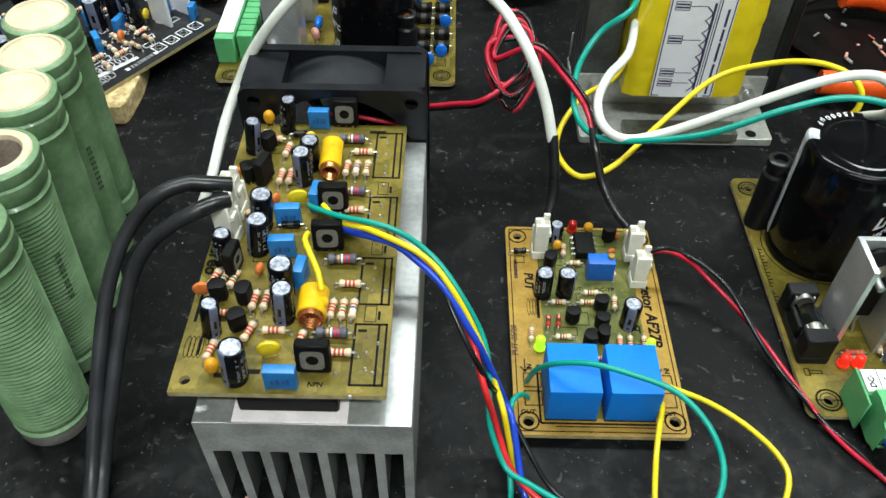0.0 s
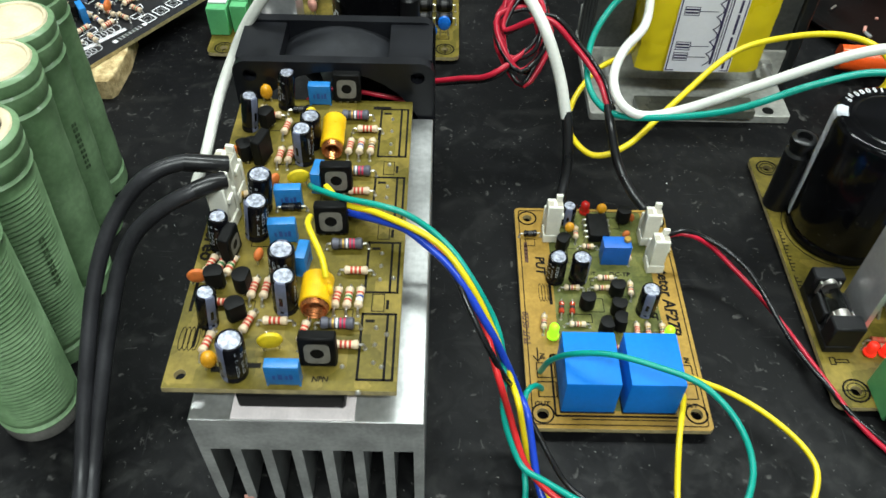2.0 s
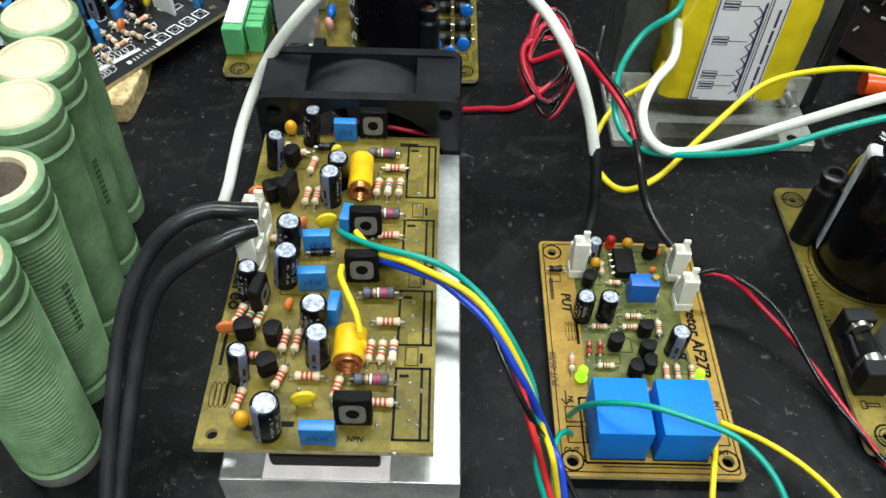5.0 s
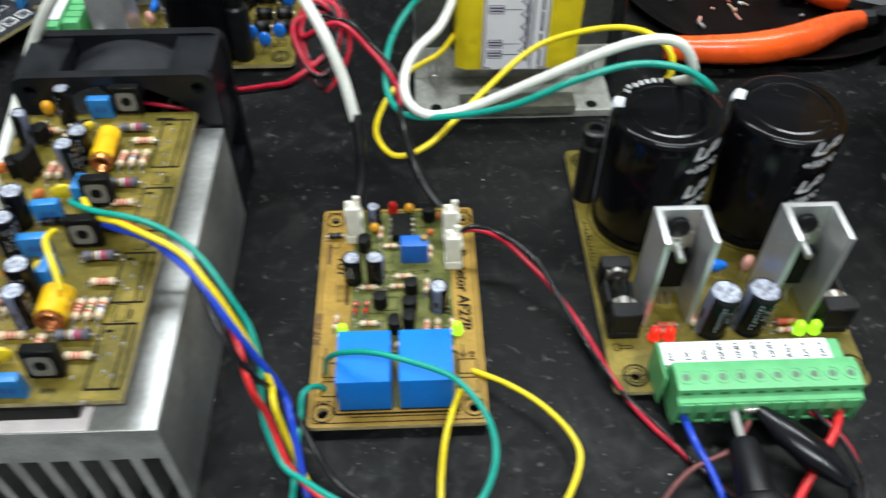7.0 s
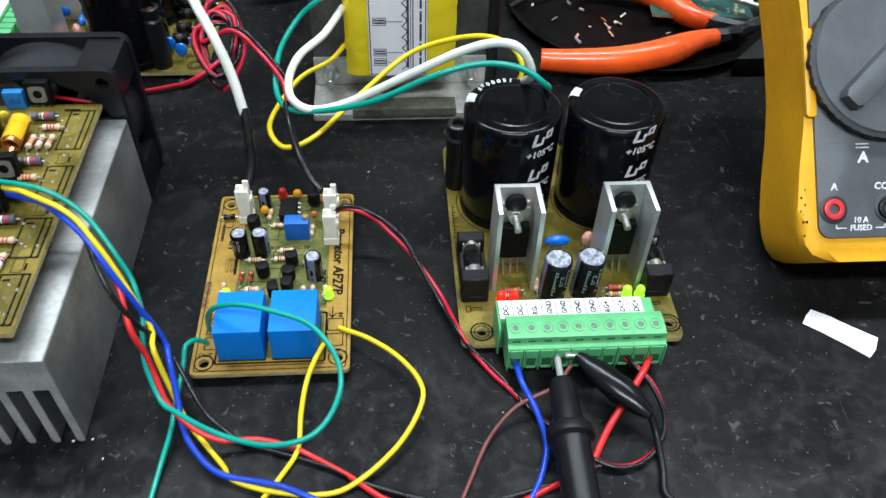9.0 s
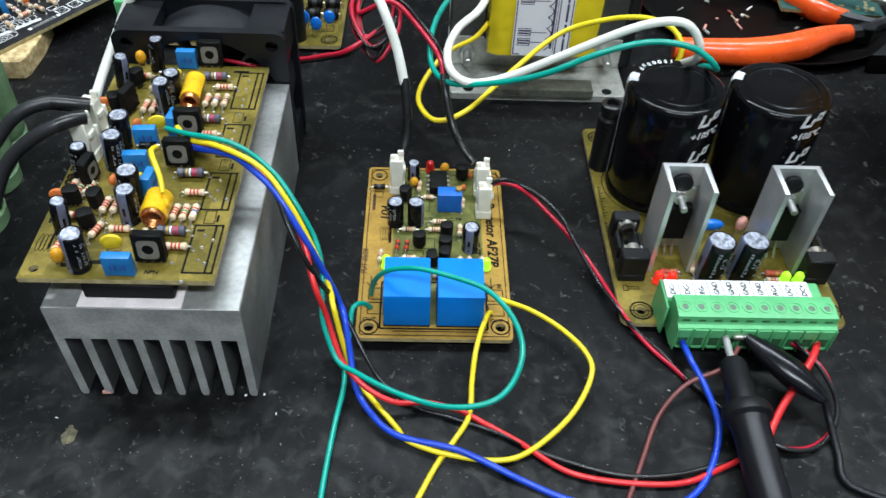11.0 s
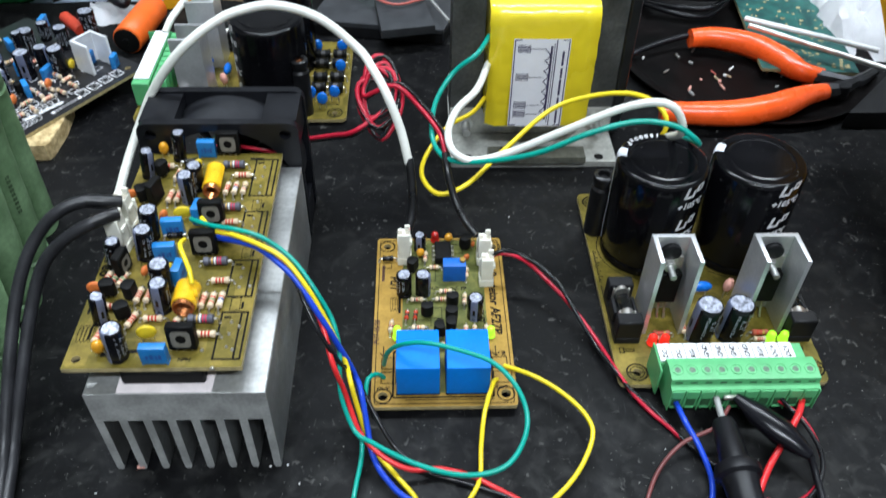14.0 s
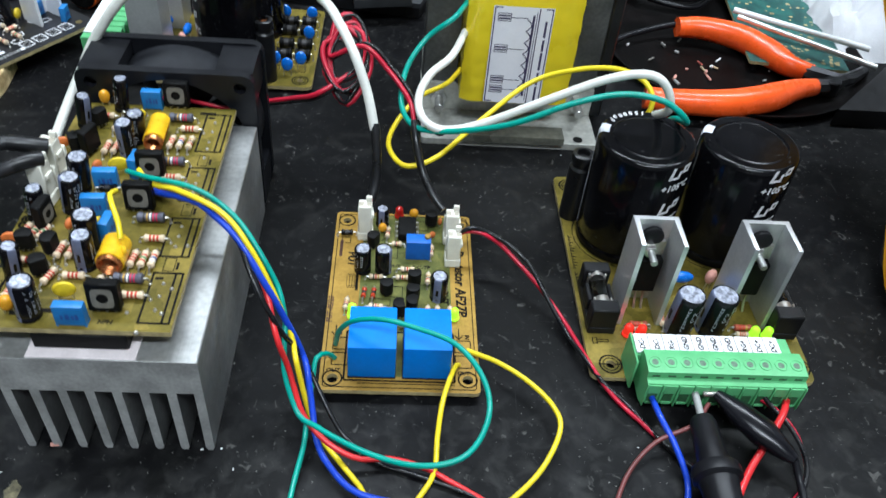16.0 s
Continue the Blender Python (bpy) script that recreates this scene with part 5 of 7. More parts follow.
# ---- mains transformer on its bracket ----
tr = thing("transformer", "laminated transformer with yellow taped winding and paper label", "transformer", 97.1, 294.9, 0)


def T(x, y):
    return x - 97.0, y - 292.0


CX0, CX1, CY0, CY1, CZ0, CZ1 = -37.5, 37.5, -12.5, 16.0, 3.0, 92.0
n_lam = 14


def lamination(y0, y1, j):
    """One sheet of the core: a frame with a square window."""
    bm = bmesh.new()
    loops = [[(CX0 + j, CZ0), (CX1 - j, CZ0), (CX1 - j, CZ1 - j), (CX0 + j, CZ1 - j)], [(CX0 + 14, CZ0 + 13.5), (CX1 - 14, CZ0 + 13.5), (CX1 - 14, CZ1 - 13.5), (CX0 + 14, CZ1 - 13.5)]]
    rims = []
    for yy in (y0, y1):
        sheet = [[bm.verts.new((x, yy, z)) for x, z in loop] for loop in loops]
        for k in range(4):
            bm.faces.new((sheet[0][k], sheet[0][(k + 1) % 4], sheet[1][(k + 1) % 4], sheet[1][k]))
        rims.append(sheet)
    for a, b in zip(*rims):
        for k in range(4):
            bm.faces.new((a[k], a[(k + 1) % 4], b[(k + 1) % 4], b[k]))
    return bm


for k in range(n_lam):
    ya = CY0 + (CY1 - CY0) * k / n_lam
    part("lamination", lamination(ya, ya + (CY1 - CY0) / n_lam - 0.18, 0.15 * (k % 3)), LAMINATION, tr)
bm = bmesh.new()
box(bm, CX1 + 0.1, CY0 - 1.5, CZ0, CX1 + 5.0, CY1 + 1.5, CZ1 + 1, 0.8)
part("side_cheek", bm, LAM_BLACK, tr, "black varnished side cheek")
bm = bmesh.new()
box(bm, -22.0, -11.0, 17.4, 22.0, 30.5, 73.0, 0.6)


def tape_path(s):
    """The tape's way up the front and back over the top: place and outward slope at s from 0 to 1."""
    if s < 0.72:
        return -27.5 - 1.6 * math.sin(s / 0.72 * 2.6), 17.2 + 50.5 * s / 0.72, 0.0
    if s < 0.86:
        w = (s - 0.72) / 0.14 * radians(86)
        return -22.6 - 5.6 * math.cos(w), 67.7 + 5.9 * math.sin(w), w
    return -22.2 + 11.2 * (s - 0.86) / 0.14, 73.6, radians(86)


rows = []
for i in range(41):
    y, z, w = tape_path(i / 40)
    row = []
    for j in range(33):
        u = j / 32
        x = -22.7 + 45.4 * u
        edge = min(1.0, 9 * min(u, 1 - u))
        fold = noise.noise((x * 0.10 + z * 0.05, z * 0.13 - y * 0.1, 4.0)) + 0.6 * abs(noise.noise((x * 0.22 - z * 0.1, z * 0.2, 9.0)))
        crease = abs(noise.noise((x * 0.35 + z * 0.2, z * 0.3 - x * 0.15, 2.0)))
        d = edge * (0.4 * fold - 0.7 * crease + 0.8)
        row.append(bm.verts.new((x + 0.5 * noise.noise((z * 0.2, u, 1.0)), y - d * math.cos(w) + (1 - edge) ** 2 * 1.5, z + d * math.sin(w))))
    rows.append([bm.verts.new((row[0].co.x, -10.0, min(z, 73.0)))] + row + [bm.verts.new((row[-1].co.x, -10.0, min(z, 73.0)))])
for ra, rb in zip(rows, rows[1:]):
    for j in range(len(ra) - 1):
        f = bm.faces.new((ra[j], ra[j + 1], rb[j + 1], rb[j]))
        f.smooth = True
wind = part("winding", bm, YELLOW_TAPE, tr, "winding wrapped in glossy yellow tape")
for bz in (16.6, 74.0):
    bm = bmesh.new()
    box(bm, -23.4, CY0 - 2, bz, 23.4, CY1 + 2, bz + 1.6, 0.3)
    part("bobbin_flange", bm, BOBBIN, tr)
# paper label with a drawn winding diagram
bm = bmesh.new()
LX0, LX1, LZ0, LZ1 = -13.0, 10.6, 19.0, 62.0
cols = 6


def label_y(x, z):
    return -30.9 + 1.0 * (x / 22.0) ** 2 + (0.05 * max(0.0, z - 66.0) ** 2)


for i in range(cols):
    for j in range(cols):
        q = []
        for u, v in ((i, j), (i + 1, j), (i + 1, j + 1), (i, j + 1)):
            x, z = LX0 + (LX1 - LX0) * u / cols, LZ0 + (LZ1 - LZ0) * v / cols
            q.append(bm.verts.new((x, label_y(x, z), z)))
        bm.faces.new(q)
bmesh.ops.remove_doubles(bm, verts=bm.verts, dist=0.01)
lab = part("paper_label", bm, PAPER, wind, "white paper label with winding diagram")
ink = bmesh.new()


def stroke(x0, z0, x1, z1, w=0.28):
    def y(x, z):
        return label_y(x, z) - 0.12
    a, b = Vector((x0, z0)), Vector((x1, z1))
    d = (b - a).normalized() * w / 2
    s = Vector((-d.y, d.x))
    ink.faces.new([ink.verts.new((p.x, y(p.x, p.y), p.y)) for p in (a - d - s, b + d - s, b + d + s, a - d + s)])


for x0, z0, x1, z1 in ((-12.4, 19.6, 10.0, 19.6), (-12.4, 61.4, 10.0, 61.4), (-12.4, 19.6, -12.4, 61.4), (10.0, 19.6, 10.0, 61.4), (4.9, 19.6, 4.9, 61.4)):
    stroke(x0, z0, x1, z1, 0.45)
for cz in (57.5, 44.0, 30.0, 25.5):
    for dx in (0, 5.0):
        stroke(-11 + dx, cz - 1.6, -11 + dx, cz + 1.6)
    stroke(-11, cz - 1.6, -6, cz - 1.6)
    stroke(-11, cz + 1.6, -6, cz + 1.6)
    stroke(-10.4, cz + 0.6, -6.6, cz + 0.6, 0.7)
    stroke(-10.4, cz - 0.6, -6.6, cz - 0.6, 0.7)
    stroke(-6, cz, 0.5, cz)
for k in range(7):
    cz = 22.0 + 5.0 * k
    pts = [(0.5 + 1.9 * math.sin(math.pi * a / 8), cz + 5.0 * a / 8) for a in range(9)]
    for (xa, za), (xb, zb) in zip(pts, pts[1:]):
        stroke(xa, za, xb, zb, 0.42)
stroke(4.0, 21, 4.0, 60, 0.3)
for cz, ln in ((53, 6), (46, 4), (39, 7), (31, 5), (24, 6)):
    stroke(8.0, cz - ln / 2, 8.0, cz + ln / 2, 0.9)
for cz in range(23, 58, 2):
    stroke(2.9, cz, 2.9, cz + 1.4, 0.9)
part("diagram", ink, PAPER_INK, lab)
# bracket with feet, bolts
bm = bmesh.new()
prism(bm, rounded(*T(59, 256), *T(135, 312), 1.5), 0.0, 3.0, 0, 0.3)
part("base_plate", bm, STEEL_DULL, tr, "galvanised mounting plate")
for sy in (CY0 - 1.4, CY1 + 0.1):
    for za, zb in ((3.0, 17.0), (CZ1 - 16, CZ1 + 1)):
        bm = bmesh.new()
        box(bm, CX0 - 0.3, sy, za, CX1 + 0.3, sy + 1.3, zb, 0.4)
        part("clamp_strip", bm, STEEL_DULL, tr, "galvanised clamping strip")
bm = bmesh.new()
box(bm, CX0 - 0.3, CY0 - 1.4, CZ1 + 0.1, CX1 + 0.3, CY1 + 1.4, CZ1 + 1.4, 0.4)
part("top_strip", bm, STEEL_DULL, tr)
bm = bmesh.new()
prism(bm, [T(76, 254.5), T(120, 254.5), T(120, 263.0), T(76, 263.0)], 3.02, 6.5, 0, 0.3)
part("front_plate", bm, DULL_PLATE, tr, "dull grey lacquered strip")
# mounting holes as black discs on the solid plate, their shade painted
for hx, hy in ((67, 259.5), (127, 259.5)):
    bm = bmesh.new()
    lathe(bm, [(3.06, 2.2), (3.03, 0)], 14, Matrix.Translation((*T(hx, hy), 0)))
    part("mounting_hole", bm, EPOXY, tr)
for hx in (-30.5, 30.5):
    for hz in (10, CZ1 - 13):
        bm = bmesh.new()
        rod(bm, (hx, CY0 - 11.5, hz), (hx, CY1 + 6, hz), 1.9, 12)
        lathe(bm, [(0, 3.6), (2.8, 3.6), (2.8, 0)], 6, tilt_to((hx, CY0 - 1.4, hz), (hx, CY0 - 10, hz)))
        part("through_bolt", bm, STEEL, tr)

# ---- green wirewound power resistors standing in a row ----
def tube_resistor(x, y, ribbed, lean, bare=False, printed=False):
    ob = thing("power_resistor", "green enamelled ribbed wirewound tube resistor standing upright" if ribbed else "smooth green enamelled tube power resistor standing upright", "resistor", x, y, 0, 0, "green tube resistors")
    bm = bmesh.new()
    R = 10.5
    z0 = 4.6 if bare else 0.0
    prof = [(z0, 6.0), (z0, R - 0.6), (z0 + 0.5, R + 0.1), (5.6, R + 0.2), (6.4, R - 0.6), (7.2, R - 0.2), (8.2, R + 0.1)]
    if ribbed:
        z = 9.0
        while z < 62:
            prof += [(z, R + 0.22), (z + 0.7, R - 0.16)]
            z += 1.4
    else:
        prof += [(12 + 4 * k, R + 0.12 * math.sin(k * 1.7)) for k in range(13)]
    prof += [(64.0, R + 0.1), (64.6, R + 0.35), (65.4, R - 0.5), (66.4, R + 0.1), (70.4, R + 0.2), (71.0, R - 0.3), (71.8, R + 0.1), (74.4, R + 0.1), (75.0, R - 0.5), (75.2, R - 1.3)]
    lathe(bm, prof, 40)
    for v in bm.verts:
        a = math.atan2(v.co.y, v.co.x)
        v.co.x *= 1 + 0.012 * math.sin(3 * a + v.co.z * 0.06 + x)
        v.co.y *= 1 + 0.012 * math.cos(2 * a + v.co.z * 0.05 + x)
    sh = Matrix.Identity(4)
    sh[0][2], sh[1][2] = lean
    bm.transform(sh)
    sleeve = part("enamel_sleeve", bm, GREEN_ENAMEL, ob)
    bm = bmesh.new()
    if ribbed:
        lathe(bm, [(74.8, R - 1.0), (75.6, R - 1.7), (75.7, R - 2.6), (75.2, R - 3.6), (74.0, R - 3.9)], 34)
    else:
        lathe(bm, [(74.8, R - 1.0), (75.7, R - 1.6), (75.6, R - 2.3), (75.1, R - 2.6), (75.3, R - 3.4), (75.4, 3.0), (75.3, 0)], 34)
    for v in bm.verts:
        v.co.z += 0.25 * noise.noise((v.co.x * 0.5, v.co.y * 0.5, x))
    bm.transform(sh)
    core = part("ceramic_core", bm, CERAMIC, ob, "cream ceramic end")
    if ribbed:
        bm = bmesh.new()
        lathe(bm, [(74.1, R - 3.8), (60, R - 3.9), (20, R - 3.9), (20, 0)], 30)
        bm.transform(sh)
        part("bore", bm, CORE_IN, core, "brown hollow bore")
    if bare:
        bm = bmesh.new()
        lathe(bm, [(0, 4), (0, R - 0.6), (0.6, R - 0.2), (4.7, R - 0.2)], 36)
        bm.transform(sh)
        part("bare_end", bm, BARE, ob, "bare grey ceramic end")
    if printed:
        bm = bmesh.new()
        for k in range(9):
            a = radians(-32)
            for q in range(2):
                z, w = 30 + 1.9 * k, radians(-32 + 5 * q)
                r = R + 0.32
                bm.faces.new([bm.verts.new((r * math.cos(t), r * math.sin(t), h)) for t, h in ((w, z), (w + 0.07, z), (w + 0.07, z + 1.2), (w, z + 1.2))])
        bm.transform(sh)
        part("printed_code", bm, FADED, sleeve, "faint dark printed code")
    return ob


tube_resistor(-116, 220, False, (0.0, 0.03))
tube_resistor(-112, 198.5, False, (0.02, 0.05), False, True)
tube_resistor(-108.4, 176, False, (0.0, 0.11))
tube_resistor(-107.3, 153.4, True, (0.045, 0.07), False, True)
tube_resistor(-104.1, 130.8, True, (0.02, 0.04), True)

# ---- wires ----
def wire(pts, r, material, label, name="wire", group="hook-up wires", ends=None, seg=10):
    bm = bmesh.new()
    sweep(bm, pts, r, seg, 0)
    return single(name, bm, material, label, "wire", group, base=pts[0])


# white sleeve arching from the amplifier to the protector, and the lead in it
wire([(-71.4, 196.1, 23.5), (-68, 201.1, 31), (-67, 211.7, 35.2), (-65.7, 220.6, 39.3), (-61.8, 227.8, 47.3), (-56.2, 230.9, 57.5), (-47, 231.4, 69.9), (-38.5, 233.6, 78), (-30.3, 238.1, 82.6), (-22.2, 242, 85.3), (-8.4, 246.3, 85.9), (8.1, 244, 81.9), (22.4, 238.9, 71.8), (27.9, 230.4, 68.4), (33.1, 222.9, 62), (37.9, 216.5, 51), (40.9, 210.7, 39.7)], 1.75, W_WHITE, "thick white sleeved cable arching between two boards", "sleeved_cable")
wire([(40.9, 211.5, 41.5), (41.9, 206.5, 33), (42, 202.1, 24), (40.4, 197, 18)], 1.7, SHRINK, "black shrink-sleeved lead ending in an ivory plug", "sleeved_lead")
wire([(40.5, 196.1, 20), (39.8, 196.6, 16)], 0.7, W_RED, "short red core entering an ivory plug")
# black speaker cables
wire([(-49.8, 162.8, 61.9), (-58.5, 161.1, 64.1), (-65.9, 157.8, 63), (-72.3, 154.9, 57.7), (-77.6, 148.9, 50.2), (-81.5, 140.7, 39.5), (-83.2, 129.2, 27.8), (-84.3, 117.7, 16), (-83.7, 103.2, 6.4), (-77.8, 74.1, 3.2)], 2.0, CABLE, "thick black cable running off the amplifier", "speaker_cable")
wire([(-49.8, 156.8, 61.9), (-55, 153.4, 61.9), (-62.3, 151.1, 58.7), (-69.9, 148.5, 52.3), (-74.9, 144.8, 43.8), (-77.9, 137.4, 34.2), (-80, 126.9, 23.5), (-81.9, 115.2, 11.7), (-81.7, 103.8, 5.3), (-75.9, 74.1, 3.2)], 2.0, CABLE, "thick black cable running off the amplifier", "speaker_cable")
wire([(-48.7, 163.1, 61.9), (-53.6, 161.5, 63.5), (-58.1, 161.1, 64.1)], 2.2, SHRINK, "black shrink sleeve over a cable end", "cable_sleeve")
wire([(-48.4, 157.5, 61.9), (-51.1, 155.6, 62.5), (-54.8, 153.7, 61.9)], 2.2, SHRINK, "black shrink sleeve over a cable end", "cable_sleeve")
# loom from the amplifier
wire([(-30.7, 169.4, 49.1), (-28.1, 163.3, 54.0), (-20.4, 157.2, 57.0), (-12.7, 153.8, 58.5), (-6.8, 152.1, 58.1), (-2.2, 151.2, 55.8), (2.1, 149.7, 52.9), (6.0, 146.8, 50.6), (9.7, 143.1, 47.4), (13.4, 139.0, 43.2), (16.8, 135.4, 37.8), (18.5, 131.5, 34.3), (19.3, 128.8, 30.0), (19.4, 123.6, 26.0), (19.9, 118.0, 20.0), (24.1, 110.1, 12.7), (29.3, 106, 13.1), (36.7, 100.5, 14.5), (44.7, 96, 15.5), (53.6, 92.3, 17), (61.7, 90.8, 19), (68.5, 92.1, 20.5), (73.1, 96.3, 22), (76.1, 103.2, 24), (76, 110.5, 25.5), (72.7, 117.3, 28), (66.5, 123.8, 29.5), (57.1, 128.3, 29.5), (46.7, 132.3, 28.5), (38.3, 135.5, 24), (33.6, 139.5, 15), (31.9, 142.4, 5)], 0.8, W_TEAL, "teal wire looping across the blue relays")
wire([(32, 137.1, 4.5), (29.9, 135.9, 8), (27, 132.3, 10.1), (26.2, 126.9, 6.1), (25.8, 113.6, 5.1), (25.7, 105.6, 4.1), (24, 95.1, 2), (22.5, 78.8, 1.2), (21.7, 62.2, 1.2)], 0.8, W_TEAL, "teal wire running off the bench edge")
wire([(-25.8, 165, 53.4), (-20.7, 157.8, 54.5), (-13.4, 152.9, 57.1), (-9.3, 149.8, 58.3), (-4.8, 146.8, 58.9), (0.6, 144.7, 57.2), (4.9, 142.2, 54.8), (8.5, 138.6, 52.0), (12.1, 135.6, 46.9), (15.1, 132.8, 41.4), (17.6, 130.2, 36.1), (19.8, 128.6, 29.5), (21.7, 125.5, 25.0), (23.1, 119.2, 25.0), (26.7, 113.5, 8.1), (30.2, 108.3, 4), (34.9, 102.9, 2.6), (42.2, 94.3, 1.6), (44.8, 90.2, 2.5), (54.7, 86.6, 2), (69.4, 84.8, 1.5), (79.2, 87.4, 2), (91.9, 97.8, 4.5), (99.1, 110, 7), (98.5, 118.1, 7.5), (92.1, 127.7, 7), (83.1, 135, 7), (73.6, 141.3, 5)], 0.8, W_YELLOW, "yellow wire looping round to the protector board")
wire([(70.7, 135.7, 4.5), (68.8, 130.8, 9), (65.2, 118.7, 10), (63.5, 108.1, 7), (62.7, 98.8, 2.5), (58.4, 91.5, 1), (52.9, 83, 1), (45.6, 68, 1)], 0.8, W_YELLOW, "yellow wire leaving the protector board")
wire([(-23.5, 161.9, 49.1), (-17.8, 156.6, 52.0), (-10.4, 150.6, 56.0), (-4.9, 147.8, 56.4), (-0.5, 144.5, 55.3), (3.5, 141.7, 53.5), (7.1, 138.7, 51.2), (10.1, 135.5, 47.9), (13.2, 132.5, 43.6), (16.4, 130.1, 38.4), (19.2, 128.6, 32.0), (22.0, 127.7, 24.4), (24.2, 125.6, 19.0), (25.7, 121.0, 19.0), (27.8, 112.4, 10.1), (29.3, 106.2, 6), (33.2, 99.4, 4), (41.8, 91.6, 3), (59.7, 86.7, 3.2), (77.2, 78.7, 1.2), (89.9, 73.2, 1), (106.8, 70.4, 1), (120.4, 73.2, 1), (129.3, 81.8, 1.2), (135, 95.5, 2.5), (133.1, 106.5, 6), (129.7, 114.1, 9), (128.7, 123.4, 8)], 0.95, W_BLUE, "blue wire looping over the bench to the green terminal")
wire([(-21, 163.4, 49.0), (-6.8, 150.4, 55.6), (-0.2, 146.2, 54.2), (4.2, 143.0, 52.0), (7.5, 139.4, 50.0), (10.5, 136.2, 46.2), (13.4, 132.7, 41.5), (15.5, 128.5, 37.6), (16.7, 124.4, 35.0), (18.6, 120.2, 30.7), (21.0, 118.6, 21.9), (24.9, 111.1, 12.7), (29.5, 106.6, 9), (35, 102.9, 7), (42, 101, 5), (50.4, 101.9, 4), (60.2, 99.8, 3), (66.8, 96.9, 1.5), (76.7, 90.9, 1.2), (92.1, 80.8, 1.2), (117.9, 78.3, 1.2), (133.5, 83.5, 1.2), (146.2, 89.7, 2)], 0.85, W_RED, "red wire trailing along the bench")
wire([(-22.1, 162.5, 48.3), (-8.3, 151.2, 55.2), (-1.6, 146.9, 54.6), (3.5, 142.2, 52.5), (7.3, 138.2, 50.0), (9.3, 133.9, 47.8), (12.8, 128.1, 43.3), (16.0, 124.8, 38.1), (19.5, 123.8, 30.3), (24.0, 125.9, 18.0), (32.3, 114.3, 8), (36.1, 110, 4), (40.1, 106.7, 2.5), (47.4, 101.9, 1.2), (58, 98.4, 1.2), (72.5, 92.9, 1.2), (82.9, 87.5, 1.2), (101.9, 81.3, 1.2), (118.3, 81, 1.2), (135.4, 85.2, 1.2), (151.4, 90.1, 2)], 0.75, W_BLACK, "thin black wire trailing along the bench")
wire([(-22.3, 133.5, 55.5), (-23.2, 136.6, 58.2), (-25.6, 141.2, 60.2), (-27.4, 145.6, 60.0), (-27.6, 150.4, 57.4)], 0.75, W_YELLOW, "short yellow sleeved link standing on the amplifier board")
# twin lead from protector to supply
tail = [(137.4, 104.1, 1.2), (149.5, 91.7, 1.2), (159.1, 89.8, 1.2), (167.8, 94.8, 1.5), (171.8, 102.5, 4), (170.2, 112.6, 7), (166.3, 119.5, 8), (162.7, 123.5, 8)]
wire([(68.9, 182.9, 15), (73.5, 183.9, 17.5)] + [(78.9, 183.1, 18.0), (85.5, 181.9, 14.5), (91.2, 177.8, 11.0), (96.2, 172.8, 8.5), (99.9, 168.0, 6.8), (104.4, 161.1, 4.8), (108.1, 153.5, 3.6), (110.7, 145.2, 3.9), (113.3, 137.2, 4.2), (116.5, 131.8, 2.4), (119.9, 126.9, 1.2), (123.2, 122.0, 1.2), (125.9, 118.8, 1.2), (128.8, 114.8, 1.2)] + tail, 0.75, W_CRIMSON, "crimson core of a twin lead")
wire([(69.9, 183.2, 16.2), (74.3, 183.2, 19.5)] + [(77.4, 183.5, 19.5), (83.1, 183.3, 17.0), (89.0, 179.2, 16.0), (94.7, 174.3, 13.5), (97.8, 169.1, 11.5), (100.9, 163.8, 8.5), (104.2, 157.5, 5.5), (107.6, 150.6, 3.4), (110.4, 143.2, 4.0), (112.7, 137.8, 4.2), (116.6, 131.8, 2.6), (121.5, 127.0, 1.2), (125.7, 120.8, 1.2), (128.5, 115.6, 1.2)] + [(p[0] + math.cos(i * 1.3 + 3), p[1] + math.sin(i * 1.3 + 3), p[2] + 1.4 * (0.6 + 0.4 * math.sin(i * 1.9))) for i, p in enumerate(tail)], 0.75, W_BLACK, "black core of a twin lead")
# wires at the terminal strip
wire([(171.4, 123.6, 8), (167.3, 116.6, 9), (160.4, 108.2, 7), (154.3, 100.9, 3.5), (149.5, 93.6, 1.5), (145.2, 86, 1.2)], 1.1, W_RED, "short red wire from the green terminal")
wire([(145.5, 120.1, 9), (138.8, 112.3, 9), (127.4, 108.1, 6), (118.4, 99.7, 2), (110.7, 84.6, 1), (103.5, 70.1, 1), (96.7, 56.7, 1)], 0.7, W_BROWN, "thin brownish red wire from the green terminal")
# fan lead: loose coil, then to the protector
pts = []
for k in range(52):
    a = k * 0.68
    s = (11.8 + 2.4 * math.sin(k * 0.9)) * math.sin(a)
    pts.append((28.2 + 0.03 * k + (7.6 + 1.8 * math.sin(k * 1.1)) * math.cos(a), 246 + 0.73 * s + 2.5 * math.sin(k * 0.37), 44 + 0.68 * s + 3.0 * math.sin(k * 0.53) + 2.0))
tail = [(35.3, 242.1, 54), (45.2, 237.2, 47), (52.9, 229.4, 40), (55.1, 218.6, 37)]
wire([(-6.8, 249.6, 22.5), (8.6, 241.2, 30.8), (20, 234, 38.7)] + pts + tail, 0.95, W_CRIMSON, "long crimson fan lead in a loose coil", "fan_lead")
wire([(-6.8, 249.4, 21.5), (9.2, 240.6, 29.8), (21.3, 234.4, 37.5)] + [(p[0] * 0.92 + 2.2 + math.sin(i * 0.8), p[1] - 0.6, p[2] + 1.3 * math.cos(i * 0.7)) for i, p in enumerate(pts)] + [(x + 1.2, y + 0.6, z + 0.9) for x, y, z in tail], 0.75, W_BLACK, "long black fan lead in a loose coil", "fan_lead")
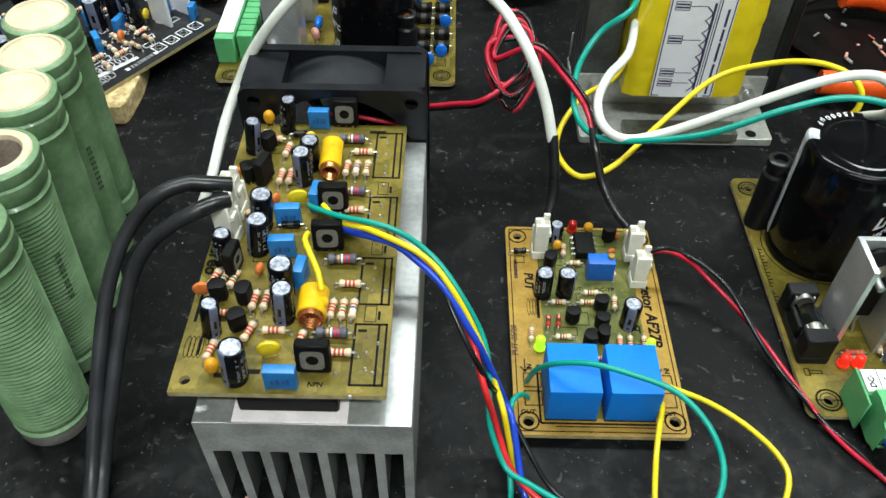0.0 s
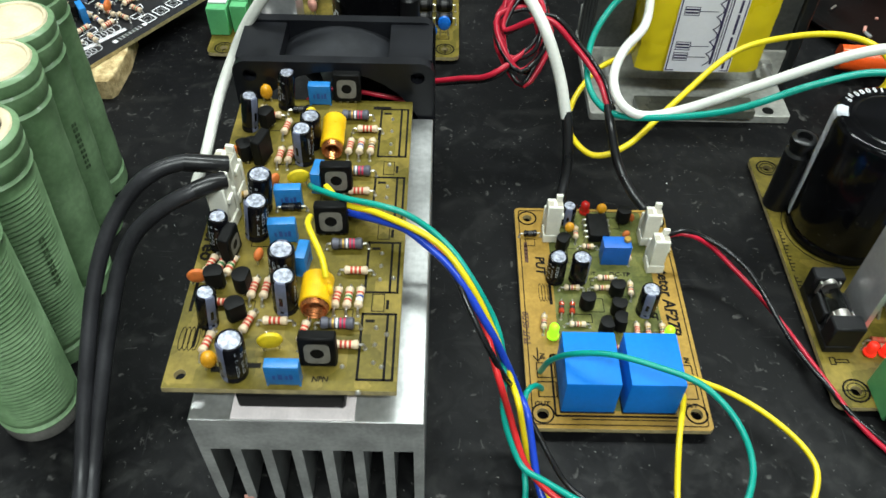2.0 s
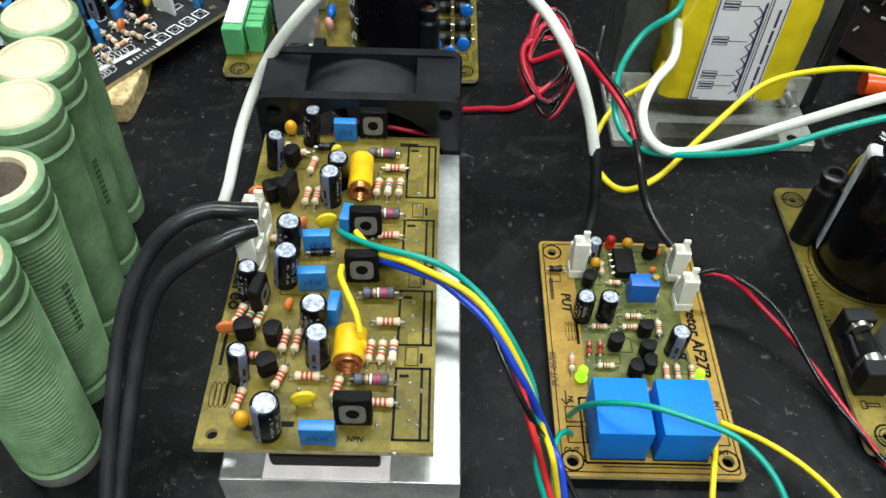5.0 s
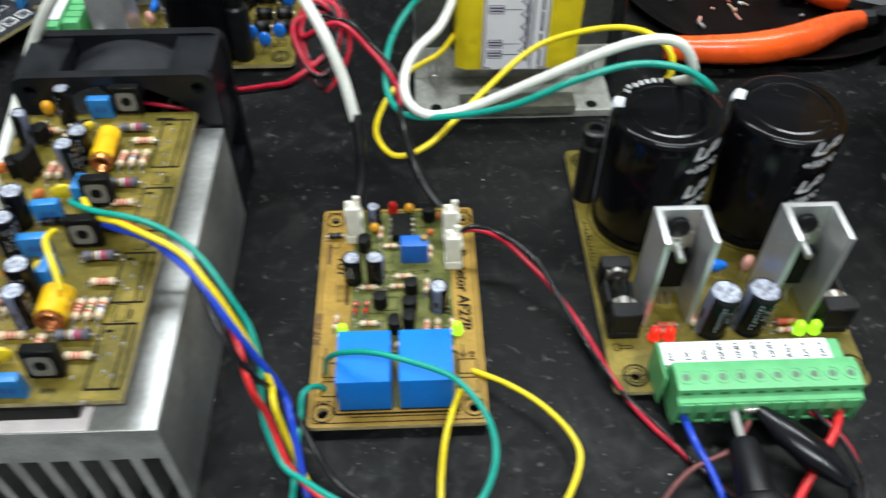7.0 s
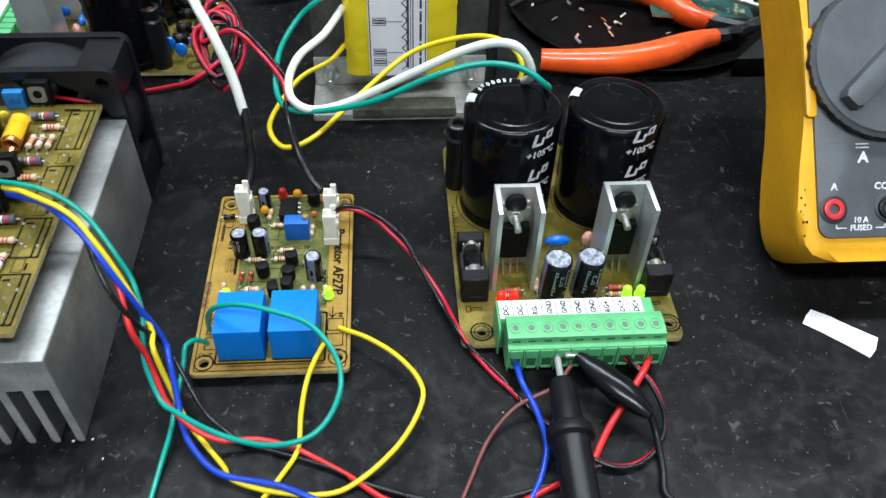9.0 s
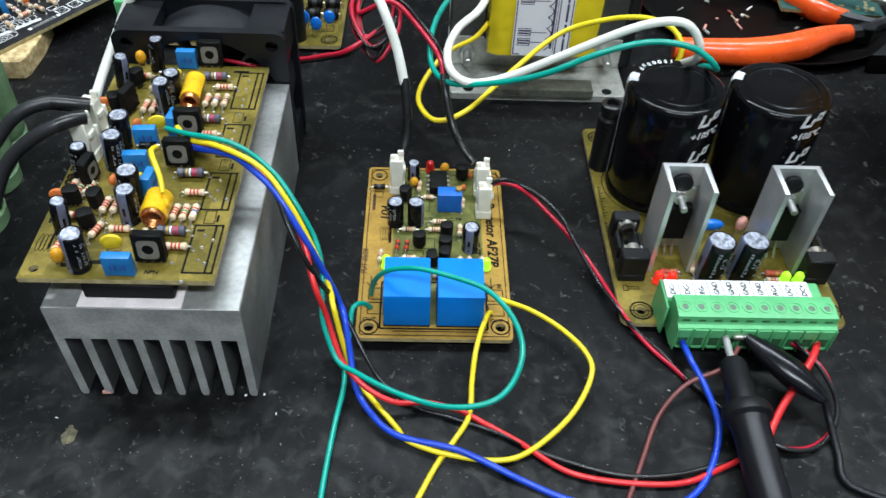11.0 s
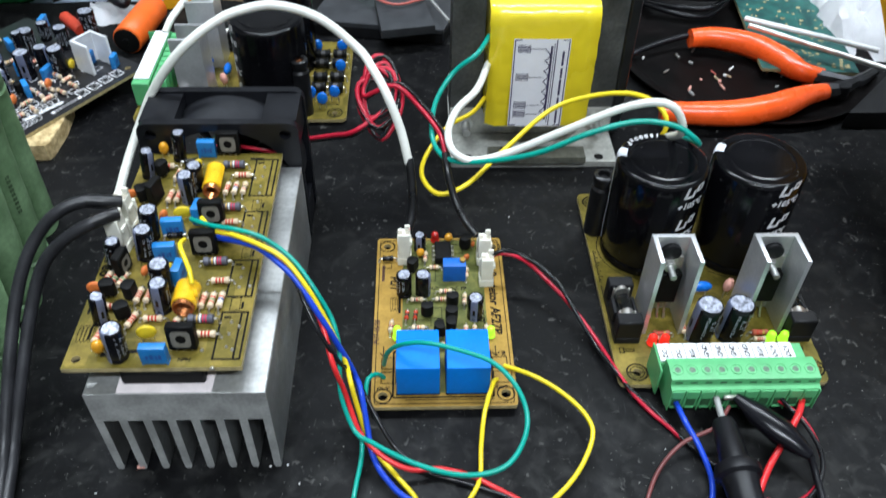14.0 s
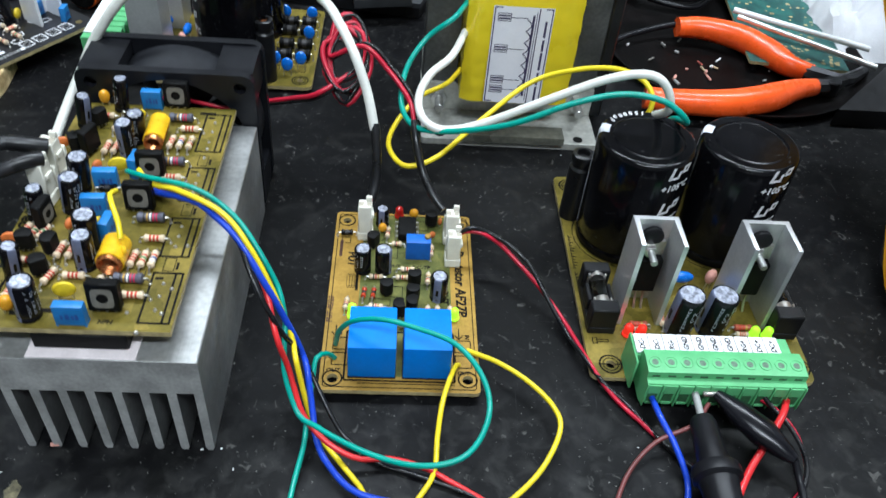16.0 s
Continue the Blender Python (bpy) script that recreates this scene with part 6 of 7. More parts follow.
wire([(54.9, 219.1, 38), (55.6, 212.9, 34.5), (58.3, 206, 26), (62.4, 198.3, 21), (66.2, 194.4, 18)], 1.45, SHRINK, "black shrink-sleeved fan lead entering an ivory plug", "sleeved_lead")
wire([(-39.2, 210.2, 42.7), (-29.7, 216.1, 44.8), (-4.8, 216.3, 40.5), (-7.6, 243.4, 24.7), (-4.8, 248.6, 23.5)], 0.75, W_CRIMSON, "crimson wire passing behind the amplifier board")
# transformer secondaries
wire([(74.6, 270.8, 60), (68.4, 255.8, 60), (59.2, 253.6, 53), (51.6, 243.9, 45), (50, 230.4, 38), (54.9, 217.6, 37), (66.6, 211, 40), (86.8, 204, 49), (106.4, 203.1, 59), (122.3, 204, 63), (135.8, 200.9, 63), (145.2, 200.1, 56), (147.6, 221.5, 42), (149.7, 226.6, 20)], 1.05, W_TEAL, "teal transformer wire looping to the supply board")
wire([(74.4, 268.6, 48), (68.1, 245.4, 50), (59.9, 233.1, 49), (56.1, 224.4, 45), (57.5, 215.6, 42), (64.5, 212.6, 39.5), (77.5, 213.3, 42), (97.7, 210.9, 54), (116.8, 209, 65), (129.1, 207.2, 69), (136.5, 206.4, 66), (140.5, 207.1, 56), (138.8, 222.5, 40), (139.7, 226.6, 15)], 1.5, W_WHITE, "thick white transformer wire looping to the supply board")
wire([(74.1, 270.5, 30), (68.2, 261.8, 28), (56.8, 254.1, 25.5), (48.1, 241.4, 21), (45.9, 226.3, 21), (52.4, 215, 21), (63.9, 217.4, 24), (79.1, 229.3, 32), (98.4, 243.8, 41), (113.9, 243.2, 48), (128.2, 237.4, 53), (137.1, 227.3, 54), (140.1, 222.7, 46), (132.7, 226.7, 28), (132.7, 229.7, 12)], 1.0, W_YELLOW, "yellow transformer wire looping to the supply board")

# ---- oscilloscope probe with its ground clip ----
probe = thing("oscilloscope_probe", "black oscilloscope probe clipped to the green terminal", "probe", 142.4, 96, 0)
pa, pb_ = Vector((-1.2, 17.5, 10.6)), Vector((-2.0, -50.0, 8.0))
bm = bmesh.new()
m = tilt_to(pa, pb_)
lathe(bm, [(0, 0), (0, 3.2), (1.5, 3.8), (15, 4.6), (16, 6.6), (17.2, 7.0), (19.5, 7.0), (20.5, 5.6), (24, 5.2), (69, 5.4), (69, 0)], 26, m)
part("barrel", bm, RUBBER, probe)
bm = bmesh.new()
rod(bm, pa + Vector((0.2, 16.0, 0.8)), pa, 1.1, 10)
part("tip", bm, W_GREY, probe, "grey probe tip")
bm = bmesh.new()
c0, c1 = Vector((5.0, 26.0, 12.0)), Vector((24, 6.0, 8.0))
d = (c1 - c0)
lathe(bm, [(0, 0), (0, 1.5), (d.length * 0.3, 4.2), (d.length * 0.62, 5.0), (d.length * 0.9, 3.0), (d.length, 1.8), (d.length, 0)], 18, tilt_to(c0, c1) @ Matrix.Diagonal((1, 0.75, 1, 1)))
clip = part("clip_boot", bm, BLACK_SLEEVE, probe, "glossy black crocodile clip boot")
bm = bmesh.new()
box(bm, 1.0, 25.0, 11.0, 6.0, 29.0, 12.6, 0.4)
part("clip_jaw", bm, SOLDER, clip, "bare metal jaw")
bm = bmesh.new()
sweep(bm, [c1, c1 + Vector((1.5, -4, -4)), (25.5, -8, 1.6), (24.5, -16, 1.2), (30, -20, 1.2), (40, -25, 1.2), (60, -45, 1.2), (90, -90, 1.2)], 1.1, 10)
part("ground_lead", bm, RUBBER, probe)

# ---- digital multimeter in its yellow holster, propped on its stand ----
meter = thing("multimeter", "grey digital multimeter in worn yellow rubber holster, propped up", "multimeter", 231.5, 172.0, 0)
meter.matrix_basis = pose(223.4 * MM, 148.6 * MM, 22.3 * MM, 42, 0, 0)
bm = bmesh.new()
left = [(14, -0.6), (9, -0.2), (5.2, 1.4), (2.8, 4.8), (1.4, 10), (1.0, 17), (2.2, 30), (4.2, 44), (5.4, 58), (5.4, 76), (4.2, 95), (2, 118), (0, 140), (-1.2, 152), (1, 160), (6, 164)]
o = left + [(66 - x, y) for x, y in reversed(left)]
prism(bm, o, -28, 0, 0, 3.6)
hol = part("holster", bm, HOLSTER, meter, "worn yellow rubber holster with black scuffs")
bm = bmesh.new()
prism(bm, rounded(7.4, 7.2, 60, 158, 4.0), 0.02, 1.0, 0, 0.5)
face = part("front_panel", bm, METER_GREY, meter, "dark grey front panel")
bm = bmesh.new()
prism(bm, rounded(4.6, 47, 8.2, 76.5, 1.2), 0.02, 1.9, 0, 0.8)
part("holster_lug", bm, HOLSTER, hol)
bm = bmesh.new()
cx, cy, cr = 31.0, 65.0, 25.4
n = 96
prism(bm, [(cx + (cr + (0.7 if k % 4 < 2 else 0)) * math.cos(2 * math.pi * k / n), cy + (cr + (0.7 if k % 4 < 2 else 0)) * math.sin(2 * math.pi * k / n)) for k in range(n)], 1.0, 4.4, 0, 0.5)
dial = part("rotary_dial", bm, METER_DARK, meter, "large grey rotary dial with knurled rim")
bm = bmesh.new()
lathe(bm, [(4.42, 24.2), (4.9, 23.8), (5.0, 0)], 64, Matrix.Translation((cx, cy, 0)))
part("dial_face", bm, METER_GREY, dial)
bm = bmesh.new()
kp = [(-21, -2.5), (-19, -4), (21, -4), (23, -2), (23, 2), (21, 4), (-19, 4), (-21, 2.5)]
wa = radians(44)
prism(bm, [(cx + x * math.cos(wa) - y * math.sin(wa), cy + x * math.sin(wa) + y * math.cos(wa)) for x, y in kp], 5.0, 9.5, 0, 1.8)
part("dial_grip", bm, METER_GREY, dial)
for jx, mt in ((12.4, JACK_RED), (31.0, BLACK_PLASTIC)):
    bm = bmesh.new()
    lathe(bm, [(1.0, 4.8), (1.3, 4.4), (1.3, 3.6), (0.9, 3.4)], 24, Matrix.Translation((jx, 16.6, 0)))
    ring = part("jack_surround", bm, METER_DARK, meter)
    bm = bmesh.new()
    lathe(bm, [(1.0, 3.5), (2.0, 3.4), (2.2, 3.0), (2.0, 1.8), (0.6, 1.6), (0.5, 0)], 24, Matrix.Translation((jx, 16.6, 0)))
    part("jack", bm, mt, ring, "red test lead socket" if mt is JACK_RED else "black test lead socket")
bm = bmesh.new()
lettering(bm, "A", 3.2, Matrix.Translation((13.0, 23.0, 1.05)), 0, None, 0.03, "CENTER")
lettering(bm, "10 A", 2.6, Matrix.Translation((21.5, 12.2, 1.05)), 0, None, 0.03, "CENTER")
lettering(bm, "FUSED", 2.6, Matrix.Translation((21.5, 9.6, 1.05)), 0, None, 0.03, "CENTER")
lettering(bm, "CO", 3.2, Matrix.Translation((29.0, 23.0, 1.05)), 0, None, 0.03, "CENTER")
lettering(bm, "A", 5.0, Matrix.Translation((23.2, 32.0, 1.05)), 0, None, 0.03, "CENTER")
for yy in (36.8, 38.0):
    line(bm, [(21.2, yy), (25.2, yy)], 0.4, 1.05)
line(bm, [(13.2, 11.4), (13.2, 10.4), (16.4, 10.4)], 0.35, 1.05)
line(bm, [(26.6, 10.4), (29.6, 10.4), (29.6, 11.4)], 0.35, 1.05)
part("lettering", bm, INK_WHITE, face)
bm = bmesh.new()
random.seed(5)
for k in range(12):
    x, y = random.gauss(3.0, 0.5), random.uniform(8, 24)
    s = random.uniform(0.12, 0.4)
    prism(bm, [(x + s * random.uniform(0.6, 1.2) * math.cos(a), y + 1.5 * s * random.uniform(0.6, 1.2) * math.sin(a)) for a in (0, 1, 2, 3, 4, 5)], 0.02, 0.05)
part("scuff_mark", bm, INK, hol)
bm = bmesh.new()
sx0, sx1 = 12, 54
prism(bm, [(sx0, 60), (sx1, 60), (sx1, 66), (sx0, 66)], -118, -28.1)
bm.transform(Matrix.Translation((0, 60, -28)) @ Matrix.Rotation(radians(-30), 4, "X") @ Matrix.Translation((0, -60, 28)))
for v in bm.verts:
    c = math.cos(radians(42)) * v.co.z + math.sin(radians(42)) * v.co.y + 22.3
    if c < 0.3:
        v.co.z += (0.3 - c) / math.cos(radians(42))
part("tilt_stand", bm, METER_DARK, meter)

# ---- torn paper strip and crumbs on the bench ----
bm = bmesh.new()
prism(bm, [(234.8, 145.9), (240.4, 142.6), (242.8, 140.3), (245.7, 138.1), (252.9, 132.8), (249.9, 127.9), (246.7, 124.9), (240.7, 130.7), (233.8, 136.8), (229.7, 140), (232.1, 143.3)], 0.3, 0.55)
single("paper_scrap", bm, LABEL_WHITE, "torn strip of white paper on the bench", "paper", base=(240, 136, 0.3))
bm = bmesh.new()
q = (-50.5, 91.9, 0)
prism(bm, [(q[0] + 1.9 * math.cos(a * 0.524) * (1 + 0.25 * math.sin(a * 2.3)), q[1] + 3.2 * math.sin(a * 0.524) * (1 + 0.2 * math.cos(a * 1.7))) for a in range(12)], 0.02, 0.12)
single("residue_spot", bm, RESIDUE, "dried tan flux residue spot on the bench", "stain", base=(q[0], q[1], 0))
random.seed(11)
for k in range(26):
    x, y = random.uniform(-89.3, 242.1), random.uniform(84.6, 303.2)
    bm = bmesh.new()
    s = random.uniform(0.14, 0.36)
    lathe(bm, [(0, 0), (0.05, s), (s * 0.6, s * 0.6), (s * 0.7, 0)], 6, Matrix.Translation((x, y, 0)) @ Matrix.Rotation(k, 4, "Z") @ Matrix.Diagonal((1.6, 0.7, 1, 1)))
    single("crumb", bm, BAND_WHITE if k % 3 else CARD, "tiny pale crumb lying on the bench", "debris", "crumbs", base=(x, y, 0))
for x, y, mt, ln, a in ((-43.8, 106.4, PINK, 2.4, 0.1), (-3.2, 106.0, BAND_WHITE, 0.8, 0.4), (2.2, 106.4, BAND_WHITE, 0.6, 1.0)):
    bm = bmesh.new()
    d = Vector((math.cos(a), math.sin(a), 0)) * ln / 2
    rr = 0.6 if mt is PINK else 0.28
    rod(bm, Vector((x, y, rr)) - d, Vector((x, y, rr)) + d, rr, 8)
    single("wire_clipping", bm, mt, "small stripped piece of wire insulation", "debris", "clippings", base=(x, y, 0))

# ---- dark round dish with clippings, and the cutting pliers in it ----
bm = bmesh.new()
lathe(bm, [(0.0, 0), (0.0, 60), (0.8, 63), (4.6, 68), (5.2, 68), (5.2, 67), (1.6, 61), (1.2, 58), (1.2, 0)], 64, Matrix.Translation((221, 352.9, 0)))
single("parts_dish", bm, DISH, "shallow round dark dish littered with wire clippings", "dish", base=(221, 352.9, 0))
random.seed(3)
for k in range(34):
    a, rr = random.uniform(0, 6.28), 52 * math.sqrt(random.random())
    x, y = 206.5 + rr * math.cos(a) * 0.9, 338.5 + rr * math.sin(a) * 0.7
    ln, w = random.uniform(1.2, 5.5), random.uniform(0, 3.14)
    bm = bmesh.new()
    d = Vector((math.cos(w), math.sin(w), 0)) * ln / 2
    rod(bm, Vector((x, y, 2.0)) - d, Vector((x, y, 2.0)) + d, random.uniform(0.4, 0.8), 7)
    single("wire_clipping", bm, WASTE[k % 6], "clipped end of wire lying in the dish", "debris", "clippings", base=(x, y, 1.2))
pl = thing("cutting_pliers", "cutting pliers with bright orange vinyl grips lying open", "pliers", 230, 320, 1.2)


def L(p):
    return p[0] - 230.0, p[1] - 320.0, p[2] - 1.2


def grip(pts, label):
    bm = bmesh.new()
    sweep(bm, [L(p) for p in pts], 6.3, 14, 0, True, 3.0, lambda s: 0.80 + 0.28 * math.sin(min(1, s * 1.6) * 1.6) - 0.42 * max(0, s - 0.72) / 0.28)
    return part("grip", bm, GRIP_ORANGE, pl, label)


grip([(161.3, 291.4, 8), (175.3, 289.6, 8), (197.3, 289.6, 8), (218.5, 295, 8), (237.6, 305, 8), (248.4, 308.4, 8)], "orange vinyl grip")
grip([(192.4, 359.3, 9), (206.6, 359.7, 9), (224.3, 351.5, 9), (236.9, 337.1, 8), (242.4, 326.8, 8), (252.7, 323.7, 7)], "orange vinyl grip")
bm = bmesh.new()
sweep(bm, [L((246.9, 310, 7)), L((256.5, 311.8, 7)), L((271.5, 321.3, 7)), L((284.7, 332.7, 6))], 4.6, 8, 0, True, 3.0, lambda s: 1.0 - 0.6 * s)
sweep(bm, [L((249.1, 323.9, 7)), L((256.7, 320.4, 7)), L((268.5, 318.1, 7)), L((283.3, 329.4, 6))], 4.6, 8, 0, True, 3.0, lambda s: 1.0 - 0.6 * s)
part("jaw", bm, TOOL_STEEL, pl, "dark steel jaws")
bm = bmesh.new()
q = L((257.9, 311.3, 9))
rod(bm, (q[0], q[1], 2), (q[0], q[1], 9.5), 4.0, 16)
part("pivot", bm, TOOL_STEEL, pl)

# ---- black board propped on a piece of cork ----
bm = bmesh.new()
prism(bm, [(-136, 266.6), (-131.8, 265.6), (-123.4, 265.8), (-121.9, 268.6), (-121, 284.3), (-122.6, 301.3), (-128.3, 311.9), (-149.2, 305.8), (-152.3, 279.4)], 0, 8.2, 0, 0.8)
single("cork_block", bm, CORK, "broken piece of cork propping a circuit board", "cork", base=(-125, 280, 0))
def on_board(p):
    """A place of the bench to the black board's own."""
    c, s = math.cos(radians(56.2)), math.sin(radians(56.2))
    x, y = p[0] + 127.5, p[1] - 264.5
    return x * c + y * s, y * c - x * s


bb = thing("black_circuit_board", "populated black circuit board with white legend propped on cork", "circuit board", -134.4, 268.4, 8.2, 56.2)
bm = drilled_board(rounded(-55, 0, 74, 92, 1.5), [(68, 6, 1.6)], 0.2, 1.8)
board = part("circuit_board", bm, [PCB_BLACK, PCB_EDGE], bb, "black circuit board")
silk = bmesh.new()
for k in range(5):
    line(silk, [(4 + 2.6 * k + 2.2 * math.cos(a * 0.524), 6.6 + 2.0 * math.sin(a * 0.524)) for a in range(12)], 0.3, 1.83, 0.05, 0, True)
la, lb = Vector(on_board((-129.8, 279.5, 10))), Vector(on_board((-118, 293.4, 10)))
line(silk, [tuple(la), tuple(lb)], 1.9, 1.83)
for k in range(6):
    c = la.lerp(lb, (k + 0.3) / 6) + Vector((0.6, 3.6))
    line(silk, [(c.x + 2.4 * math.cos(a * 0.524), c.y + 2.8 * math.sin(a * 0.524)) for a in range(12)], 0.4, 1.83, 0.05, 0, True)
for k in range(4):
    line(silk, [(38 + 7 * k, 4.0), (43 + 7 * k, 4.0), (43 + 7 * k, 9.5), (38 + 7 * k, 9.5)], 0.55, 1.83, 0.05, 0, True)
    ring_print(silk, 40.5 + 7 * k, 6.7, 1.4, 0.5, 1.83)
for k in range(9):
    line(silk, [(22 + 1.7 * k, 4.5), (23.0 + 1.7 * k, 4.5)], 2.0, 1.83)
random.seed(8)
for k in range(60):
    x, y = random.uniform(-20, 68), random.uniform(10, 60)
    line(silk, [(x, y), (x + random.uniform(2, 5), y), (x + 4, y + 3), (x, y + 3)], 0.4, 1.83, 0.05, 0, True)
part("printed_legend", silk, INK_WHITE, board)
for k in range(24):
    x, y = -14 + (k % 8) * 8 + random.uniform(-1.5, 1.5), 13 + (k // 8) * 7 + random.uniform(-1.5, 1.5)
    resistor(bb, x, y, 1.8, random.choice((0, 90, 80)), k, 5.6, 1.1)
for x, y, r, h in ((20, 38, 3.6, 12), (28, 52, 4.2, 13), (8, 44, 3.0, 10), (46, 40, 3.4, 12), (-6, 36, 4, 13), (2, 60, 4.5, 14)):
    electrolytic(bb, x, y, 1.8, r, h, 30)
for x, y, mt in ((16, 24, ORANGE_CER), (34, 22, ORANGE_CER), (-2, 24, AMBER), (52, 27, YELLOW_CER)):
    disc_capacitor(bb, x, y, 1.8, 30, 2.5, mt)
for x, y in ((12, 50), (40, 30), (60, 24)):
    film_box(bb, x, y, 1.8, 20)
for x, y in ((24, 30), (2, 34), (10, 30)):
    small_transistor(bb, x, y, 1.8, 40)
bm = bmesh.new()
prism(bm, [(54, 14), (55.3, 14), (55.3, 24.7), (65.7, 24.7), (65.7, 14), (67, 14), (67, 26), (54, 26)], 1.9, 17.5, 0, 0.2)
part("heat_sink_channel", bm, ALU_PALE, bb, "satin aluminium channel")
bm = bmesh.new()

ra, rb = on_board((-138.9, 370.3, 16)), on_board((-125.8, 355.8, 15))
rod(bm, (*ra, 5.6), (*rb, 5.6), 3.2, 14)
part("red_capacitor", bm, BAND_RED, bb)
for p, er, eh in (((-147, 339.2, 10), 4.0, 13), ((-131.5, 344.5, 10), 3.6, 12), ((-122.8, 360, 10), 4.2, 13), ((-144, 352.8, 10), 3.0, 10)):
    electrolytic(bb, *on_board(p), 1.8, er, eh, 200)
film_box(bb, *on_board((-148.7, 364.7, 10)), 1.8, 30)
film_box(bb, *on_board((-100.8, 325.8, 10)), 1.8, 30, 5.0)
for k in range(42):
    x, y = -14 + (k % 7) * 10 + random.uniform(-2, 2), 28 + (k // 7) * 10 + random.uniform(-2, 2)
    if 48 < x < 70 and y < 32:
        continue
    if k % 3 == 0:
        electrolytic(bb, x, y, 1.8, random.choice((2.6, 3.2, 4.0)), random.choice((10, 12, 14)), random.uniform(0, 360))
    elif k % 3 == 1:
        film_box(bb, x, y, 1.8, random.uniform(0, 90))
    else:
        resistor(bb, x, y, 1.8, random.uniform(0, 180), k)
bm = bmesh.new()
p, q = Vector((-110.2, 358.7, 8.0)), Vector((-104.5, 397.5, 8.0))
h = (q - p).length
lathe(bm, [(0, 0), (0, 6.6), (0.6, 7.6), (2.2, 7.9), (3.0, 7.4), (3.8, 7.9), (h - 1.5, 7.9), (h, 6.8), (h, 0)], 26, tilt_to(p, q))
oc = thing("orange_capacitor", "orange sleeved capacitor can lying on its side", "capacitor", -106.8, 375, 0)
bm.transform(Matrix.Translation((106.8, -375, 0)))
part("sleeve", bm, ORANGE_CAP, oc)
bm = bmesh.new()
lathe(bm, [(-0.1, 7.0), (-0.6, 5.6), (-0.6, 2), (-1.4, 1.6), (-1.4, 0)], 20, tilt_to(p, q))
bm.transform(Matrix.Translation((106.8, -375, 0)))
part("end_seal", bm, EPOXY, oc)

# ---- things at the back of the bench ----
bm = bmesh.new()
lathe(bm, [(0, 0), (0, 18), (2, 20), (30, 20.5), (34, 19.4), (38, 20.5), (64, 20), (78, 11), (84, 8.5), (96, 8), (96, 0)], 32, Matrix.Translation((-242, 414, 21)) @ Matrix.Rotation(radians(87), 4, "Y"))
single("bottle", bm, BOTTLE_GREEN, "green plastic bottle lying on its side", "bottle", base=(-165, 435, 2))
# flat yellow block in place of a ring-shaped roll of tape
bm = bmesh.new()
prism(bm, [(-102.3, 408.4), (-88.6, 411.4), (-85, 455.5), (-82.1, 498.5), (-118.5, 499.3), (-114.9, 456)], 0.5, 9, 0, 2.5)
single("tape_pack", bm, HOLSTER, "flat yellow block standing in for a roll of tape at the back", "pack", base=(-82, 420, 0.5))
random.seed(21)


def crumple(name, x0, y0, x1, y1, h, material, label, category, seed, nx=18):
    bm = bmesh.new()
    grid = []
    for i in range(nx + 1):
        row = []
        for j in range(nx + 1):
            u, v = i / nx, j / nx
            edge = min(1, 5 * min(u, 1 - u, v, 1 - v))
            x = x0 + (x1 - x0) * u + 4 * noise.noise((u * 3, v * 3, seed))
            y = y0 + (y1 - y0) * v + 4 * noise.noise((u * 3, v * 3, seed + 9))
            z = 0.4 + edge * h * (0.55 + 0.75 * noise.noise((u * 4, v * 4, seed + 3)) + 0.3 * noise.noise((u * 11, v * 11, seed)))
            row.append(bm.verts.new((x, y, max(0.4, z))))
        grid.append(row)
    fs = [bm.faces.new((grid[i][j], grid[i + 1][j], grid[i + 1][j + 1], grid[i][j + 1])) for i in range(nx) for j in range(nx)]
    for f in fs:
        f.smooth = True
    bmesh.ops.solidify(bm, geom=fs, thickness=0.3)
    return single(name, bm, material, label, category, base=((x0 + x1) / 2, (y0 + y1) / 2, 0.4))


crumple("cloth", -195, 418, -72, 590, 10, CLOTH, "crumpled pale blue cloth at the back", "cloth", 2)
crumple("plastic_bag", -148, 391, -120, 414, 7, TISSUE, "crumpled scrap of white plastic bag behind the board", "bag", 11, 12)
crumple("tissue", 262, 350, 334, 432, 27, TISSUE, "crumpled white tissue behind the pliers", "tissue", 5)
crumple("tissue", 243, 428, 290, 470, 18, TISSUE, "small crumpled white tissue at the back", "tissue", 7)
bm = bmesh.new()
prism(bm, [(-85.9, 423.4), (-47.5, 417.2), (31.2, 442.8), (34.6, 518), (-61.6, 531.3)], 0.2, 3.0, 0, 0.4)
single("card_sheet", bm, CARD, "piece of brown card lying at the back", "card", base=(-20, 430, 0.2))
pbox = thing("plastic_box", "flat black plastic box with a lid lying at the back", "box", 27, 400, 0)
corners = [(-14.8, 380.9), (58.3, 369.1), (83.6, 441.8), (4, 453.9)]
cx, cy = sum(p[0] for p in corners) / 4, sum(p[1] for p in corners) / 4
bm = bmesh.new()
prism(bm, [(x - 27, y - 400) for x, y in corners], 0.3, 6.0, 0, 0.4)
part("body", bm, BLACK_PLASTIC, pbox)
bm = bmesh.new()
prism(bm, [(cx + (x - cx) * 1.015 - 27, cy + (y - cy) * 1.015 - 400) for x, y in corners], 6.2, 9.0, 0, 1.0)
part("lid", bm, METER_DARK, pbox)
bm = bmesh.new()
prism(bm, [(25.2, 358.9), (54.2, 364.9), (47.4, 401.5), (20.3, 395.5)], 9.2, 14, 0, 1.2)
single("adapter", bm, METER_DARK, "small black block lying on the box", "adapter", base=(40, 372, 9.2))
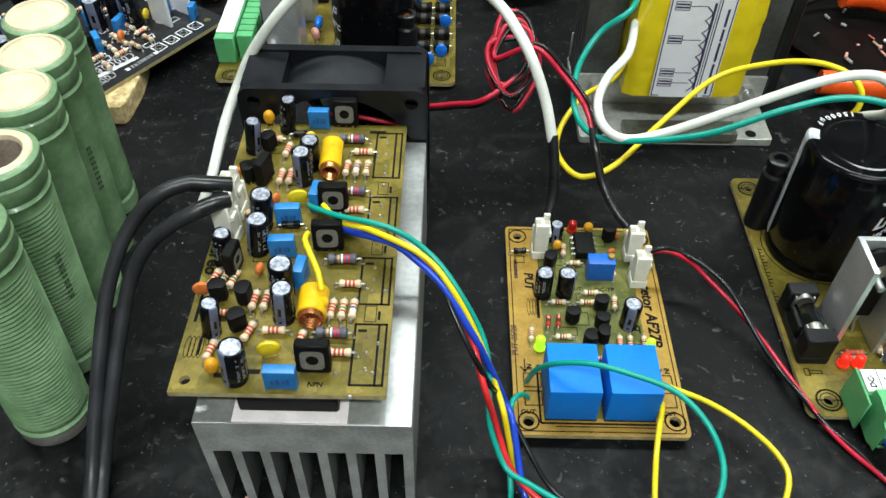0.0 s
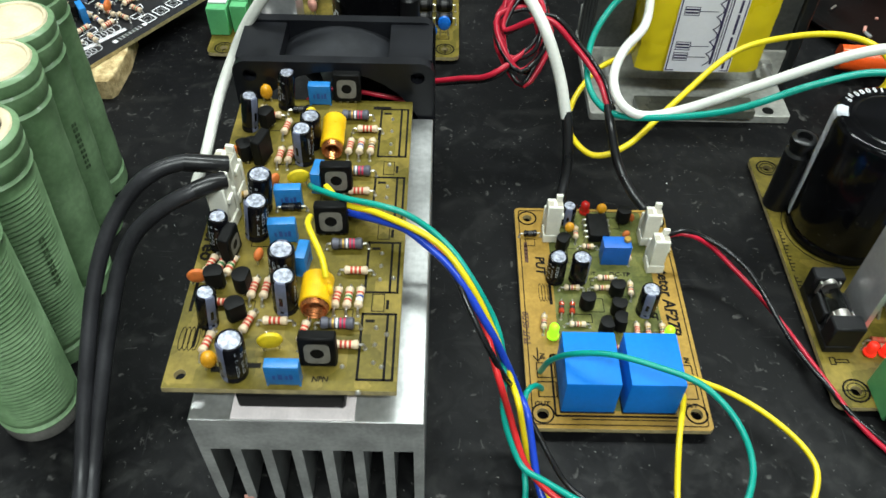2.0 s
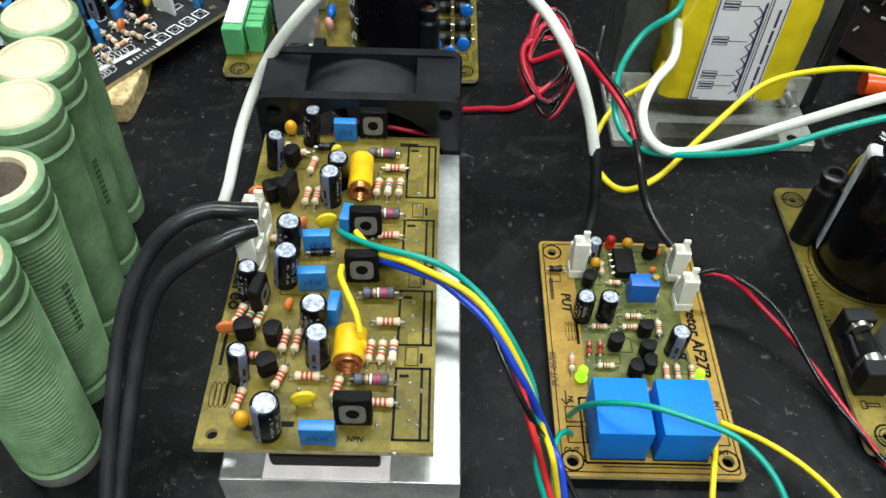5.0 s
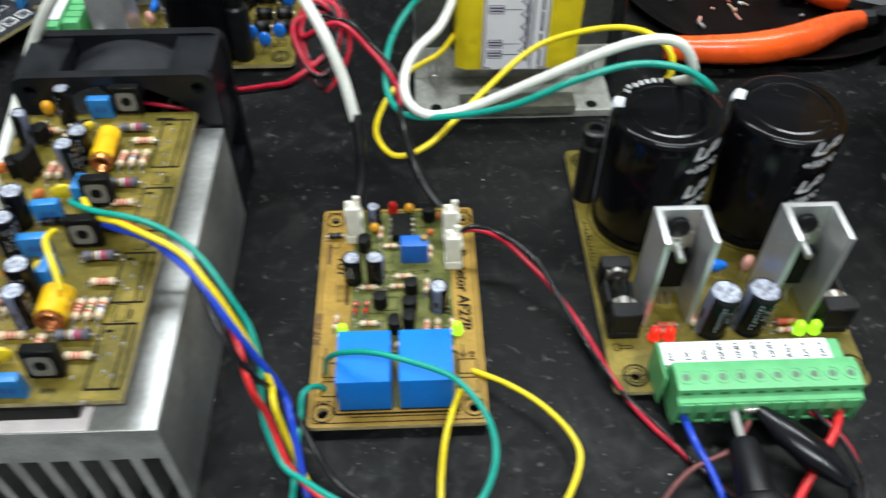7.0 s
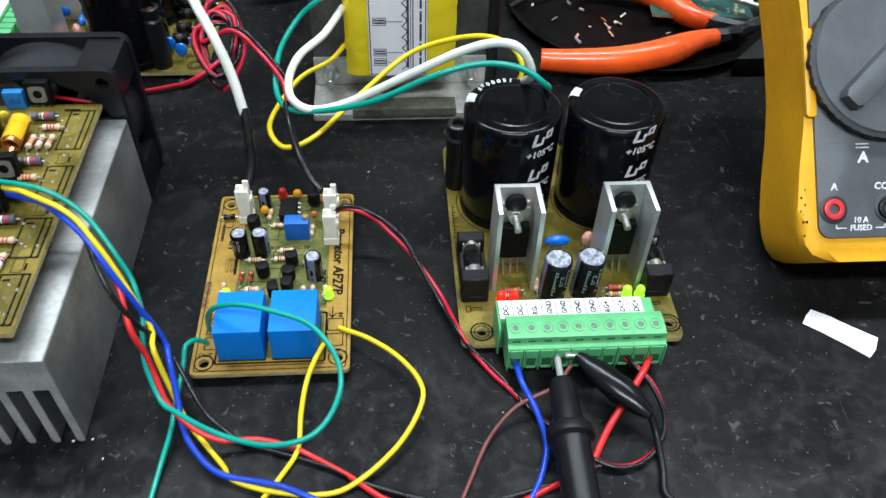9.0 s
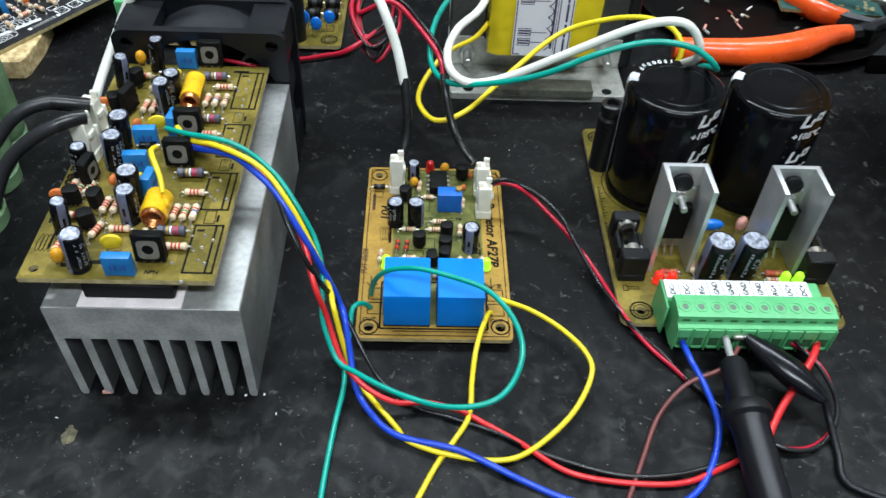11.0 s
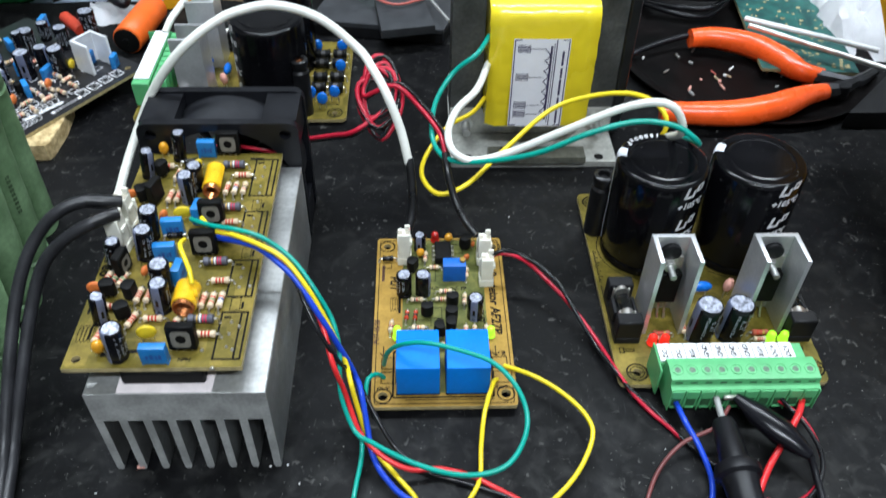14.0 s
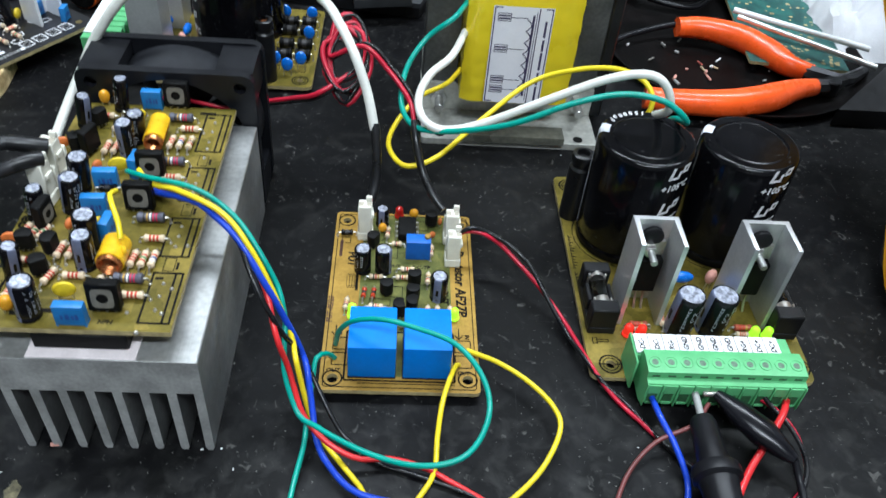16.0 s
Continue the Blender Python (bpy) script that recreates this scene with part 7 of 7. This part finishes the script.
wire([(-21.9, 441.5, 12), (-17.6, 427.2, 8), (-3.4, 416.5, 6), (14.2, 404.6, 10), (27.3, 414.1, 14)], 1.2, W_GREEN, "green wire curling at the back")
wire([(-17.5, 429.1, 16), (4.6, 410.4, 16), (28.1, 385.9, 16), (44, 388.7, 16), (62.7, 406.3, 14)], 0.7, W_PINK, "thin faded red wire at the back")
wire([(34.7, 431.7, 18), (47.3, 400.5, 17), (61.6, 367.5, 15)], 0.8, W_GREY, "pale grey wire at the back")
wire([(39.9, 427.2, 20), (53.7, 416.9, 18), (66.9, 405.7, 16)], 1.2, W_YELLOW, "short yellow wire at the back")
wire([(-87, 353.6, 16), (-84.6, 359.5, 20), (-83.1, 371.9, 20), (-83, 386.1, 18)], 1.9, W_WHITE, "short white sleeve on a wire at the terminal")
wire([(-83.2, 384.1, 18), (-81.7, 397.6, 19), (-81.5, 420.5, 18), (-85.5, 461.3, 14)], 1.1, W_YELLOW, "yellow wire running from the terminal to the back")
wire([(-159.8, 396.6, 14), (-141.8, 410.1, 14), (-120, 393.1, 12), (-129, 421.1, 12), (-154.6, 439.7, 12), (-176.4, 444, 12)], 3.0, RUBBER, "thick black cable lying at the back", "cable")
# coil of black lead beside the transformer
pts = []
for k in range(60):
    a = k * 0.45
    pts.append((202 + (32 + 4 * math.sin(k * 0.9)) * math.cos(a), 418 + (24 + 4 * math.sin(k * 1.3)) * math.sin(a), 4 + 0.25 * k + 1.5 * math.sin(k)))
wire(pts, 1.7, RUBBER, "black test lead wound in a loose coil", "test_lead")
wire([(153.3, 343.8, 5), (166.7, 353.6, 6), (186.9, 361.8, 8), (202.8, 364.2, 10)], 1.6, RUBBER, "black lead leaving the coil", "test_lead")
wire([(287.2, 419.4, 20), (296.3, 407.8, 20), (318.4, 411.5, 20), (339.1, 426.7, 20)], 1.5, W_RED, "red test lead at the back", "test_lead")
wire([(176.1, 418.8, 14), (178.9, 404.7, 12)], 1.5, W_RED, "short red lead end", "test_lead")
gb = thing("scrap_circuit_board", "green scrap circuit board with bare solder pads", "circuit board", 254.7, 376.8, 0.0, -6)
bm = drilled_board(rounded(-26, -48, 24, 44, 1), [(-22, 38, 1.5)], 5.6, 7.2)
sb = part("circuit_board", bm, [PCB_TEAL, PCB_EDGE], gb)
bm = bmesh.new()
random.seed(9)
for k in range(110):
    x, y = random.uniform(-24, 22), random.uniform(-45, 42)
    s = random.uniform(0.4, 1.1)
    prism(bm, [(x - s, y - s), (x + s, y - s), (x + s, y + s), (x - s, y + s)], 7.21, 7.32)
tagged(part("solder_pads", bm, [PCB_EDGE], sb), kind="stuff")
for sx, sy in ((-22, -44), (20, -44), (-22, 32), (20, 40)):
    bm = bmesh.new()
    rod(bm, (sx, sy, 0.0), (sx, sy, 5.7), 1.8, 10)
    part("spacer", bm, BLACK_PLASTIC, gb)
for k, (p, q) in enumerate((((223.2, 368.6, 16), (285.4, 337.6, 14)), ((223.1, 361, 16), (282.6, 321.3, 13)))):
    bm = bmesh.new()
    rod(bm, p, q, 1.5, 12)
    single("metal_rod", bm, STEEL if k else BAND_WHITE, "thin bright metal rod resting across the board", "rod", "rods", base=p)
bm = bmesh.new()
prism(bm, [(251.3, 288.4), (347.8, 288.6), (364.4, 343.1), (302.6, 340.7)], 0.2, 9, 0, 2.0)
single("instrument_case", bm, BLACK_PLASTIC, "black plastic case lying behind the multimeter", "case", base=(310, 310, 0.2))
